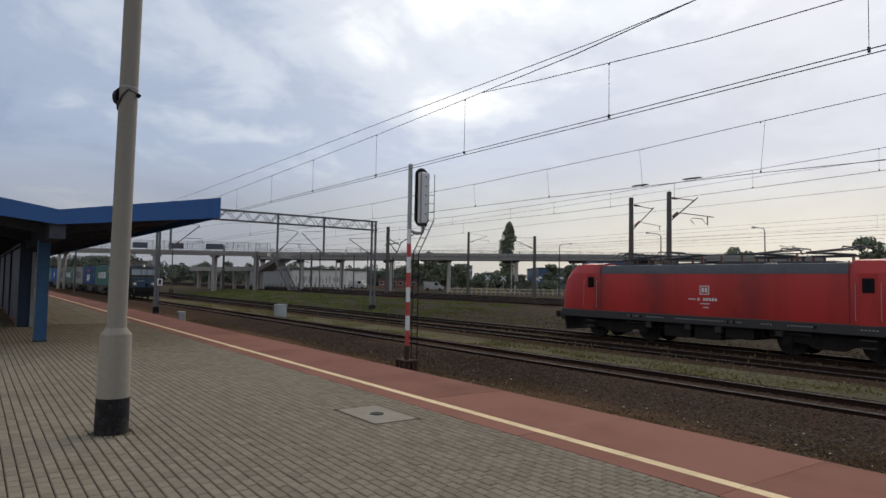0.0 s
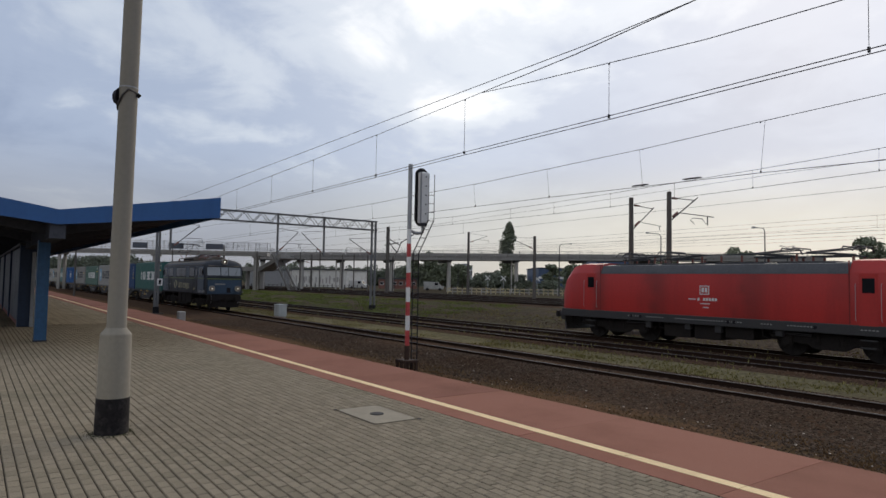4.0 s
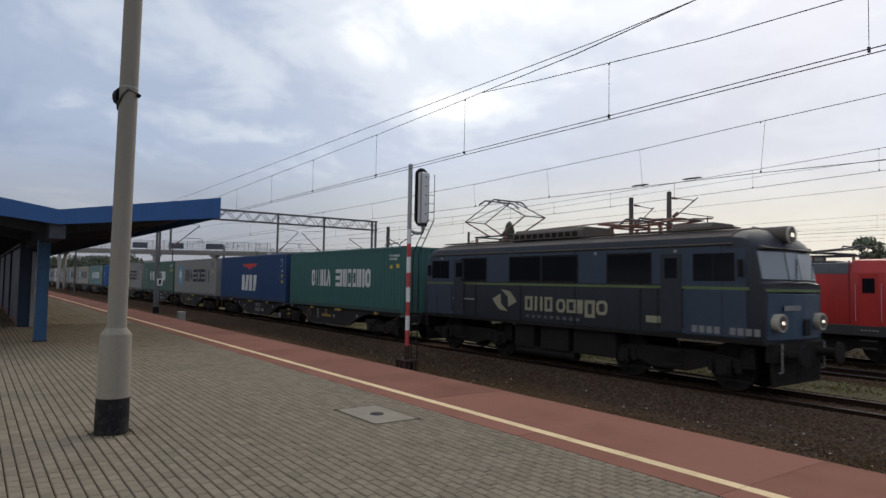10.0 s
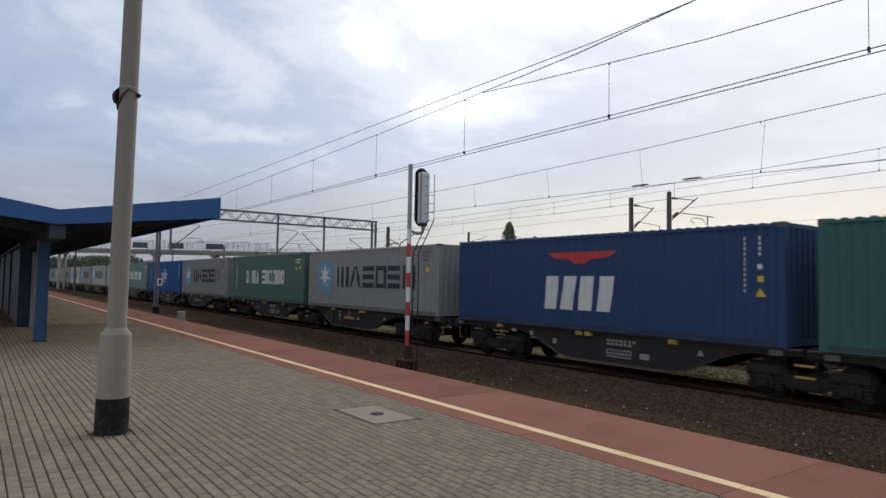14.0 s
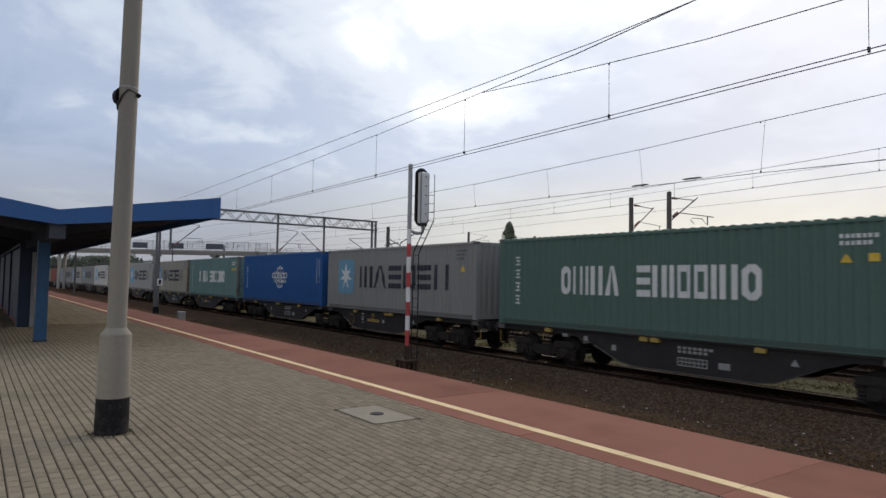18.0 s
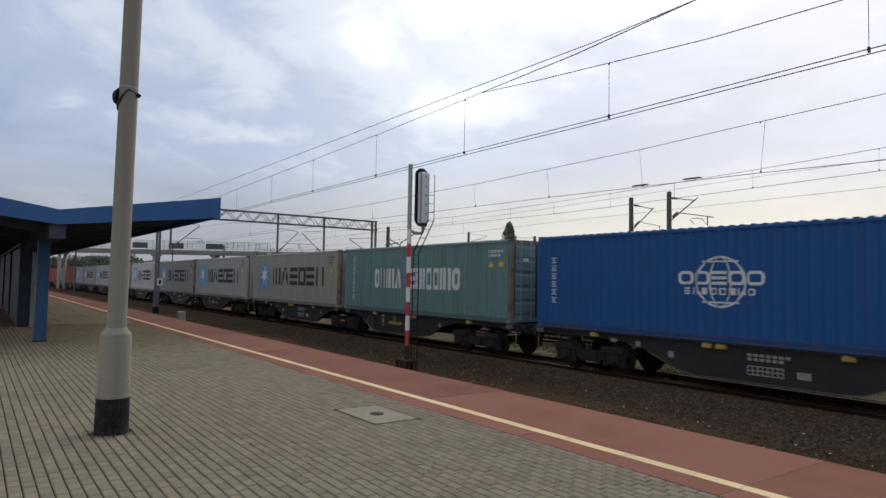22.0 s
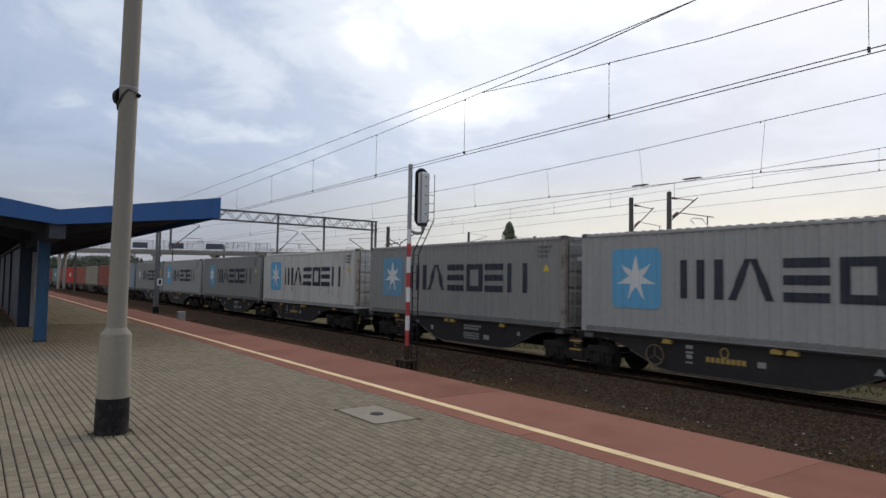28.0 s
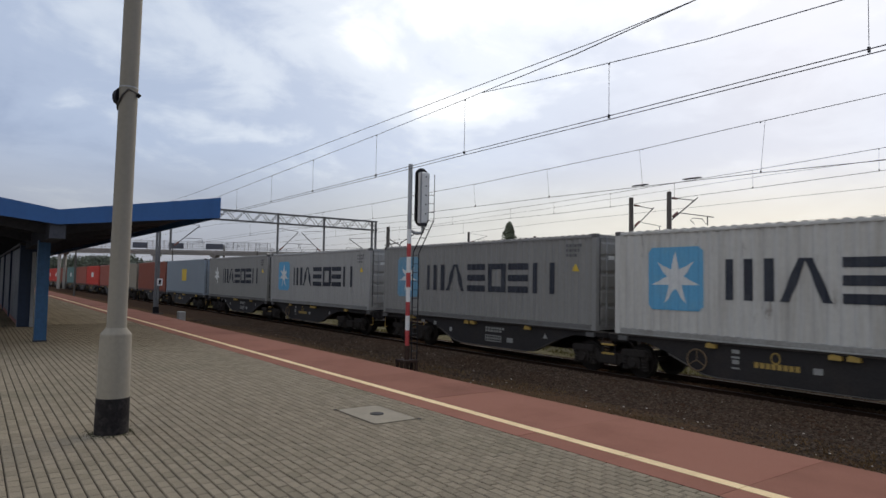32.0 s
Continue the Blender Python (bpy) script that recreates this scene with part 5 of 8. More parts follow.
LOCO_UNDER = mat("loco_underframe", (0.024, 0.021, 0.020), 0.75, grain=20, vary=0.3, stain=0.5, stain_col=(0.04, 0.033, 0.027), bump=0.3, spec=0.05)
LAMP_RIM = mat("lamp_rim_cream", (0.46, 0.43, 0.36), 0.45, grain=20, stain=0.3, bump=0)
LENS = mat("lamp_lens", (1.0, 0.93, 0.78), 0.1, vary=0.0, stain=0.0, bump=0, emit=1.8)
REFLECTOR = mat("lamp_reflector", (0.10, 0.065, 0.045), 0.35, 0.5, grain=30, stain=0.4, bump=0.05)
RUSTY = mat("insulator_brown", (0.16, 0.05, 0.035), 0.4, grain=20, bump=0.05)
WINDOW = glass("dark_window", (0.010, 0.011, 0.014), 0.12, 0.14)
# The pale base colour stands for sky mirrored in the windscreens.
CAB_GLASS = glass("cab_window", (0.30, 0.32, 0.33), 0.12)
loco = thing("electric_locomotive", "dark blue electric locomotive with a green waist band, grimy", "locomotive", at=(-81.0, TRACK_Y, RAIL))


def loco_ring(x, w, b, zs):
    """Cross-section at x: half width w, bottom b, heights of waist, shoulder, roof edge, roof, crown."""
    wa, sh, r1, r2, top = zs
    half = [(w * 0.97, b), (w, b + 0.12), (w, wa), (w * 0.995, sh), (w * 0.95, r1), (w * 0.72, r2), (w * 0.35, (r2 + top) / 2 + 0.03)]
    return [(x, y, z) for y, z in half] + [(x, 0, top)] + [(x, -y, z) for y, z in half[::-1]]


FULL = (2.60, 3.62, 3.82, 3.98, 4.10)


def loco_end(x, d):
    """Rings of one cab, from inside out; d is +1 at the front. The face comes to a blunt wedge in the middle."""
    rows = ((-1.0, 0.0, 1.5, 1.30, FULL), (-0.62, 0.0, 1.495, 1.30, (2.60, 3.61, 3.78, 3.92, 4.02)), (-0.44, 0.06, 1.47, 1.29, (2.61, 3.58, 3.70, 3.79, 3.85)),
            (-0.36, 0.14, 1.42, 1.27, (2.63, 3.50, 3.56, 3.60, 3.62)), (-0.20, 0.14, 1.42, 1.25, (2.64, 2.72, 2.74, 2.75, 2.76)), (-0.10, 0.12, 1.40, 1.24, (2.56, 2.68, 2.69, 2.70, 2.71)))
    return [[(px + d * v * wedge(py), py, pz) for px, py, pz in loco_ring(x + o * d, w, b, zs)] for o, v, w, b, zs in rows]


def wedge(y):
    """Plan of the cab front: flat in the middle, swept back at the sides."""
    return 1 - max(0.0, abs(y) - 0.3) / 1.12


rear = loco_end(-14.0, -1)[::-1]
front = loco_end(0.0, 1)
part("body", Shape().loft(rear + front), LOCO_DARK, loco, "grimy dark blue body", 0, 32)
part("roof_deck", Shape().loft([[(x, y, z + 0.012) for x, y, z in loco_ring(x, 1.5, 1.3, FULL)[4:11]] + [(x, y, z - 0.05) for x, y, z in loco_ring(x, 1.5, 1.3, FULL)[10:3:-1]] for x in (-13.1, -0.9)]), LOCO_ROOF, loco, "dusty grey roof", 0, 32)
for side in (-1, 1):
    y = side * 1.503
    ya, yb = sorted((y - 0.004, y + 0.004))
    part("waist_band", Shape().box(-13.6, -0.4, ya - 0.004, yb + 0.004, 2.53, 2.60), LOCO_BAND, loco, "yellow-green waist band")
    part("upper_panel", Shape().box(-13.0, -0.95, ya, yb - 0.002, 2.64, 3.58), LOCO_BLUE, loco, "faded blue upper side")
    for k in range(6):
        x = -12.9 + 2.36 * k
        part("panel_joint", Shape().box(x, x + 0.03, ya - 0.003, yb + 0.003, 1.35, 3.60), LOCO_UNDER, loco)
    part("sole_bar", Shape().box(-13.9, -0.1, ya - 0.02, yb + 0.02, 1.27, 1.37), LOCO_UNDER, loco)
    part("gutter", Shape().box(-13.2, -0.8, ya - 0.03, yb + 0.03, 3.62, 3.66), LOCO_ROOF, loco, "rain strip", 0.01)
    y2 = side * 1.51
    for a, b in ((-11.34, -9.99), (-8.70, -7.29), (-7.15, -5.73), (-4.54, -3.13)):
        wi = part("window", Shape().box(a, b, y2 - 0.012, y2 + 0.012, 2.70, 3.44), WINDOW, loco, "dark side window")
        fr = Shape()
        for q in ((a - 0.05, a, 2.65, 3.49), (b, b + 0.05, 2.65, 3.49), (a, b, 2.65, 2.70), (a, b, 3.44, 3.49)):
            fr.box(q[0], q[1], y2 - 0.015, y2 + 0.015, q[2], q[3])
        part("window_frame", fr, LOCO_UNDER, wi, "", 0.006)
    for x0, d in ((-0.85, 1), (-13.15, -1)):
        part("cab_side", Shape().box(x0 + 0.38 * d, x0 - 1.30 * d, ya - 0.003, yb + 0.003, 1.40, 3.52), LOCO_BLUE, loco, "faded blue cab side", 0.004)
        cw = part("cab_window", Shape().box(x0 + 0.10 * d, x0 - 1.00 * d, y2 - 0.01, y2 + 0.01, 2.74, 3.42), WINDOW, loco, "dark sliding cab side window", 0.01)
        part("window_bar", Shape().box(x0 - 0.43 * d, x0 - 0.47 * d, y2 - 0.016, y2 + 0.016, 2.74, 3.42), LOCO_UNDER, cw)
        part("mirror", Shape().box(x0 + 0.30 * d, x0 + 0.22 * d, y2, y2 + side * 0.10, 2.85, 3.25), LOCO_UNDER, loco, "dark folded mirror", 0.01)
        dr = part("cab_door", Shape().box(x0 - 1.32 * d, x0 - 1.95 * d, y2 - 0.012, y2 + 0.012, 1.42, 3.44), LOCO_DARK, loco, "cab side door", 0.01)
        part("door_window", Shape().box(x0 - 1.45 * d, x0 - 1.82 * d, y2 - 0.016, y2 + 0.016, 2.80, 3.32), WINDOW, dr)
        for hx in (1.27, 2.0):
            part("hand_rail", Shape().tube([(x0 - hx * d, y2 + side * 0.0, 1.55), (x0 - hx * d, y2 + side * 0.06, 1.6), (x0 - hx * d, y2 + side * 0.06, 2.5), (x0 - hx * d, y2, 2.55)], 0.012), LOCO_UNDER, loco)
        for sz in (0.55, 0.9):
            part("cab_step", Shape().box(x0 - 1.4 * d, x0 - 1.9 * d, side * 1.30, side * 1.48, sz, sz + 0.04), LOCO_UNDER, loco)
    # plain shapes in the place of names and numbers
    em = Shape()
    leaf = [[(0.44, 1.0), (0.88, 0.93), (1.05, 0.72), (0.80, 0.66)], [(1.05, 0.72), (1.24, 0.46), (0.82, 0.20), (0.80, 0.66)]]
    for quad in leaf + [[(1.24 - px, 1.0 - pz) for px, pz in quad] for quad in leaf]:
        em.prism([(-9.59 + px, 1.65 + 0.74 * pz) for px, pz in quad], "y", y2 - 0.006, y2 + 0.002)
    part("emblem", em, LOCO_MARK, loco, "cream emblem of two leaf shapes")
    for a, b, z0, z1, kind in ((-7.95, -7.60, 1.73, 2.19, "h"), (-7.50, -7.15, 1.73, 2.19, "d"), (-7.05, -6.72, 1.73, 2.19, "h"), (-6.55, -6.18, 1.73, 2.14, "o"), (-6.12, -5.75, 1.73, 2.14, "h"), (-5.69, -5.48, 1.73, 2.14, "b"), (-5.40, -5.02, 1.63, 2.14, "h"), (-4.96, -4.56, 1.73, 2.14, "o")):
        bar = Shape()
        for poly in plain_shape(kind, a, b, z0, z1):
            bar.prism(poly, "y", y2 - 0.006, y2 + 0.002)
        part("lettering_bar", bar, LOCO_MARK, loco, "cream painted bars")
    for i in range(9):
        part("faint_bar", Shape().box(-7.9 + 0.27 * i, -7.76 + 0.27 * i, y2 - 0.006, y2 + 0.001, 1.50, 1.60), mat("faint_grey", (0.085, 0.09, 0.10), 0.7, stain=0.5, bump=0), loco, "faint grey bar")
    for x in (-12.6, -5.0, -2.35):
        part("side_lamp", Shape().cyl((x, y2 - side * 0.01, 3.50), (x, y2 + side * 0.02, 3.50), 0.045, n=10), WMARK, loco, "small pale round fitting")
    for i in range(9):
        if i != 4:
            part("number_bar", Shape().box(-1.88 + 0.2 * i, -1.74 + 0.2 * i, y2 - 0.006, y2 + 0.002, 1.46, 1.63), mat("number_grey", (0.22, 0.22, 0.22), 0.6, stain=0.4, bump=0), loco, "grey number block")
    part("data_plate", Shape().box(-3.25, -2.70, y2 - 0.006, y2 + 0.003, 1.62, 1.80), LOCO_MARK, loco, "pale plate")
    part("small_code", Shape().box(-11.9, -10.6, y2 - 0.006, y2 + 0.002, 1.98, 2.03), WMARK, loco)


def cab_face(x, d):
    """Fittings of one cab front."""
    def slope(z, y):
        return x + d * (-0.215 - (z - 2.78) * 0.19 + 0.14 * wedge(y))
    for y0, y1 in ((-1.30, -0.34), (-0.27, 0.27), (0.34, 1.30)):
        b, t = 2.80, 3.46
        px = [(slope(z, y) + d * 0.03, y, z) for y, z in ((y0, b), (y1, b), (y1, t), (y0, t))]
        inn = [(p[0] - d * 0.06, p[1], p[2]) for p in px]
        w = part("windscreen", Shape().add(px + inn, [(0, 1, 2, 3), (4, 5, 6, 7), (0, 1, 5, 4), (1, 2, 6, 5), (2, 3, 7, 6), (3, 0, 4, 7)]), CAB_GLASS, loco, "windscreen pane with pale sky reflection put into its colour")
        part("wiper", Shape().cyl((slope(2.82, y0) + d * 0.05, (y0 + y1) / 2, 2.82), (slope(3.3, y0) + d * 0.05, (y0 + y1) / 2 + 0.2, 3.3), 0.012, n=6), BLACK, w)
    part("visor", Shape().prism([(slope(3.52, 1.2) - d * 0.02, 3.50), (slope(3.52, 0.6) + d * 0.10, 3.54), (slope(3.60, 1.0) - d * 0.1, 3.64)], "y", -1.2, 1.2), LOCO_ROOF, loco)
    f = x + d * 0.03
    part("front_panel", Shape().loft([[(x + d * (-0.085 + 0.12 * wedge(y)), y, z) for y in (-1.3, -1.0, -0.6, -0.3, 0, 0.3, 0.6, 1.0, 1.3)] + [(x - d * 0.25, 1.3, z), (x - d * 0.25, -1.3, z)] for z in (1.36, 2.46)]), mat("loco_front_blue", (0.028, 0.058, 0.100), 0.5, grain=12, stain=0.6, stain_col=(0.05, 0.055, 0.06), bump=0.03), loco, "scuffed blue front", 0.02)
    part("front_band", Shape().loft([[(x + d * (-0.078 + 0.12 * wedge(y)), y, z) for y in (-1.36, -1.0, -0.6, -0.3, 0, 0.3, 0.6, 1.0, 1.36)] + [(x - d * 0.25, 1.36, z), (x - d * 0.25, -1.36, z)] for z in (2.50, 2.57)]), LOCO_BAND, loco, "yellow-green band")
    for y in (-1.0, 1.0):
        l = part("headlamp", Shape().cyl((f - 0.12 * d, y, 1.78), (f + 0.10 * d, y, 1.78), 0.20, 0.215, 24), LAMP_RIM, loco, "round cream-rimmed headlamp", 0, 40)
        part("reflector", Shape().cyl((f + 0.098 * d, y, 1.78), (f + 0.106 * d, y, 1.78), 0.168, n=20), REFLECTOR, l, "tarnished reflector")
        part("lens", Shape().cyl((f + 0.10 * d, y, 1.78), (f + 0.112 * d, y, 1.78), 0.042, n=16), LENS if d > 0 else STEEL, l, "lit lamp" if d > 0 else "unlit lamp")
        part("buffer", Shape().cyl((f - 0.1 * d, y * 0.875, 1.05), (f + 0.5 * d, y * 0.875, 1.05), 0.12, 0.10, 14), LOCO_UNDER, loco, "side buffer", 0, 40)
        part("buffer_head", Shape().cyl((f + 0.5 * d, y * 0.875, 1.05), (f + 0.55 * d, y * 0.875, 1.05), 0.26, n=20), LOCO_UNDER, loco)
        part("front_hand_rail", Shape().tube([(f + 0.02 * d, y * 1.05, 0.62), (f + 0.10 * d, y * 1.05, 0.66), (f + 0.10 * d, y * 1.05, 1.3)], 0.016), STEEL, loco, "pale vertical hand rail")
    for i in range(7):
        part("front_number_bar", Shape().box(f + 0.012 * d, f + 0.02 * d, -0.75 + 0.115 * i, -0.66 + 0.115 * i, 2.06, 2.18), WMARK, loco)
    tl = part("top_lamp", Shape().cyl((x - 1.25 * d, 0, 3.98), (x - 0.16 * d, 0, 3.90), 0.14, 0.22, 24), LOCO_ROOF, loco, "large headlamp drum on the cab roof", 0, 40)
    part("top_lamp_rim", Shape().cyl((x - 0.16 * d, 0, 3.90), (x - 0.12 * d, 0, 3.90), 0.23, 0.215, 24), LAMP_RIM, tl)
    part("top_reflector", Shape().cyl((x - 0.122 * d, 0, 3.90), (x - 0.117 * d, 0, 3.90), 0.19, n=20), REFLECTOR, tl, "tarnished reflector")
    part("top_lens", Shape().cyl((x - 0.125 * d, 0, 3.90), (x - 0.11 * d, 0, 3.90), 0.05, n=18), LENS if d > 0 else STEEL, tl)
    part("buffer_beam", Shape().box(f - 0.2 * d, f + 0.02 * d, -1.25, 1.25, 0.85, 1.30), LOCO_UNDER, loco, "dark buffer beam", 0.02)
    part("rail_guard", Shape().prism([(-1.15, 0.30), (1.15, 0.30), (1.22, 0.62), (1.2, 0.86), (-1.2, 0.86), (-1.22, 0.62)], "x", min(f - 0.1 * d, f - 0.06 * d), max(f - 0.1 * d, f - 0.06 * d)), LOCO_UNDER, loco, "rail guard plate")
    part("coupling_hook", Shape().tube([(f, 0, 1.05), (f + 0.3 * d, 0, 1.05), (f + 0.34 * d, 0, 0.7)], 0.04, 8), LOCO_UNDER, loco)
    for yy in (-0.5, -0.35, 0.35, 0.5):
        part("air_hose", Shape().tube([(f, yy, 0.95), (f + 0.18 * d, yy, 0.85), (f + 0.16 * d, yy, 0.45)], 0.022), BLACK, loco)
    part("coupler_cover", Shape().box(f + 0.01 * d, f + 0.06 * d, 0.15, 0.45, 1.45, 1.85), BLACK, loco, "dark connector box", 0.02)


cab_face(0.0, 1)
cab_face(-14.0, -1)


def loco_wheel_mesh():
    s = Shape()
    for y in (-0.72, 0.72):
        o = 1 if y > 0 else -1
        s.loft([[(r * math.cos(a * math.pi / 14), yy, r * math.sin(a * math.pi / 14)) for a in range(28)] for r, yy in ((0.12, y + 0.08 * o), (0.54, y + 0.05 * o), (0.60, y + 0.07 * o), (0.625, y - 0.05 * o), (0.5, y - 0.06 * o), (0.12, y - 0.05 * o))])
        for a in range(8):
            t = a * math.pi / 4
            s.cyl((0.12 * math.cos(t), y + 0.06 * o, 0.12 * math.sin(t)), (0.54 * math.cos(t), y + 0.06 * o, 0.54 * math.sin(t)), 0.035, n=6)
    return s.cyl((0, -1.0, 0), (0, 1.0, 0), 0.1, n=12).mesh("wheelset", 35)


LOCO_WHEEL = loco_wheel_mesh()
for bx in (-2.75, -11.25):
    bg = part("bogie", Shape().box(bx - 0.3, bx + 0.3, -1.0, 1.0, 0.55, 0.95), LOCO_UNDER, loco, "dark two-axle power bogie")
    for side in (-1, 1):
        y = side * 1.08
        part("side_frame", Shape().prism([(bx - 2.3, 0.82), (bx - 2.3, 0.66), (bx - 1.0, 0.58), (bx - 0.5, 0.42), (bx + 0.5, 0.42), (bx + 1.0, 0.58), (bx + 2.3, 0.66), (bx + 2.3, 0.82), (bx + 1.0, 0.98), (bx - 1.0, 0.98)][::-1], "y", y - 0.07, y + 0.07), LOCO_UNDER, bg)
        for dx in (-1.52, 1.52):
            ab = Shape().box(bx + dx - 0.2, bx + dx + 0.2, y - 0.02, y + side * 0.14, 0.45, 0.82)
            ab.cyl((bx + dx, y, 0.625), (bx + dx, y + side * 0.18, 0.625), 0.15, n=14)
            part("axlebox", ab, LOCO_UNDER, bg)
            for sx in (-0.36, 0.36):
                part("coil_spring", Shape().cyl((bx + dx + sx, y + side * 0.06, 0.52), (bx + dx + sx, y + side * 0.06, 0.85), 0.085, n=10), LOCO_UNDER, bg)
        part("sand_box", Shape().box(bx + 2.0, bx + 2.3, y - 0.1, y + 0.14, 0.72, 1.18), LOCO_UNDER, bg, "", 0.02)
        part("brake_rigging", Shape().tube([(bx - 2.2, y, 0.3), (bx - 0.7, y, 0.34), (bx + 0.7, y, 0.34), (bx + 2.2, y, 0.3)], 0.025), LOCO_UNDER, bg)
for x, w in ((-8.6, 0.9), (-7.4, 1.2), (-6.0, 1.1), (-5.0, 0.6)):
    part("equipment_box", Shape().box(x, x + w, -1.35, 1.35, 0.52, 1.28), LOCO_UNDER, loco, "underframe equipment box", 0.03)
part("air_tank", Shape().cyl((-8.6, -1.15, 0.42), (-6.0, -1.15, 0.42), 0.16, n=14), LOCO_UNDER, loco, "air reservoir", 0, 40)
LOCO_WHEELS = [part("wheelset", LOCO_WHEEL, WHEEL, loco, "spoked driving wheelset", at=(bx + dx, 0, 0.625)) for bx in (-2.75, -11.25) for dx in (-1.52, 1.52)]

# roof equipment
for x0, x1, w, z in ((-9.4, -6.2, 0.75, 4.44), (-3.1, -1.9, 0.6, 4.30)):
    bxs = part("roof_box", Shape().prism([(-w, 4.0), (w, 4.0), (w, z - 0.12), (w * 0.8, z), (-w * 0.8, z), (-w, z - 0.12)], "x", x0, x1), LOCO_ROOF, loco, "grey ventilated roof box", 0.02)
    for k in range(int((x1 - x0) / 0.3)):
        part("louvre", Shape().box(x0 + 0.08 + 0.3 * k, x0 + 0.30 + 0.3 * k, -w - 0.012, -w, 4.12, z - 0.16), LOCO_UNDER, bxs)
part("roof_walk", Shape().box(-13.0, -1.0, -1.12, -0.78, 4.06, 4.09), LOCO_ROOF, loco, "roof walkway")
part("roof_busbar", Shape().tube([(-9.5, 0.45, 4.55), (-6, 0.45, 4.62), (-2.5, 0.45, 4.5)], 0.022), RUSTY, loco)
for x in (-9.3, -7.6, -6.0, -4.6, -3.2):
    part("insulator", Shape().cyl((x, 0.45, 4.08), (x, 0.45, 4.52), 0.06, 0.045, 10), RUSTY, loco, "brown insulator")


def pantograph(cx, raised):
    pg = part("pantograph", Shape().box(cx - 0.95, cx + 0.95, -0.62, -0.56, 4.30, 4.35).box(cx - 0.95, cx + 0.95, 0.56, 0.62, 4.30, 4.35).box(cx - 0.9, cx - 0.84, -0.56, 0.56, 4.30, 4.35).box(cx + 0.84, cx + 0.9, -0.56, 0.56, 4.30, 4.35), RUSTY if not raised else DARK_STEEL, loco, "raised diamond pantograph" if raised else "folded pantograph")
    for x in (-0.85, 0.85):
        for y in (-0.59, 0.59):
            part("base_insulator", Shape().cyl((cx + x, y, 4.04), (cx + x, y, 4.30), 0.065, 0.05, 10), RUSTY, pg)
    if raised:
        kz, tz, kx = 4.98, 5.66, 1.70
    else:
        kz, tz, kx = 4.46, 4.52, 1.45
    for y in (-0.5, 0.5):
        for s in (-1, 1):
            part("lower_arm", Shape().cyl((cx + s * 0.35, y * 0.8, 4.36), (cx + s * kx, y, kz), 0.035, 0.025, 8), RUSTY, pg)
            part("upper_arm", Shape().cyl((cx + s * kx, y, kz), (cx + s * 0.18, y * 0.9, tz), 0.022, 0.018, 8), DARK_STEEL if raised else RUSTY, pg)
    for s in (-1, 1):
        part("elbow_bar", Shape().cyl((cx + s * kx, -0.5, kz), (cx + s * kx, 0.5, kz), 0.02, n=8), DARK_STEEL, pg)
        part("collector_head", Shape().tube([(cx + s * 0.25, -0.98, tz - 0.16), (cx + s * 0.25, -0.70, tz + 0.02), (cx + s * 0.25, 0.70, tz + 0.02), (cx + s * 0.25, 0.98, tz - 0.16)], 0.028, 8), DARK_STEEL, pg, "contact strip")
        part("cross_tube", Shape().cyl((cx + s * 1.5, -0.5, kz), (cx + s * 0.2, 0.45, tz), 0.012, n=6), DARK_STEEL, pg)


pantograph(-10.78, True)
pantograph(-4.3, False)
TRAIN.append((loco, -81.0))


# ---- red locomotive standing on the siding ----
VRED = mat("traffic_red", (0.470, 0.026, 0.022), 0.45, grain=10, vary=0.06, stain=0.7, stain_scale=0.20, stain_col=(0.18, 0.014, 0.014), bump=0.02, streak=True)


def soot_streaks(m, places):
    """Soot that has run down the side below the roof joints, uneven along its edges."""
    n, l = m.node_tree.nodes, m.node_tree.links
    b = n["Principled BSDF"]
    tc = n.new("ShaderNodeTexCoord")
    sp = n.new("ShaderNodeSeparateXYZ")
    l.new(tc.outputs["Object"], sp.inputs[0])
    nz = n.new("ShaderNodeTexNoise")
    nz.inputs["Scale"].default_value, nz.inputs["Detail"].default_value = 1.3, 4.0
    l.new(tc.outputs["Object"], nz.inputs["Vector"])

    def op(kind, a, c):
        q = n.new("ShaderNodeMath")
        q.operation = kind
        for i, v in enumerate((a, c)):
            if isinstance(v, (int, float)):
                q.inputs[i].default_value = v
            else:
                l.new(v, q.inputs[i])
        return q.outputs[0]
    along = op("ADD", sp.outputs[0], op("MULTIPLY", op("SUBTRACT", nz.outputs[0], 0.5), 0.9))
    total = 0.0
    for x, w, amount in places:
        u = op("DIVIDE", op("SUBTRACT", along, x), w)
        total = op("ADD", total, op("MULTIPLY", op("POWER", 2.718, op("MULTIPLY", op("MULTIPLY", u, u), -1.0)), amount))
    mix = n.new("ShaderNodeMix")
    mix.data_type = "RGBA"
    src = b.inputs["Base Color"].links[0].from_socket
    l.new(op("MINIMUM", op("MULTIPLY", total, op("ADD", nz.outputs[0], 0.45)), 0.9), mix.inputs[0])
    l.new(src, mix.inputs[6])
    mix.inputs[7].default_value = (0.05, 0.016, 0.014, 1)
    l.new(mix.outputs[2], b.inputs["Base Color"])


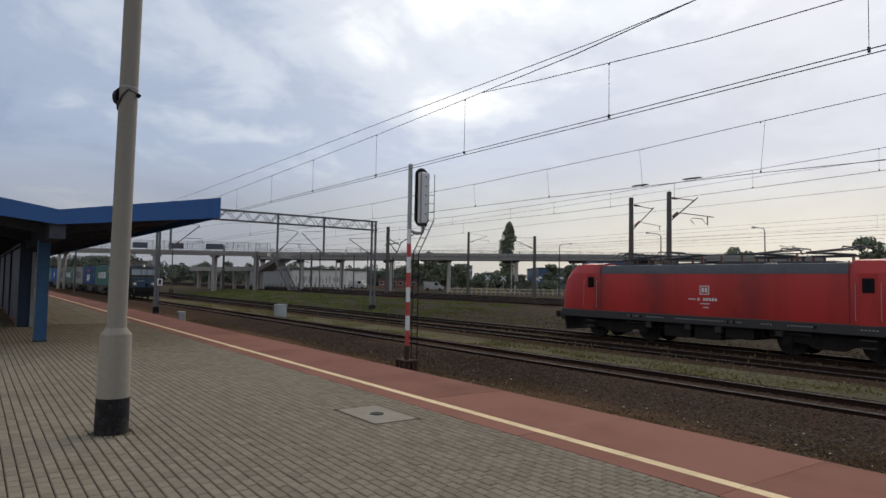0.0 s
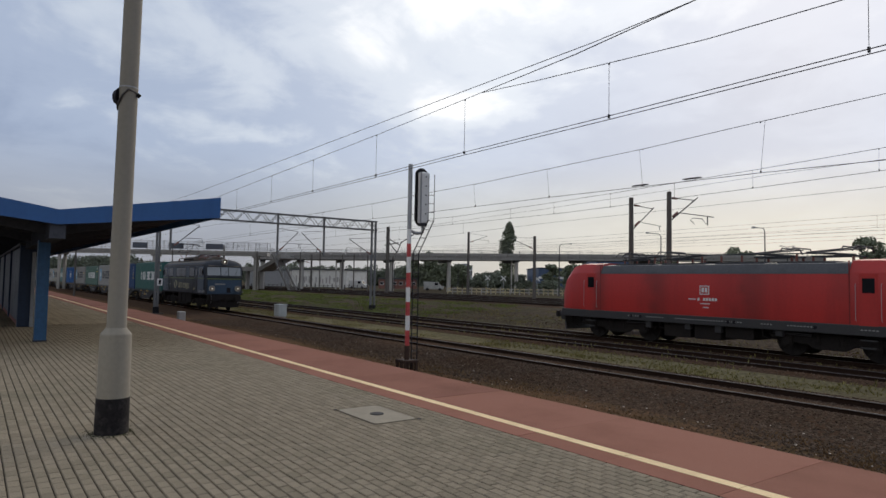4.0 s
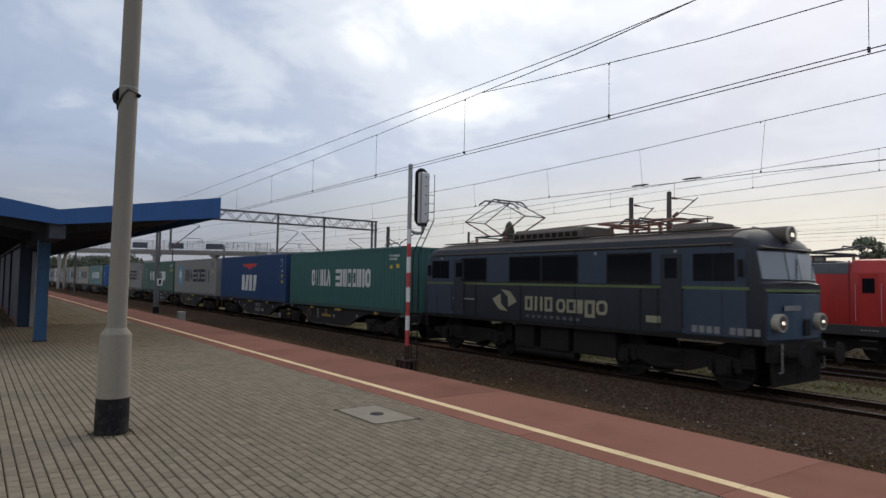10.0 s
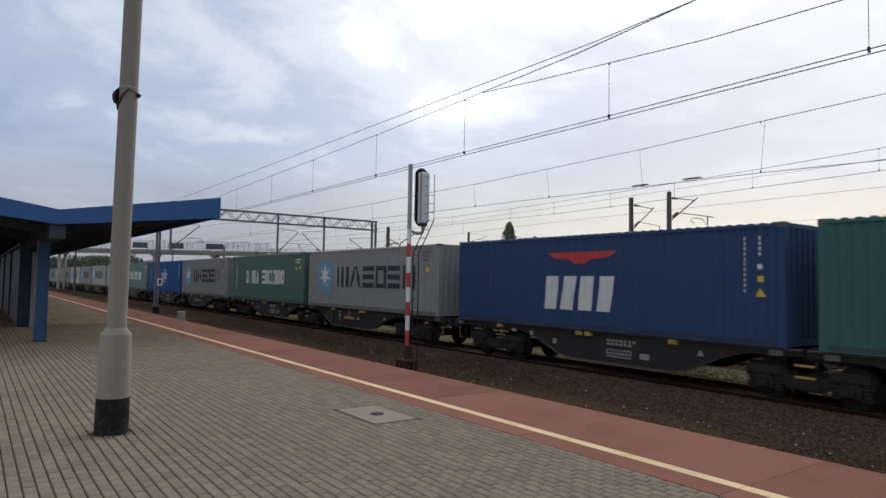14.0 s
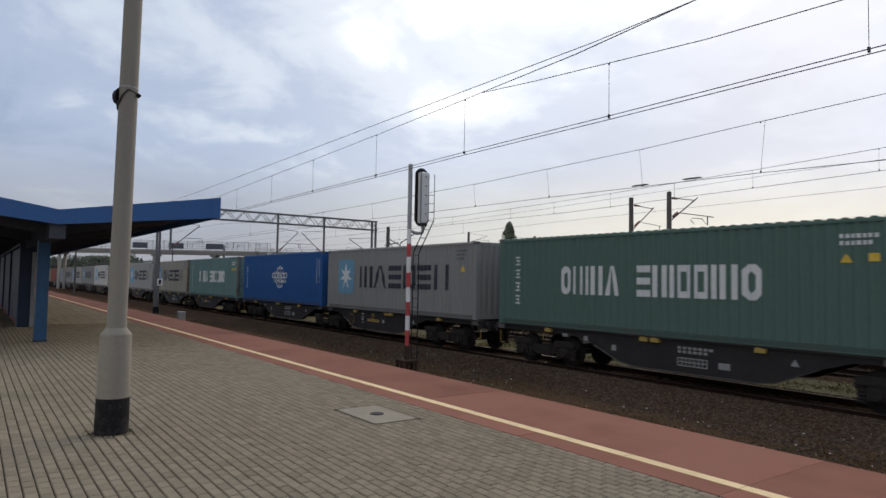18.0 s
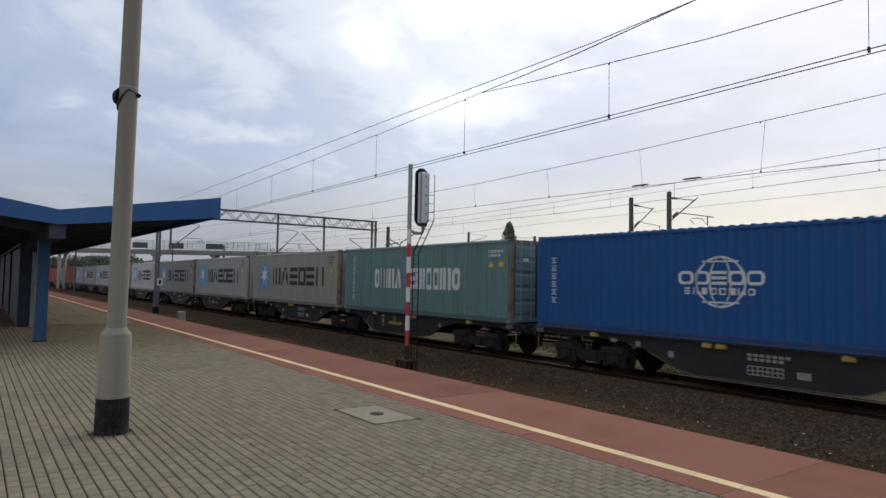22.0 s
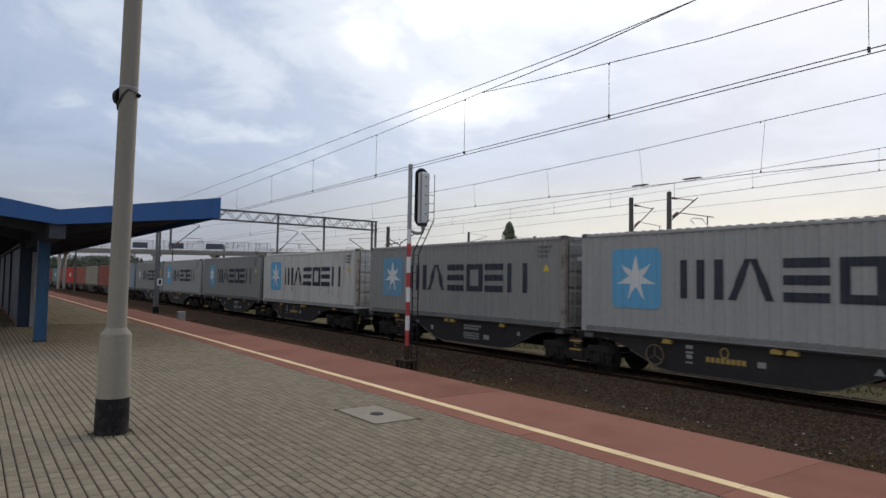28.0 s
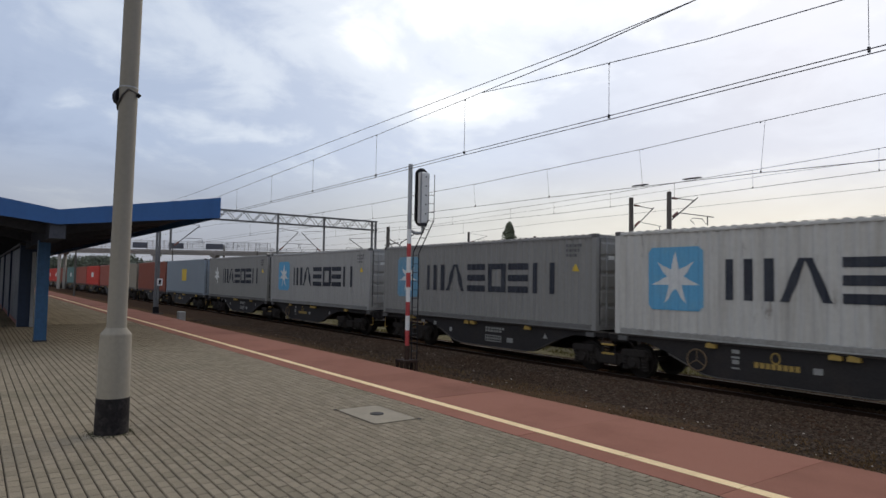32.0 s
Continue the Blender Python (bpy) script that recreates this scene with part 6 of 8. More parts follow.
soot_streaks(VRED, ((-2.35, 0.70, 0.50), (2.05, 0.70, 0.50), (-5.6, 0.4, 0.45), (5.45, 0.40, 0.22)))
VSEAM = mat("red_loco_seam", (0.20, 0.015, 0.014), 0.5, grain=10, stain=0.4, bump=0.02)
MAST_STEEL = mat("mast_concrete", (0.105, 0.092, 0.080), 0.8, grain=20, stain=0.4, stain_col=(0.06, 0.05, 0.045), bump=0.1)
VROOF = mat("red_loco_roof", (0.070, 0.070, 0.076), 0.6, grain=12, stain=0.4, bump=0.05)
VGREY = mat("red_loco_sole", (0.034, 0.033, 0.034), 0.6, grain=14, stain=0.5, stain_col=(0.05, 0.045, 0.04), bump=0.08)
rl = thing("red_electric_locomotive", "bright red four-axle electric locomotive with a dark roof, parked", "locomotive", at=(-15.5, 26.4, RAIL))


def vring(x, w, zb, zs, zr, wr):
    half = [(w * 0.98, zb), (w, zb + 0.15), (w, zs), (w * 0.985, zs + 0.08), (wr, zr), (wr * 0.6, zr + 0.07)]
    return [(x, y, z) for y, z in half] + [(x, -y, z) for y, z in half[::-1]]


rings = []
for d in (-1, 1):
    e = [vring(d * x, w, 1.02, zs, zr, wr) for x, w, zs, zr, wr in ((5.58, 1.5, 3.14, 3.60, 1.30), (6.9, 1.5, 3.14, 3.60, 1.30), (7.45, 1.46, 3.08, 3.48, 1.24), (7.90, 1.38, 2.72, 3.02, 1.18), (8.18, 1.25, 2.15, 2.32, 1.12), (8.28, 1.12, 1.75, 1.85, 1.05))]
    e = [vring(d * 5.56, 1.5, 1.02, 3.12, 3.50, 1.28)] + e
    rings = e[::-1] + rings if d < 0 else rings + e
part("body", Shape().loft(rings), VRED, rl, "bright red body", 0, 30)
part("machine_roof", Shape().loft([[(x, y * 1.006, z + 0.012) for x, y, z in vring(x, 1.5, 1.0, 3.12, 3.50, 1.28)[2:10]] for x in (-5.55, 5.55)]), VROOF, rl, "dark grey roof section", 0, 25)
for k in range(4):
    part("roof_hatch", Shape().box(-5.0 + 2.6 * k, -2.9 + 2.6 * k, -1.05, 1.05, 3.48, 3.62), VROOF, rl)
part("sole_bar", Shape().box(-8.1, 8.1, -1.515, 1.515, 0.98, 1.36), VGREY, rl, "dark grey sole bar", 0.03)
for side in (-1, 1):
    y = side * 1.503
    for x in (-5.55, 5.55):
        part("panel_joint", Shape().box(x - 0.02, x + 0.02, y - 0.006, y + 0.006, 1.36, 3.60), VSEAM, rl)
    for d in (-1, 1):
        dr = part("cab_door", Shape().box(d * 5.85, d * 6.45, y - 0.008, y + 0.008, 1.30, 3.16), VRED, rl, "red cab door", 0.01)
        part("door_window", Shape().box(d * 5.95, d * 6.35, y - 0.014, y + 0.014, 2.46, 2.98), WINDOW, dr, "dark door window", 0.02)
        for hx in (5.76, 6.56):
            part("hand_rail", Shape().tube([(d * hx, y, 1.5), (d * hx, y + side * 0.06, 1.55), (d * hx, y + side * 0.06, 2.75), (d * hx, y, 2.8)], 0.010), STEEL, rl, "pale hand rail")
        part("cab_step", Shape().box(d * 5.9, d * 6.4, y - 0.1, y + 0.04, 0.55, 0.60).box(d * 5.9, d * 6.4, y - 0.1, y + 0.04, 0.82, 0.86), VGREY, rl)
    yy = side * 1.507
    lg = part("logo_frame", Shape().box(-0.22, 0.22, yy - 0.003, yy + 0.003, 2.60, 2.64).box(-0.22, 0.22, yy - 0.003, yy + 0.003, 2.26, 2.30).box(-0.22, -0.18, yy - 0.003, yy + 0.003, 2.30, 2.60).box(0.18, 0.22, yy - 0.003, yy + 0.003, 2.30, 2.60), LETTER_WHITE, rl, "white square emblem")
    for a in (-0.13, 0.02):
        part("logo_block", Shape().box(a, a + 0.11, yy - 0.003, yy + 0.003, 2.35, 2.55), LETTER_WHITE, lg)
    for i in range(7):
        if i != 1:
            part("number_bar", Shape().box(-0.32 + 0.13 * i, -0.22 + 0.13 * i, yy - 0.003, yy + 0.003, 2.00, 2.12), LETTER_WHITE, rl, "white number block")
    part("small_mark", Shape().box(-0.2, 0.25, yy - 0.003, yy + 0.003, 1.86, 1.90).box(-0.05, 0.2, yy - 0.003, yy + 0.003, 1.70, 1.74).box(-0.75, -0.40, yy - 0.003, yy + 0.003, 2.04, 2.08), LETTER_WHITE, rl)
    ys = side * 1.52
    for a, b in ((-3.9, -3.6), (-3.5, -3.25), (-2.9, -2.0), (-1.4, 0.8), (0.95, 1.6), (2.4, 2.8), (3.4, 4.4), (5.9, 6.4)):
        dash, q = Shape(), a
        while q < b:
            dash.box(q, q + 0.07, ys - 0.004, ys + 0.004, 1.17, 1.21)
            q += 0.12
        part("sole_marking", dash, WMARK, rl, "row of small pale marks")
for d in (-1, 1):
    sl = lambda z: 8.28 - max(0, z - 1.8) * 0.62
    part("windscreen", Shape().add([(d * (sl(2.35) + 0.02), -0.98, 2.35), (d * (sl(2.35) + 0.02), 0.98, 2.35), (d * (sl(3.1) + 0.02), 1.05, 3.1), (d * (sl(3.1) + 0.02), -1.05, 3.1), (d * (sl(2.35) - 0.05), -0.98, 2.35), (d * (sl(2.35) - 0.05), 0.98, 2.35), (d * (sl(3.1) - 0.05), 1.05, 3.1), (d * (sl(3.1) - 0.05), -1.05, 3.1)],
         [(0, 1, 2, 3), (4, 5, 6, 7), (0, 1, 5, 4), (1, 2, 6, 5), (2, 3, 7, 6), (3, 0, 4, 7)]), WINDOW, rl, "dark windscreen")
    for y in (-0.9, 0.9):
        hl = part("headlamp", Shape().cyl((d * 8.16, y * 0.95, 1.62), (d * 8.32, y * 0.95, 1.62), 0.13, n=16), VGREY, rl, "unlit headlamp")
        part("lens", Shape().cyl((d * 8.315, y * 0.95, 1.62), (d * 8.33, y * 0.95, 1.62), 0.09, n=14), STEEL, hl)
        bf = part("buffer", Shape().cyl((d * 8.1, y, 1.06), (d * 8.75, y, 1.06), 0.14, 0.11, 14), VGREY, rl, "side buffer", 0, 40)
        part("buffer_head", Shape().box(d * 8.75, d * 8.80, y - 0.3, y + 0.3, 0.88, 1.24), VGREY, bf, "", 0.03)
    part("buffer_beam", Shape().box(d * 8.0, d * 8.3, -1.35, 1.35, 0.78, 1.22), VGREY, rl, "", 0.03)
    part("rail_guard", Shape().prism([(-1.2, 0.28), (1.2, 0.28), (1.3, 0.8), (-1.3, 0.8)], "x", min(d * 8.0, d * 8.1), max(d * 8.0, d * 8.1)), VGREY, rl)
    part("coupling_hook", Shape().tube([(d * 8.2, 0, 1.05), (d * 8.55, 0, 1.05), (d * 8.55, 0, 0.75)], 0.04, 8), DARK_STEEL, rl)
    part("pipe_bunch", Shape().tube([(d * 8.2, 0.5, 0.9), (d * 8.4, 0.5, 0.7), (d * 8.35, 0.5, 0.4)], 0.03), BLACK, rl)
    bx = d * 4.75
    bg = part("bogie", Shape().box(bx - 0.3, bx + 0.3, -1.05, 1.05, 0.5, 0.9), LOCO_UNDER, rl, "dark two-axle bogie")
    for side in (-1, 1):
        y = side * 1.08
        part("side_frame", Shape().prism([(bx - 2.1, 0.80), (bx - 2.1, 0.62), (bx - 0.8, 0.52), (bx - 0.5, 0.36), (bx + 0.5, 0.36), (bx + 0.8, 0.52), (bx + 2.1, 0.62), (bx + 2.1, 0.80), (bx, 0.92)][::-1], "y", y - 0.08, y + 0.08), LOCO_UNDER, bg)
        for dx in (-1.5, 1.5):
            part("axlebox", Shape().box(bx + dx - 0.2, bx + dx + 0.2, y - 0.03, y + side * 0.15, 0.42, 0.80).cyl((bx + dx, y, 0.62), (bx + dx, y + side * 0.19, 0.62), 0.14, n=12), LOCO_UNDER, bg)
        for dx in (-0.4, 0.4):
            part("coil_spring", Shape().cyl((bx + dx, y + side * 0.02, 0.55), (bx + dx, y + side * 0.02, 1.02), 0.12, n=12), LOCO_UNDER, bg)
        part("yaw_damper", Shape().cyl((bx - 0.6 * d, y + side * 0.16, 0.86), (bx - 2.0 * d, y + side * 0.16, 0.9), 0.05, n=8), VGREY, bg)
    for dx in (-1.5, 1.5):
        part("wheelset", LOCO_WHEEL, WHEEL, bg, at=(bx + dx, 0, 0.625))
for k, x in enumerate((-7.6, -7.0, -2.4, -1.9, 2.3, 2.6, 7.1, 7.7)):
    part("air_pipe", Shape().tube([(x, -1.2, 1.0), (x + 0.05, -1.28, 0.62 + 0.07 * (k % 3)), (x + 0.35, -1.25, 0.55 + 0.07 * (k % 3))], 0.03), LOCO_UNDER, rl)
for k, x in enumerate((-3.0, -1.0, 0.4, 2.9)):
    part("valve_box", Shape().box(x, x + 0.28, -1.42, -1.2, 0.70 + 0.05 * (k % 2), 0.98), VGREY, rl, "small underframe box", 0.02)
for x in (-3.7, -3.2, 1.05, 1.3, 4.4):
    part("filler_port", Shape().cyl((x, -1.515, 1.18), (x, -1.53, 1.18), 0.07, n=12), BLACK, rl)
for x, w in ((-2.1, 1.3), (-0.6, 1.2), (0.8, 1.2)):
    part("equipment_box", Shape().box(x, x + w, -1.3, 1.3, 0.38 if x < 0 else 0.5, 1.0), LOCO_UNDER, rl, "underframe box", 0.03)


def folded_pan(cx, s):
    pg = part("pantograph", Shape().box(cx - 0.8, cx + 0.8, -0.5, -0.45, 3.80, 3.85).box(cx - 0.8, cx + 0.8, 0.45, 0.5, 3.80, 3.85).box(cx - 0.75, cx - 0.68, -0.46, 0.46, 3.79, 3.84).box(cx + 0.68, cx + 0.75, -0.46, 0.46, 3.79, 3.84), DARK_STEEL, rl, "folded single-arm pantograph")
    for x in (-0.7, 0.7):
        for y in (-0.47, 0.47):
            part("base_insulator", Shape().cyl((cx + x, y, 3.54), (cx + x, y, 3.80), 0.06, 0.045, 10), RUSTY, pg)
    part("lower_arm", Shape().cyl((cx - s * 0.6, 0, 3.86), (cx + s * 1.1, 0, 4.00), 0.05, 0.04, 8), DARK_STEEL, pg)
    for y in (-0.4, 0.4):
        part("upper_arm", Shape().cyl((cx + s * 1.1, y * 0.4, 4.00), (cx - s * 0.75, y, 4.12), 0.025, n=8), DARK_STEEL, pg)
    for dx in (-0.85, -0.45):
        part("collector_head", Shape().tube([(cx + s * dx, -0.95, 3.98), (cx + s * dx, -0.7, 4.16), (cx + s * dx, 0.7, 4.16), (cx + s * dx, 0.95, 3.98)], 0.025, 8), DARK_STEEL, pg)


folded_pan(-4.2, 1)
folded_pan(-1.9, 1)
folded_pan(2.4, -1)
folded_pan(4.6, -1)
for x in (-3.0, -0.6, 0.3, 1.2, 3.4):
    part("insulator", Shape().cyl((x, -0.7, 3.52), (x, -0.7, 3.90), 0.055, 0.045, 10), RUSTY, rl)
part("roof_busbar", Shape().tube([(-4.8, -0.7, 3.92), (0, -0.7, 3.96), (4.8, -0.7, 3.92)], 0.025), DARK_STEEL, rl)

# ---- overhead line ----


def wire(name, pts, r, label, group="overhead wires"):
    return solid(name, Shape().tube(pts, r, 5), CABLE, label, "overhead wire", group)


def at_x(line, x):
    for a, b in zip(line, line[1:]):
        if a[0] <= x <= b[0]:
            return a[2] + (b[2] - a[2]) * (x - a[0]) / (b[0] - a[0])
    return line[-1][2]


def catenary(y, mess, cont, drops, r=0.010, double=False, lean_of=0.0, label="contact wire hung from a carrier wire"):
    m = [(x, y, z) for x, z in mess]
    c = [(x, y, z) for x, z in cont]
    t = thing("catenary", label, "overhead wire", "overhead wires")
    part("carrier_wire", Shape().tube(m, r, 5), CABLE, t)
    for dy in ((-0.05, 0.05) if double else (0,)):
        part("contact_wire", Shape().tube([(a, b + dy, cc - dy * 0.3) for a, b, cc in c], r, 5), CABLE, t)
    for x in drops:
        lean = lean_of * (1 if int(abs(x) * 3) % 2 else -1)
        d = part("dropper", Shape().cyl((x, y, at_x(c, x)), (x + lean, y, at_x(m, x)), 0.0045, n=4), CABLE, t)
        part("clip", Shape().box(x - 0.012, x + 0.012, y - 0.02, y + 0.02, at_x(c, x) - 0.01, at_x(c, x) + 0.055).box(x - 0.012, x + 0.012, y - 0.012, y + 0.012, at_x(m, x) - 0.035, at_x(m, x)), DARK_STEEL, d)
    return t


catenary(8.65, [(-160, 7.2), (-54, 6.9), (-36, 6.05), (-29.31, 6.03), (-26.41, 6.11), (-22.57, 6.20), (-18.97, 6.28), (-15.06, 6.38), (-11.17, 6.50), (-10.62, 6.52), (-8.90, 6.37), (-7.18, 6.25), (-5.34, 6.12), (-3.56, 6.07), (8, 6.1)],
         [(-160, 5.45), (-54, 5.3), (-26.19, 5.22), (-18.99, 5.25), (-14.92, 5.26), (-11.12, 5.29), (-7.13, 5.30), (-3.21, 5.33), (8, 5.38)], (-46, -38, -31, -26.3, -22.5, -18.98, -15.0, -11.15, -7.15, -3.2, 2.5), 0.0075, True)
wire("tension_wire", [(-10.62, 8.65, 6.52), (-7.08, 7.75, 6.18), (-5.0, 7.5, 6.19), (2, 6.7, 6.2)], 0.009, "steel wire running out to an anchor")
wire("feeder_wire", [(-160, 8.0, 7.2), (-54, 8.0, 6.4), (-29.66, 8.0, 6.28), (-19.93, 8.0, 6.32), (-9.83, 8.0, 6.38), (-6.94, 8.0, 6.39), (-5.2, 8.0, 6.45), (6, 8.0, 6.7)], 0.0075, "thin feeder wire over the platform track")
catenary(16.2, [(-170, 7.0), (-54, 6.9), (-45, 6.5), (-34.94, 6.35), (-28.04, 6.34), (-24.71, 6.38), (-19.92, 6.41), (-16.63, 6.48), (-12.05, 6.57), (-8.59, 6.71), (-5.68, 6.80), (10, 7.3)],
         [(-170, 5.6), (-28.0, 5.57), (-20.15, 5.50), (-16.14, 5.48), (-12.19, 5.43), (-8.49, 5.39), (-5.7, 5.32), (10, 5.1)], (-46, -40, -34, -28.3, -24, -20.1, -16.0, -12.1, -8.5, -4.6), 0.009, lean_of=0.12)
ins = thing("section_insulator", "dark section insulators in the contact wire", "insulator", at=(-11.6, 16.2, 5.48))
for dx in (-0.6, 1.15):
    part("insulator_rod", Shape().loft([[(x + dx, r * math.cos(a * 0.785), r * math.sin(a * 0.785) - x * 0.012) for a in range(8)] for x, r in ((-0.30, 0.01), (-0.24, 0.022), (0.18, 0.026), (0.25, 0.02), (0.30, 0.01))]), BLACK, ins)
catenary(22.5, [(-180, 7.0), (-54, 7.0), (-40, 6.4), (-30, 6.25), (-22.49, 6.36), (-18.51, 6.46), (-15.39, 6.56), (-12.04, 6.66), (-7.91, 6.82), (10, 7.4)],
         [(-180, 5.75), (-21.9, 5.82), (-18.5, 5.87), (-15.3, 5.95), (-12.04, 6.01), (-7.92, 6.12), (10, 6.3)], (-45, -37, -30, -25, -21.9, -18.5, -15.3, -12.1, -8.1), 0.009)
catenary(26.4, [(-180, 7.0), (-54, 6.9), (-38, 6.51), (-24.85, 6.78), (-13.5, 7.10), (-9.3, 7.15), (15, 7.4)], [(-180, 5.6), (-38, 5.65), (-24.85, 5.95), (-9.3, 6.15), (15, 6.3)], (-50, -42, -34, -9), 0.007)
for y, z in ((44.0, 6.20), (49.0, 6.40), (54.5, 6.55), (60.0, 6.65)):
    catenary(y, [(-260, z + 1.4), (-110, z + 0.9), (-53, z + 0.35), (-35, z + 0.55), (-18, z + 0.72), (20, z + 1.0)], [(-260, z - 0.3), (-60, z - 0.1), (-14, z), (20, z)], tuple(-92 + 19 * k for k in range(5)), 0.008)


def cantilever(parent, base, tip, z0, z1, arm=True):
    """Bracket tubes from a mast: base and tip are (x, y)."""
    (bx, by), (tx, ty) = base, tip
    part("stay_tube", Shape().cyl((bx, by, z0), (tx, ty, z1), 0.035, n=8), DARK_STEEL, parent)
    part("top_tie", Shape().cyl((bx, by, z1 + 0.25), (tx, ty, z1 + 0.05), 0.02, n=6), DARK_STEEL, parent)
    part("insulator", Shape().cyl((bx + (tx - bx) * 0.12, by + (ty - by) * 0.12, z0 + (z1 - z0) * 0.12), (bx + (tx - bx) * 0.28, by + (ty - by) * 0.28, z0 + (z1 - z0) * 0.28), 0.065, n=8), RUSTY, parent)
    if arm:
        mx, my, mz = bx + (tx - bx) * 0.45, by + (ty - by) * 0.45, z0 + (z1 - z0) * 0.45
        part("steady_arm", Shape().tube([(mx, my, mz), (tx + (tx - bx) * 0.1, ty + (ty - by) * 0.1, mz + 0.02), (tx + (tx - bx) * 0.12, ty + (ty - by) * 0.12, mz - 0.4)], 0.02), DARK_STEEL, parent)


def mast(x, y, base, top, tip_y, label="dark steel catenary mast with a bracket", r=0.17, tie=True):
    m = thing("catenary_mast", label, "catenary mast", "catenary masts", at=(x, y, base))
    h = top - base
    part("shaft", Shape().loft([[(sx * w, sy * w * 0.8, z) for sx, sy in ((-1, -1), (1, -1), (1, 1), (-1, 1))] for z, w in ((0, r), (h, r * 0.8))]), MAST_STEEL, m, "", 0.01)
    part("foundation", Shape().box(-0.4, 0.4, -0.3, 0.3, -0.5, 0.12), SLEEPER, m)
    if tip_y is not None:
        cantilever(m, (0, 0), (0, tip_y - y), h - 1.6, h - 0.45)
    return m


for mx, top, rows in ((-23.57, 7.50, (((30.7, 7.08), (32.55, 7.01), 0.022), ((30.7, 5.70), (32.6, 7.08), 0.03), ((31.43, 6.13), (33.3, 6.02), 0.018), ((33.1, 6.03), (33.2, 5.80), 0.02))),
                      (-21.07, 7.58, (((30.7, 7.26), (32.94, 7.32), 0.024), ((30.7, 6.05), (33.2, 7.50), 0.036), ((31.48, 6.50), (34.8, 6.50), 0.026), ((34.18, 6.50), (34.17, 5.99), 0.035),
                                      ((34.1, 6.02), (33.6, 6.33), 0.018), ((33.6, 6.33), (32.75, 6.30), 0.018), ((32.75, 6.30), (32.5, 6.17), 0.018), ((32.5, 6.17), (32.9, 5.97), 0.018)))):
    mm = mast(mx, 30.5, -0.25, top, None, r=0.125)
    for (ya, za), (yb, zb), rr in rows:
        part("bracket_tube", Shape().cyl((0, ya - 30.5, za + 0.25), (0, yb - 30.5, zb + 0.25), rr, n=8), DARK_STEEL, mm)
    part("insulator", Shape().cyl((0, 0.35, rows[1][0][1] + 0.45), (0, 0.75, rows[1][0][1] + 0.70), 0.07, n=8), RUSTY, mm)
    part("insulator", Shape().cyl((0, 0.3, rows[0][0][1] + 0.25), (0, 0.7, rows[0][0][1] + 0.25), 0.06, n=8), RUSTY, mm)
tall = mast(-97.4, 58.9, 0.3, 12.0, None, "tall dark catenary mast with brackets", 0.3)
for a, b in (((0.3, 8.9), (1.9, 7.2)), ((1.9, 7.2), (2.9, 9.3)), ((2.6, 8.9), (6.2, 11.2)), ((-0.6, 8.4), (2.2, 9.0)), ((-0.4, 9.8), (2.4, 8.6))):
    part("bracket_tube", Shape().cyl((0, a[0], a[1]), (0, b[0], b[1]), 0.09, n=8), DARK_STEEL, tall)
mast(-75.3, 59.5, 0.3, 9.95, 63.0)
mast(-57.1, 55.4, 0.3, 8.23, 51.5)
mast(-109.3, 50.0, 0.3, 7.0, 46.0)
mast(-140.0, 62.0, 0.3, 9.0, 58.0)
mast(-121.8, 38.0, -0.42, 8.6, None, "pale grey steel mast with a dark foot", 0.22)
mast(-150.0, 45.0, 0.3, 8.8, 49.0)
mast(-96.3, 10.9, -0.4, 6.9, None, "grey catenary mast beside the platform track", 0.13)
mast(-138.0, 10.9, -0.4, 6.9, None, "grey catenary mast beside the platform track", 0.13)

for x, y, top in ((-118.0, 28.0, 8.3), (-112.5, 41.0, 7.4), (-104.0, 45.5, 7.2), (-110.0, 52.0, 7.6), (-103.0, 53.0, 7.0), (-108.0, 58.0, 7.4), (-101.0, 57.0, 7.0), (-99.0, 61.0, 6.8), (-128.0, 47.0, 7.8)):
    mast(x, y, 0.3, top, None, "thin grey steel mast in the yard", 0.11)

# lattice gantry across the tracks
gan = thing("catenary_gantry", "grey lattice steel gantry across the tracks", "catenary gantry", at=(-53.9, 0, -0.4))
GZ0, GZ1, GY0, GY1 = 7.70, 8.52, 10.9, 31.2
for z in (GZ0, GZ1):
    for x in (-0.3, 0.3):
        part("chord", Shape().box(x - 0.05, x + 0.05, GY0, GY1, z - 0.05, z + 0.05), GANTRY_STEEL, gan)
n_bay = 27
for k in range(n_bay):
    ya, yb = GY0 + (GY1 - GY0) * k / n_bay, GY0 + (GY1 - GY0) * (k + 1) / n_bay
    for x in (-0.3, 0.3):
        part("lattice_bar", Shape().cyl((x, ya, GZ0 if k % 2 else GZ1), (x, yb, GZ1 if k % 2 else GZ0), 0.03, n=5), GANTRY_STEEL, gan)
    part("cross_bar", Shape().cyl((-0.3, ya, GZ0), (0.3, yb, GZ0), 0.022, n=5), GANTRY_STEEL, gan)
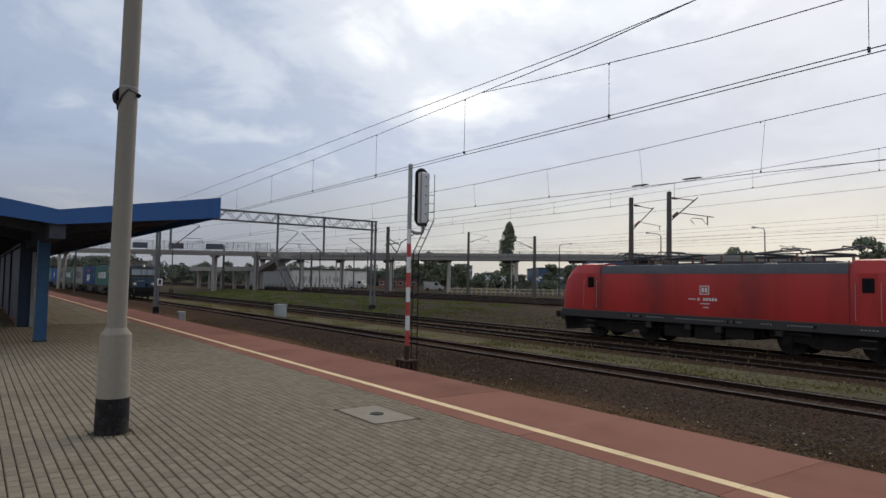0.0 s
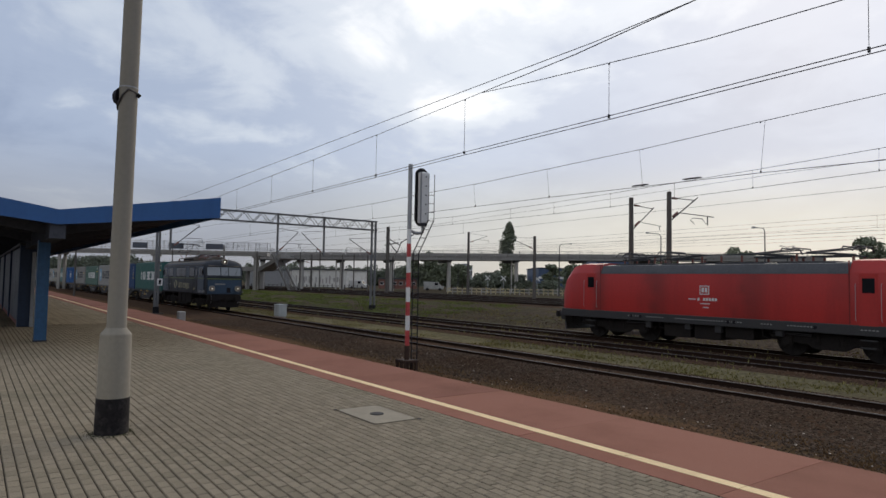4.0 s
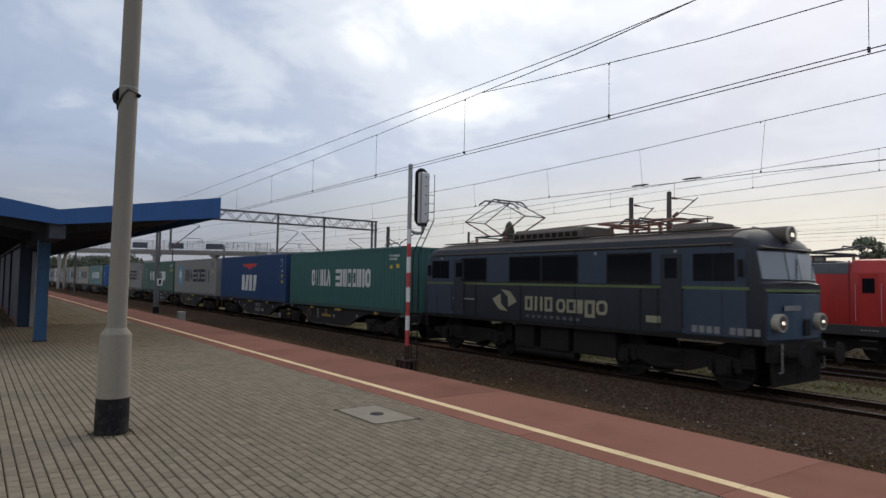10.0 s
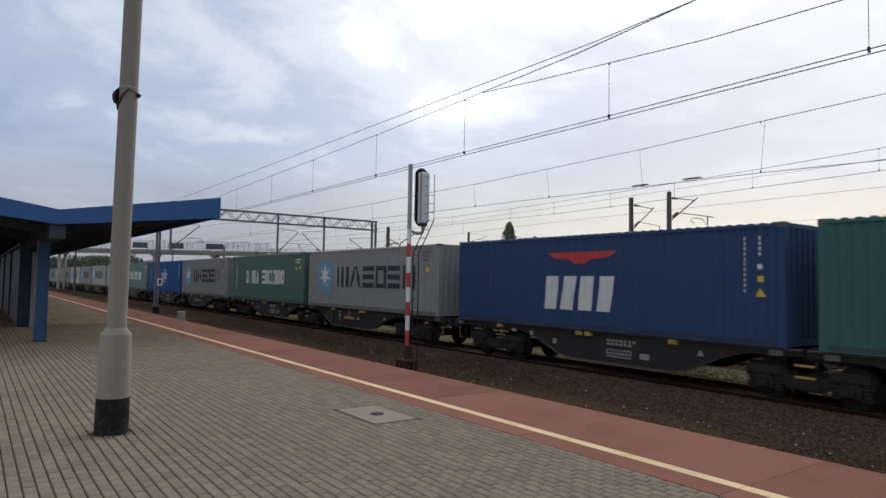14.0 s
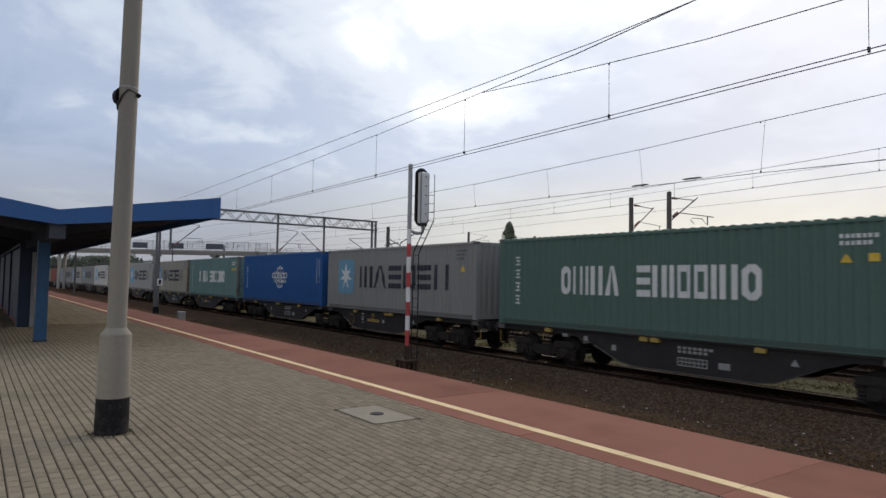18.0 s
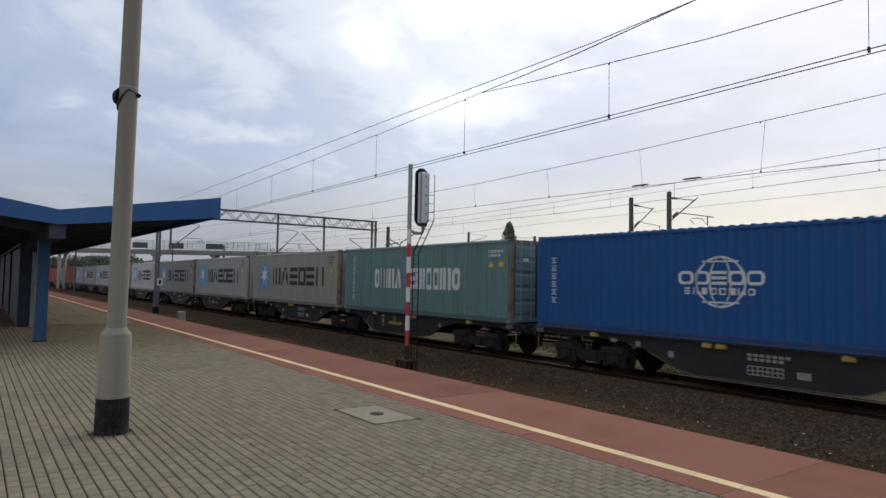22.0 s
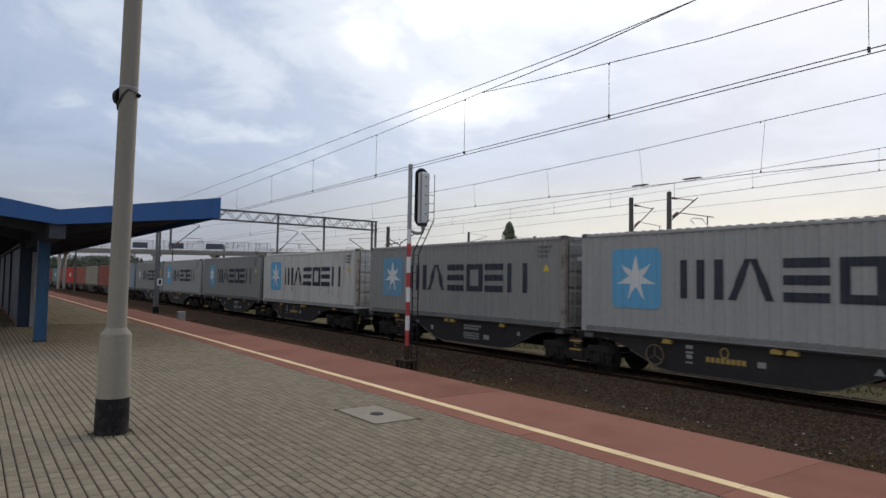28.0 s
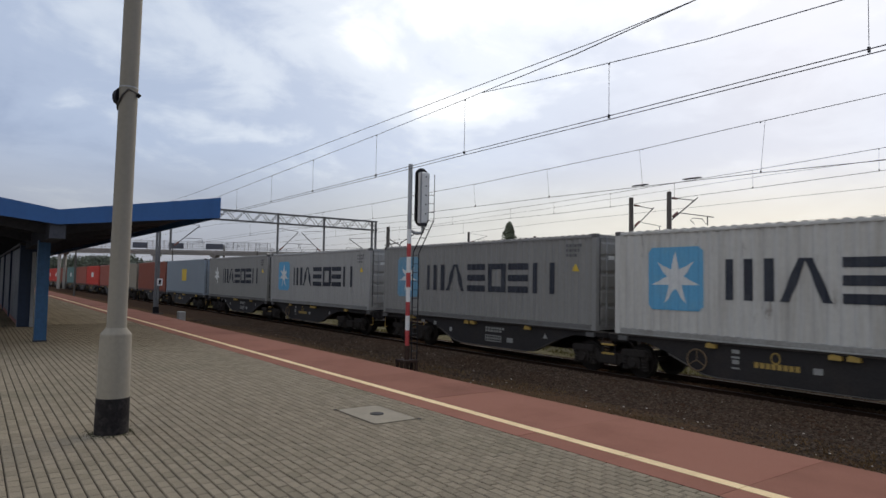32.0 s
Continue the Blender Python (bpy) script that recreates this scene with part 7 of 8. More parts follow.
for y in (31.0, 11.7):
    for dy in ((-0.2, 0.2) if y > 20 else (-0.1, 0.1)):
        lg = part("leg_post", Shape().box(-0.10, 0.10, y + dy - 0.07, y + dy + 0.07, 0, GZ1), GANTRY_STEEL, gan, "grey lattice leg")
        part("foot_boot", Shape().box(-0.14, 0.14, y + dy - 0.1, y + dy + 0.1, 0, 0.55), BLACK, lg)
    for k in range(12):
        z = 0.6 + 0.62 * k
        part("leg_lacing", Shape().cyl((0.08, y - 0.2, z), (0.08, y + 0.2, z + 0.31), 0.02, n=5), GANTRY_STEEL, gan)
    part("leg_foundation", Shape().box(-0.5, 0.5, y - 0.5, y + 0.5, -0.3, 0.06), SLEEPER, gan)
for y, tip in ((12.6, 14.8), (21.4, 23.3), (25.8, 23.6)):
    part("drop_post", Shape().box(-0.07, 0.07, y - 0.07, y + 0.07, 5.0, GZ1 + 0.1), GANTRY_STEEL, gan, "hanging post")
    cantilever(gan, (0, y), (0, tip), 5.15, 7.05)
cantilever(gan, (0, 31.0), (0, 28.4), 5.2, 6.7)
sgn = part("plate_sign", Shape().box(0.11, 0.13, 11.7, 12.1, 2.2, 2.75), WHITE, gan, "white plate")
part("sign_bar", Shape().box(0.13, 0.135, 11.82, 11.98, 2.3, 2.65), BLACK, sgn)

# cabinets on the strip between the tracks
cab = thing("relay_cabinet", "pale grey steel relay cabinet on a concrete foot", "relay cabinet", at=(-46.6, 18.9, -0.42))
part("box", Shape().box(-0.45, 0.45, -0.32, 0.32, 0.12, 0.95), mat("cabinet_grey", (0.42, 0.44, 0.44), 0.5, grain=14, stain=0.3, bump=0.03), cab, "pale grey box", 0.02)
part("lid", Shape().box(-0.49, 0.49, -0.36, 0.36, 0.95, 1.00), mat("cabinet_grey", (0.5, 0.52, 0.52)), cab, "", 0.015)
part("foot", Shape().box(-0.42, 0.42, -0.29, 0.29, -0.1, 0.12), CONCRETE, cab)
part("door_gap", Shape().box(-0.01, 0.01, -0.325, -0.32, 0.16, 0.92), DARK_STEEL, cab)
solid("marker_stub", Shape().box(-41.4, -40.9, 10.2, 10.6, -0.45, 0.40), CONCRETE, "weathered concrete marker stub beside the track", "marker post", bevel=0.04)


# ---- road bridge and footbridge behind the yard ----
BRIDGE = mat("bridge_concrete", (0.31, 0.295, 0.275), 0.85, grain=6, stain=0.5, stain_scale=0.5, stain_col=(0.15, 0.14, 0.13), bump=0.1, streak=True)
BR_DARK = mat("bridge_shadow_steel", (0.10, 0.10, 0.105), 0.7, grain=6, stain=0.3, bump=0.05)


def line_frame(name, a, b, label, category, kind=""):
    """A thing whose x axis runs from a to b on the plan; returns it and its length."""
    d = Vector((b[0] - a[0], b[1] - a[1], 0))
    t = thing(name, label, category, kind=kind, at=(a[0], a[1], 0))
    t.rotation_euler[2] = math.atan2(d.y, d.x)
    return t, d.length


br, BL = line_frame("road_bridge", (-139.5, 10.0), (-82.0, 172.0), "long concrete road bridge on slender piers across the yard", "bridge")
slope = lambda s: 5.57 + 0.0217 * s
seg = 12.0
for k in range(int((BL - 38.0) / seg) + 1):
    s0, s1 = 38.0 + k * seg, 38.0 + k * seg + seg - 0.06
    zz = [slope(s0), slope(s1)]
    part("deck_girder", Shape().add([(s, y, z + h) for s, z in ((s0, zz[0]), (s1, zz[1])) for y in (-0.5, 8.5) for h in (0.0, 0.95)], [(0, 1, 3, 2), (4, 6, 7, 5), (0, 4, 5, 1), (2, 3, 7, 6), (0, 2, 6, 4), (1, 5, 7, 3)]), BRIDGE, br, "concrete edge girder")
    for j in range(4):
        sa, sb = s0 + 3 * j, s0 + 3 * j + 2.90
        part("parapet", Shape().add([(s, y, slope(s) + h) for s in (sa, sb) for y in (-0.75, -0.52) for h in (0.80, 1.48)], [(0, 1, 3, 2), (4, 6, 7, 5), (0, 4, 5, 1), (2, 3, 7, 6), (0, 2, 6, 4), (1, 5, 7, 3)]), BRIDGE, br, "pale parapet")
        part("rail_post", Shape().box(sa - 0.04, sa + 0.04, -0.66, -0.58, slope(sa) + 1.4, slope(sa) + 2.05), BR_DARK, br)
    part("hand_rail", Shape().tube([(s0, -0.62, zz[0] + 2.02), (s1, -0.62, zz[1] + 2.02)], 0.035), BR_DARK, br)
    part("mid_rail", Shape().tube([(s0, -0.62, zz[0] + 1.75), (s1, -0.62, zz[1] + 1.75)], 0.025), BR_DARK, br)
PIER = mat("pier_concrete", (0.42, 0.40, 0.37), 0.85, grain=6, stain=0.4, stain_scale=0.5, stain_col=(0.24, 0.22, 0.20), bump=0.1, streak=True)
pier_me = Shape().cyl((0, 0, 0.2), (0, 0, 8.0), 0.47, 0.45, 16).mesh("pier_column", 40)
for s in (39.5, 47.2, 55.5, 66.1, 78.9, 94.9, 112.0, 130.0, 150.0):
    z = slope(s)
    cap = part("pier_cap", Shape().prism([(0.3, z - 0.2), (0.8, z - 0.55), (7.2, z - 0.55), (7.8, z - 0.2), (7.8, z), (0.3, z)], "x", s - 0.5, s + 0.5), BR_DARK, br, "pier head")
    pc = part("pier_column", pier_me, PIER, cap, "round pale concrete pier", at=(s, 1.0, z - 8.45))
    if s in (55.5, 94.9):
        part("drain_pipe", Shape().cyl((s - 1.2, 0.9, 0.2), (s - 1.2, 0.9, z - 0.1), 0.16, n=8), PIER, cap)

fb, FL = line_frame("footbridge", (-136.0, 6.0), (-113.5, 43.5), "concrete and steel footbridge with dark notice boards on its railing", "footbridge")
part("deck", Shape().box(0, FL, -1.5, 1.5, 6.55, 7.15), BRIDGE, fb, "concrete deck")
part("edge_beam", Shape().box(0, FL, -1.62, -1.5, 6.95, 7.35), BRIDGE, fb)
for z in (7.7, 8.1, 8.5, 8.9):
    part("rail_bar", Shape().tube([(0, -1.56, z), (FL, -1.56, z)], 0.03), STEEL, fb)
    part("rail_bar", Shape().tube([(0, 1.56, z), (FL, 1.56, z)], 0.03), STEEL, fb)
for k in range(23):
    s = FL * k / 22
    for y in (-1.56, 1.56):
        part("rail_post", Shape().box(s - 0.04, s + 0.04, y - 0.04, y + 0.04, 7.15, 9.0), STEEL, fb)
for s, w in ((20.5, 2.5), (26.6, 2.6), (33.0, 3.0)):
    part("notice_board", Shape().box(s, s + w, -1.68, -1.60, 7.55, 8.55), mat("board_slate", (0.075, 0.085, 0.11), 0.5, stain=0.3, bump=0.02), fb, "dark notice board")
for s in (8.0, 24.0, 34.2, 41.5):
    for y in (-1.0, 1.0):
        part("bridge_column", Shape().box(s - 0.2, s + 0.2, y - 0.2, y + 0.2, 0.1, 6.55), BRIDGE, fb, "concrete column")
    part("column_head", Shape().box(s - 0.5, s + 0.5, -1.4, 1.4, 6.2, 6.55), BRIDGE, fb)
STAIR_CONCRETE = mat("stair_concrete", (0.16, 0.15, 0.14), 0.85, grain=6, stain=0.5, bump=0.1)
st, SL = line_frame("bridge_stairs", (-112.5, 44.5), (-108.0, 46.0), "concrete stair flight down from the footbridge", "stairs")
for y in (-0.9, 0.9):
    part("stringer", Shape().prism([(0, 6.75), (0, 7.15), (SL, 0.62), (SL, 0.2)], "y", y - 0.1, y + 0.1), STAIR_CONCRETE, st)
    part("hand_rail", Shape().tube([(0, y, 8.1), (SL, y, 1.6)], 0.03), GANTRY_STEEL, st)
    for k in range(7):
        part("rail_post", Shape().box(SL * k / 6 - 0.03, SL * k / 6 + 0.03, y - 0.03, y + 0.03, 6.95 - 6.4 * k / 6, 8.08 - 6.45 * k / 6), STEEL, st)
step_me = Shape().box(0, 0.30, -0.8, 0.8, -0.06, 0).mesh("step")
for k in range(36):
    part("step", step_me, STAIR_CONCRETE, st, at=(SL * k / 36, 0, 7.0 - 6.5 * (k + 1) / 37))
ls, LSL = line_frame("platform_shelter", (-140.0, 38.0), (-117.0, 44.5), "low concrete shelter roof with a sloping stair hood", "shelter")
part("roof_slab", Shape().prism([(0, 3.9), (LSL, 3.9), (LSL + 6, 6.2), (LSL + 6, 6.9), (LSL, 4.7), (0, 4.7)], "y", -1.5, 1.5), BRIDGE, ls, "flat roof with raised end")
for k in range(6):
    part("shelter_post", Shape().box(1 + 4.2 * k, 1.5 + 4.2 * k, -0.3, 0.3, 0.1, 3.9), BRIDGE, ls)

# ---- buildings beyond ----
WHITE_WALL = mat("whitewashed_wall", (0.62, 0.61, 0.58), 0.8, grain=4, stain=0.5, stain_scale=0.5, stain_col=(0.30, 0.28, 0.26), bump=0.05)
CLAD_BLUE = mat("cladding_blue", (0.05, 0.085, 0.16), 0.5, grain=3, stain=0.3, stain_scale=0.3, bump=0.02, streak=True)
BRICK_RED = mat("brick_red", (0.20, 0.09, 0.07), 0.85, grain=5, stain=0.4, stain_scale=0.5, bump=0.1)
ROOF_DARK = mat("bitumen_roof", (0.07, 0.07, 0.075), 0.85, grain=4, stain=0.3, bump=0.1)


def building(name, a, b, depth, height, wall, label, bays, category="building", stripe=None, win=True, base=0.25):
    t, n = line_frame(name, a, b, label, category)
    part("wall", Shape().box(0, n, 0, depth, base, height), wall, t)
    part("roof", Shape().box(-0.3, n + 0.3, -0.3, depth + 0.3, height, height + 0.35), ROOF_DARK, t, "flat dark roof")
    if stripe:
        part("stripe", Shape().box(0, n, -0.05, 0, height * stripe[0], height * stripe[1]), WHITE_WALL, t, "white stripe")
    for k in range(bays if win else 0):
        x = n * (k + 0.5) / bays
        w = part("window", Shape().box(x - n / bays * 0.3, x + n / bays * 0.3, -0.06, 0.0, height * 0.45, height * 0.75), WHITE, t)
        part("pane", Shape().box(x - n / bays * 0.26, x + n / bays * 0.26, -0.09, -0.06, height * 0.48, height * 0.72), WINDOW, w)
    return t


ww = building("white_warehouse", (-193.5, 82.0), (-177.0, 92.6), 14, 5.5, WHITE_WALL, "long whitewashed warehouse wall with faded painted smears", 8, win=False)
rg = random.Random("smears")
SMEAR = mat("faded_smear", (0.33, 0.31, 0.30), 0.8, grain=4, stain=0.5, bump=0)
for k in range(14):
    x = 1.5 + 1.2 * k + rg.uniform(-0.3, 0.3)
    part("smear", Shape().box(x, x + rg.uniform(0.4, 0.9), -0.03, 0, rg.uniform(1.2, 2.2), rg.uniform(2.8, 3.8)), SMEAR, ww, "faded painted smear")
building("grey_shed", (-199.5, 70.5), (-193.9, 81.3), 10, 5.2, mat("shed_grey", (0.26, 0.26, 0.27), 0.8, grain=4, stain=0.3, bump=0.05), "low grey shed with a dark roof", 4, win=False)
building("blue_hall", (-184.0, 181.0), (-140.0, 245.0), 30, 8.5, CLAD_BLUE, "large blue metal-clad hall with a white stripe", 12, stripe=(0.52, 0.62), win=False)
building("blue_hall_tower", (-176.0, 206.0), (-164.0, 224.0), 20, 13.0, CLAD_BLUE, "taller blue metal-clad block behind the hall", 6, win=False)
building("low_brick_building", (-160.0, 94.0), (-154.0, 103.0), 8, 3.0, BRICK_RED, "low red-brown brick building", 6)
TOWER = mat("tower_grey", (0.44, 0.45, 0.48), 0.8, grain=2, stain=0.3, bump=0)
building("apartment_tower", (-505.8, 392.2), (-503.0, 395.7), 10, 20.5, TOWER, "pale grey apartment tower far off", 3)
building("apartment_tower", (-502.3, 396.6), (-499.5, 400.1), 10, 19.0, TOWER, "pale grey apartment tower far off", 3)

# ---- fence, crossing signs, street lamps, vans ----
FENCE_CREAM = mat("fence_cream", (0.46, 0.39, 0.24), 0.7, grain=8, stain=0.4, bump=0.05)
fe, FEL = line_frame("crossing_fence", (-96.5, 71.5), (-84.0, 90.0), "low cream and grey post-and-rail fence of a crossing", "fence")
for k in range(26):
    x = FEL * k / 25
    part("post", Shape().box(x - 0.08, x + 0.08, -0.08, 0.08, 0.2, 1.2 + 0.25 * (k % 3)), CONCRETE if k % 2 else FENCE_CREAM, fe)
for z in (0.75, 1.3):
    for k in range(25):
        x = FEL * k / 25
        part("rail", Shape().box(x + 0.1, x + FEL / 25 - 0.1, -0.06, 0.06, z - 0.11, z + 0.11), (FENCE_CREAM, CONCRETE, FENCE_CREAM)[k % 3], fe)
be = thing("barrier_boom", "lowered white and red crossing barrier boom", "barrier", at=(-83.0, 91.5, 0.3))
for k in range(10):
    part("boom_band", Shape().cyl((0.9 * k * 0.45, 0.9 * k * 0.9, 1.1), (0.9 * (k + 1) * 0.45, 0.9 * (k + 1) * 0.9, 1.1), 0.09, n=8), RED if k % 2 else WHITE, be)
part("boom_post", Shape().box(-0.3, 0.3, -0.3, 0.3, 0, 1.3), WHITE, be)
for x, y in ((-98.0, 86.5), (-100.5, 84.5), (-95.0, 93.0)):
    cs = thing("crossing_sign", "white diagonal-cross railway crossing sign on a post", "road sign", "crossing signs", at=(x, y, 0.3))
    part("post", Shape().cyl((0, 0, 0), (0, 0, 3.4), 0.06, n=8), STEEL, cs)
    for s in (-1, 1):
        part("cross_board", Shape().prism([(-0.75, -0.45 * s - 0.11), (0.75, 0.45 * s - 0.11), (0.75, 0.45 * s + 0.11), (-0.75, -0.45 * s + 0.11)], "y", -0.03 * s - 0.03, -0.03 * s + 0.02), WHITE, cs, "white board").location = (0, 0, 3.1)


def street_lamp(x, y, top, dx, dy, label):
    l = thing("street_lamp", label, "street lamp", "street lamps", at=(x, y, 0.3))
    h = top - 0.3
    part("pole", Shape().cyl((0, 0, 0), (0, 0, h - 0.4), 0.11, 0.06, 10), DARK_STEEL, l, "", 0, 40)
    for s in ((1,) if dx or dy else (1, -1)):
        ax, ay = (dx, dy) if dx or dy else (0.6 * s, 0.8 * s)
        part("arm", Shape().tube([(0, 0, h - 0.45), (ax * 0.2, ay * 0.2, h - 0.1), (ax, ay, h)], 0.045, 8), DARK_STEEL, l)
        part("lantern", Shape().loft([[(ax * t, ay * t, h + z) if False else (ax * t + w * c, ay * t + w * sn, h + z) for c, sn in ((1, 0), (0.7, 0.7), (0, 1), (-0.7, 0.7), (-1, 0), (-0.7, -0.7), (0, -1), (0.7, -0.7))] for t, w, z in ((1.15, 0.12, -0.10), (1.15, 0.26, -0.06), (1.15, 0.2, 0.10))]), STEEL, l, "grey lantern")


street_lamp(-79.2, 82.8, 9.5, 1.1, 1.3, "tall street lamp with one curved arm")
street_lamp(-53.5, 75.6, 9.6, -1.0, -1.2, "tall street lamp with one curved arm")
street_lamp(-39.5, 76.1, 9.6, -0.7, -0.9, "tall street lamp with one curved arm")
street_lamp(-59.2, 122.1, 10.2, 0, 0, "tall double-armed grey street lamp")
street_lamp(-150.0, 93.0, 7.5, 0, 0, "tall double-armed grey street lamp")
street_lamp(-128.0, 98.0, 7.0, 0, 0, "tall double-armed grey street lamp")


VAN_WHITE = mat("dusty_white", (0.48, 0.48, 0.47), 0.5, grain=6, stain=0.4, bump=0.02)


def van(x, y, turn, paint_m, label):
    v = thing("parked_van", label, "van", "parked vans", at=(x, y, 0.3))
    v.rotation_euler[2] = turn
    part("body", Shape().prism([(-2.4, 0.35), (2.4, 0.35), (2.45, 1.1), (1.75, 1.25), (1.2, 2.1), (-2.3, 2.15), (-2.4, 1.9)], "y", -0.95, 0.95), paint_m, v, "", 0.06)
    part("windscreen", Shape().add([(1.76, -0.8, 1.30), (1.76, 0.8, 1.30), (1.27, 0.75, 2.05), (1.27, -0.75, 2.05), (1.70, -0.8, 1.30), (1.70, 0.8, 1.30), (1.2, 0.75, 2.05), (1.2, -0.75, 2.05)], [(0, 1, 2, 3), (4, 5, 6, 7), (0, 1, 5, 4), (1, 2, 6, 5), (2, 3, 7, 6), (3, 0, 4, 7)]), WINDOW, v)
    for s in (-0.97, 0.97):
        part("side_window", Shape().box(0.3, 1.15, s - 0.02, s + 0.02, 1.35, 1.95), WINDOW, v)
        for wx in (-1.5, 1.55):
            part("wheel", Shape().cyl((wx, s * 0.82, 0.34), (wx, s * 1.02, 0.34), 0.34, n=16), BLACK, v, "black tyre")


van(-130.0, 92.0, 0.9, VAN_WHITE, "white van parked behind the yard")
van(-150.0, 82.0, 0.6, VAN_WHITE, "white van parked beside the warehouse")

yf, YFL = line_frame("yard_fence", (-157.0, 55.0), (-141.0, 78.0), "low dark post fence along the yard", "fence")
for k in range(28):
    x = YFL * k / 27
    part("post", Shape().box(x - 0.1, x + 0.1, -0.1, 0.1, 0.2, 1.3 + 0.3 * (k % 4 == 0)), DARK_STEEL, yf)
part("wire_rail", Shape().tube([(0, 0, 1.1), (YFL, 0, 1.1)], 0.03), DARK_STEEL, yf)
part("lower_rail", Shape().tube([(0, 0, 0.7), (YFL, 0, 0.7)], 0.03), DARK_STEEL, yf)

# ---- trees ----
BARK = mat("bark", (0.09, 0.07, 0.055), 0.9, grain=10, stain=0.4, bump=0.4)
# Distance haze is put into these leaf greens; the far wood's is greyer.
LEAF = mat("leaves", (0.150, 0.172, 0.108), 0.75, grain=1.5, vary=0.3, stain=0.5, stain_scale=0.4, stain_col=(0.070, 0.085, 0.050), bump=0, each=0.35)
LEAF_HAZED = mat("hazed_far_leaves", (0.165, 0.185, 0.135), 0.8, grain=1.0, vary=0.3, stain=0.5, stain_scale=0.2, stain_col=(0.115, 0.128, 0.110), bump=0, each=0.3)


def leaf_cloud(s, rnd, c, r, n, size):
    """n small leaves round c within the radii r."""
    for _ in range(n):
        while True:
            p = [rnd.uniform(-1, 1) for _ in range(3)]
            q = sum(v * v for v in p)
            if 0.08 < q < 1:
                break
        o = Vector((c[0] + p[0] * r[0], c[1] + p[1] * r[1], c[2] + p[2] * r[2]))
        a = Vector((rnd.uniform(-1, 1), rnd.uniform(-1, 1), rnd.uniform(-1, 1))).normalized() * size * rnd.uniform(0.6, 1.3)
        b = a.orthogonal().normalized() * size * rnd.uniform(0.4, 0.8)
        s.add([o - a, o + b, o + a, o - b], [(0, 1, 2, 3)])


def tree(x, y, h, w, label, seed, columnar=False, base=0.25, leaf=LEAF, size=0.5, name="tree"):
    rnd = random.Random(seed)
    t = thing(name, label, "tree", "trees beyond the yard", at=(x, y, base))
    part("trunk", Shape().cyl((0, 0, 0), (0, 0, h * (0.75 if columnar else 0.5)), 0.03 * h, 0.012 * h, 10), BARK, t)
    crown, k = Shape(), 0
    n = 44 if columnar else 20
    for k in range(n):
        f = (k + 0.5) / n
        if columnar:
            z = h * (0.12 + 0.86 * f)
            rr = w * 0.5 * min(1.0, 0.62 + 1.2 * f, 0.30 + 0.85 * (2.6 * (1.0 - f)) ** 0.7) * rnd.uniform(0.88, 1.06)
            a = rnd.uniform(0, 6.28)
            c = (0.28 * rr * math.cos(a), 0.28 * rr * math.sin(a), z)
            leaf_cloud(crown, rnd, c, (rr * 0.85, rr * 0.85, h * 0.055), 150, size)
        else:
            a, rr = rnd.uniform(0, 6.28), w * 0.5 * rnd.uniform(0.15, 0.85)
            z = h * rnd.uniform(0.28, 0.92)
            rr *= math.sqrt(max(0.12, 1 - ((z / h - 0.55) / 0.5) ** 2))
            c = (rr * math.cos(a), rr * math.sin(a), z)
            if k % 3 == 0:
                part("limb", Shape().cyl((0, 0, h * 0.3), (c[0] * 0.8, c[1] * 0.8, z), 0.012 * h, 0.004 * h, 6), BARK, t)
            q = w * rnd.uniform(0.13, 0.22)
            leaf_cloud(crown, rnd, c, (q, q, q * 0.8), 70, size)
    part("crown", crown, leaf, t, "uneven leafy crown")
    return t


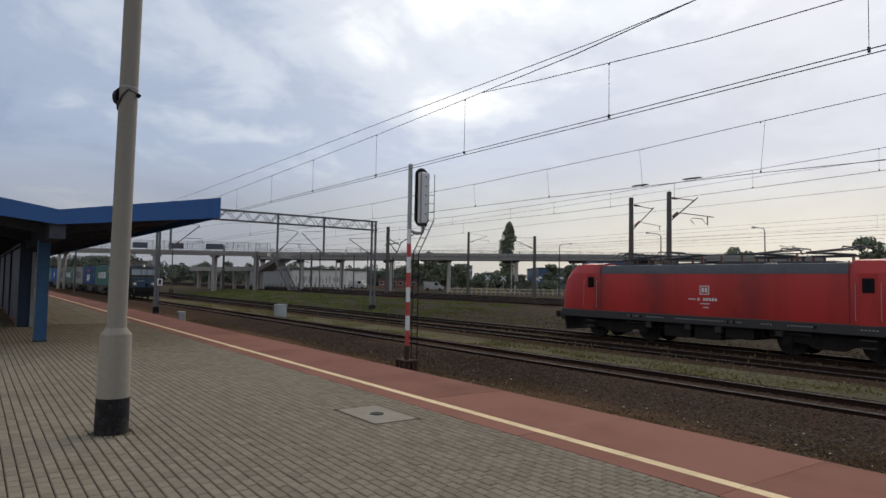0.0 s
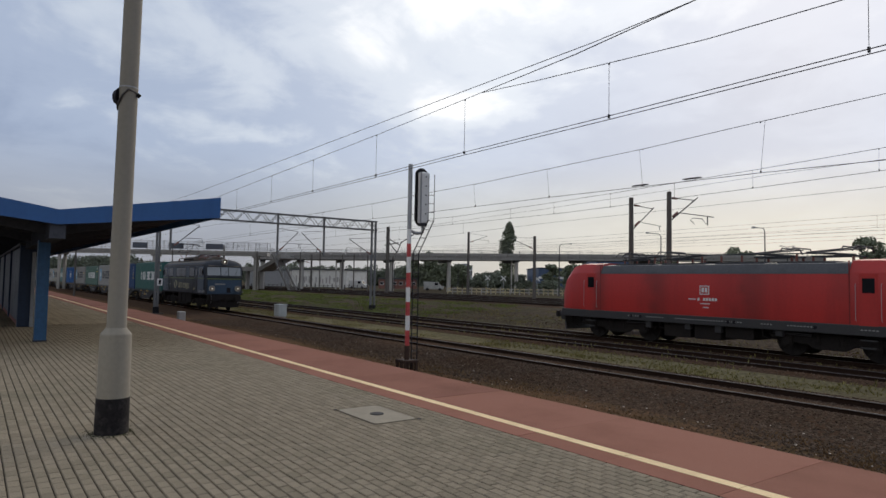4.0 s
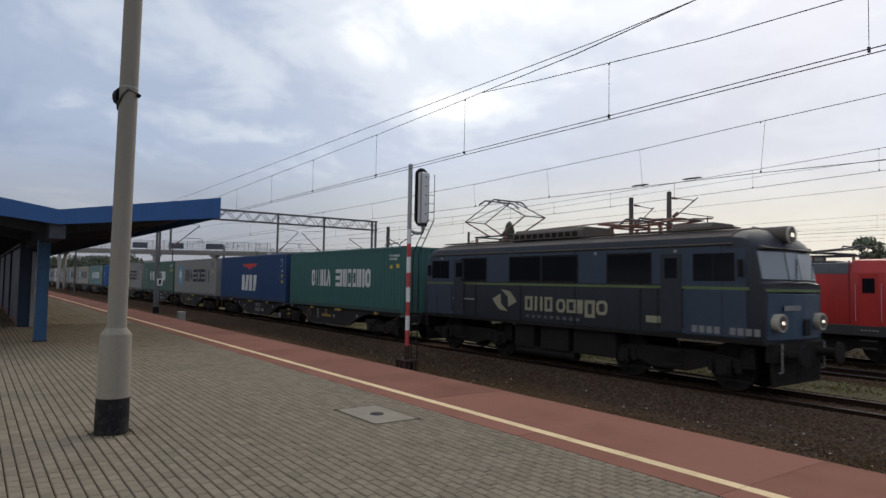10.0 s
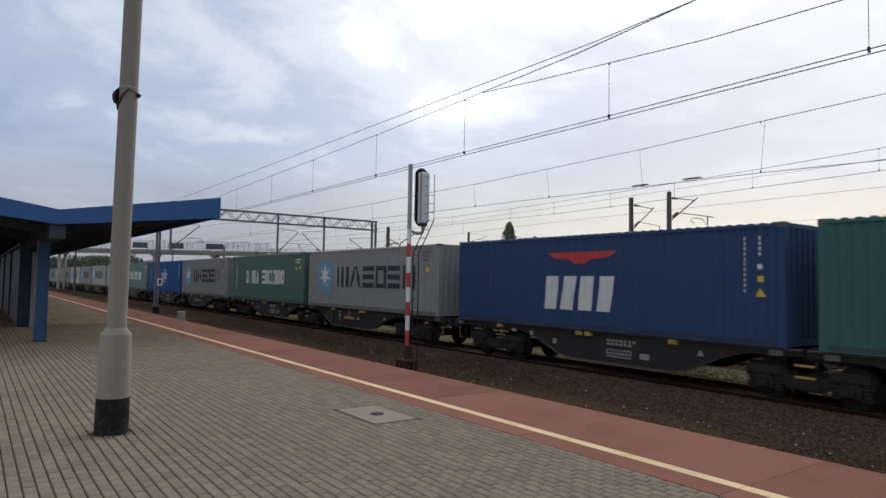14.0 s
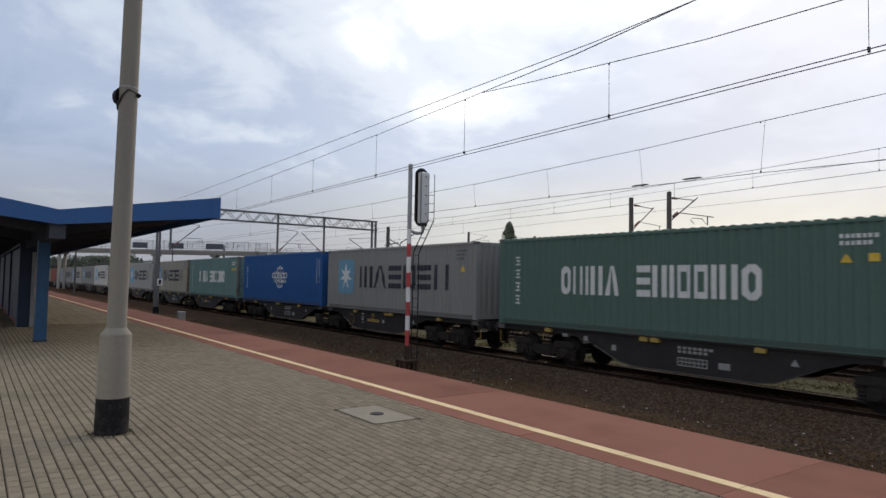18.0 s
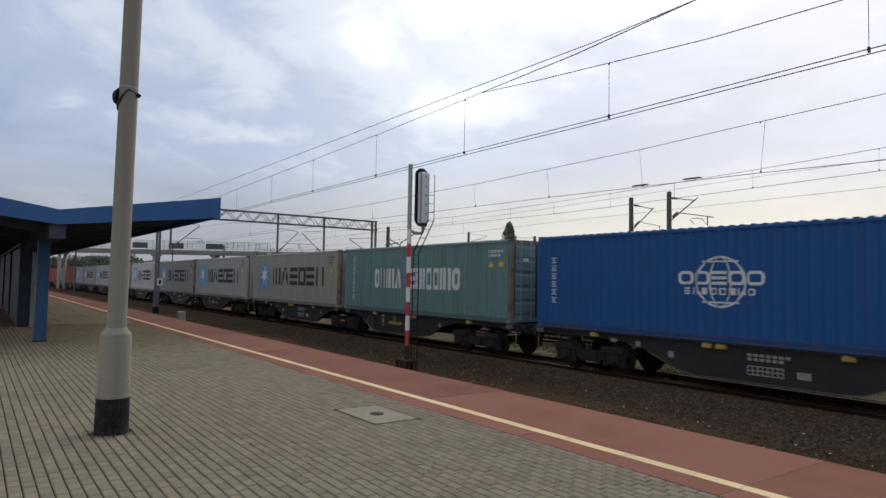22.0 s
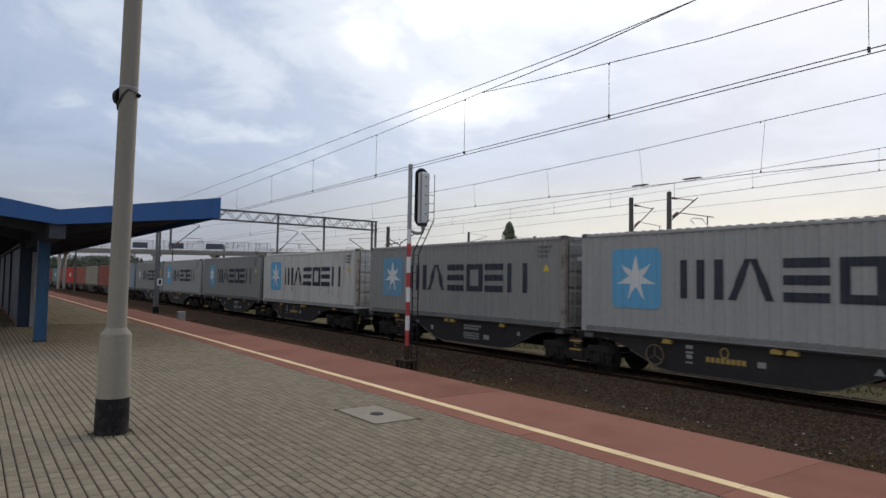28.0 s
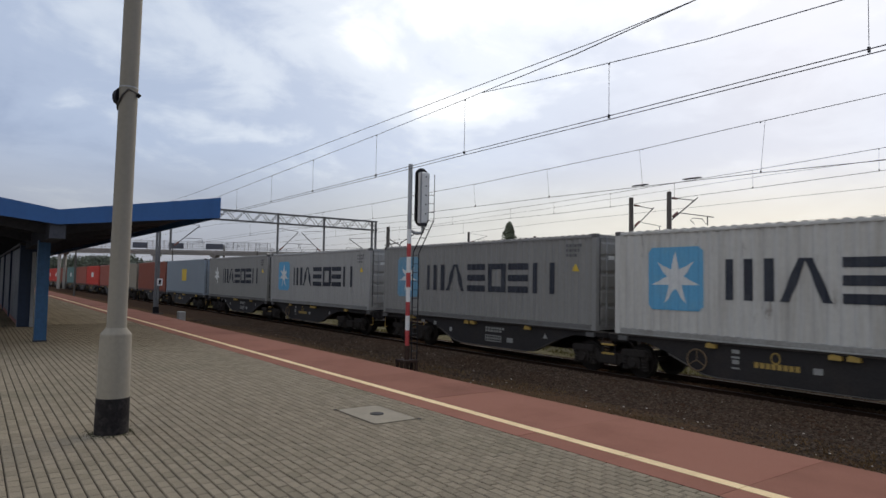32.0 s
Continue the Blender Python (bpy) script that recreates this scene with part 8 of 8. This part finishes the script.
tree(-141.8, 126.9, 19.8, 5.4, "tall narrow poplar with a dense dark crown", "poplar", True, size=0.26)
for i, (x, y, h, w) in enumerate(((-151.0, 213.0, 14.5, 11), (-142.0, 222.0, 12.5, 9), (-117.0, 168.0, 11.0, 8), (-97.5, 172.0, 12.5, 8), (-91.0, 163.5, 13.0, 9), (-58.0, 157.5, 14.6, 9), (-53.0, 164.0, 16.0, 10),
                               (-130.0, 143.0, 6.0, 4), (-152.0, 118.0, 7.5, 6), (-128.0, 138.0, 8.0, 6), (-165.0, 120.0, 8.5, 7), (-137.0, 152.0, 9.0, 7), (-148.0, 111.0, 7.0, 7), (-152.0, 106.5, 11.6, 6), (-156.5, 103.5, 9.5, 7), (-121.0, 124.0, 7.5, 5))):
    tree(x, y, h, w, "leafy green tree beyond the tracks", f"tree{i}", size=0.42)


def wood(name, a, b, n, h, depth, label, seed, size=0.45):
    rnd = random.Random(seed)
    s = Shape()
    for k in range(n):
        f = rnd.random()
        x, y = a[0] + (b[0] - a[0]) * f + rnd.uniform(-depth, depth), a[1] + (b[1] - a[1]) * f + rnd.uniform(-depth, depth)
        hh = rnd.uniform(*h) * (0.85 + 0.3 * noise.noise((f * 9, 1.7, 0)))
        for _ in range(7):
            q = hh * rnd.uniform(0.16, 0.26)
            leaf_cloud(s, rnd, (x + rnd.uniform(-0.3, 0.3) * hh, y + rnd.uniform(-0.3, 0.3) * hh, 0.3 + hh * rnd.uniform(0.15, 0.85)), (q, q, q * 0.9), 75, size)
    return solid(name, s, LEAF_HAZED, label, "trees", kind="stuff")


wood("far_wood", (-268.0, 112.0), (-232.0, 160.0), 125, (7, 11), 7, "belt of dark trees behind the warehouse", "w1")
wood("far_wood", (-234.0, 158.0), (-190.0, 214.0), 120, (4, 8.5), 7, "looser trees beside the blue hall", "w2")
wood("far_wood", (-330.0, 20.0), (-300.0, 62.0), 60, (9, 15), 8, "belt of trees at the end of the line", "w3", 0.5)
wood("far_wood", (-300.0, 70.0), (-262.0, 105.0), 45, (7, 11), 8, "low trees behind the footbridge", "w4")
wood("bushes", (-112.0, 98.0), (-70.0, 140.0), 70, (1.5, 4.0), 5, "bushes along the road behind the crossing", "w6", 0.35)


# ---- what moves: the whole train, along its track ----
def motions():
    times = list(range(33))
    for ob, x in TRAIN:
        y, z = ob.location.y, ob.location.z
        walk(ob, [(t, pose(x + train_run(t), y, z)) for t in times])
    fine = [k / 10 for k in range(321)]
    for wheel in LOCO_WHEELS:
        x, y, z = wheel.location
        walk(wheel, [(t, pose(x, y, z, 0, math.degrees(train_run(t) / 0.625) % 360, 0)) for t in fine])


motions()
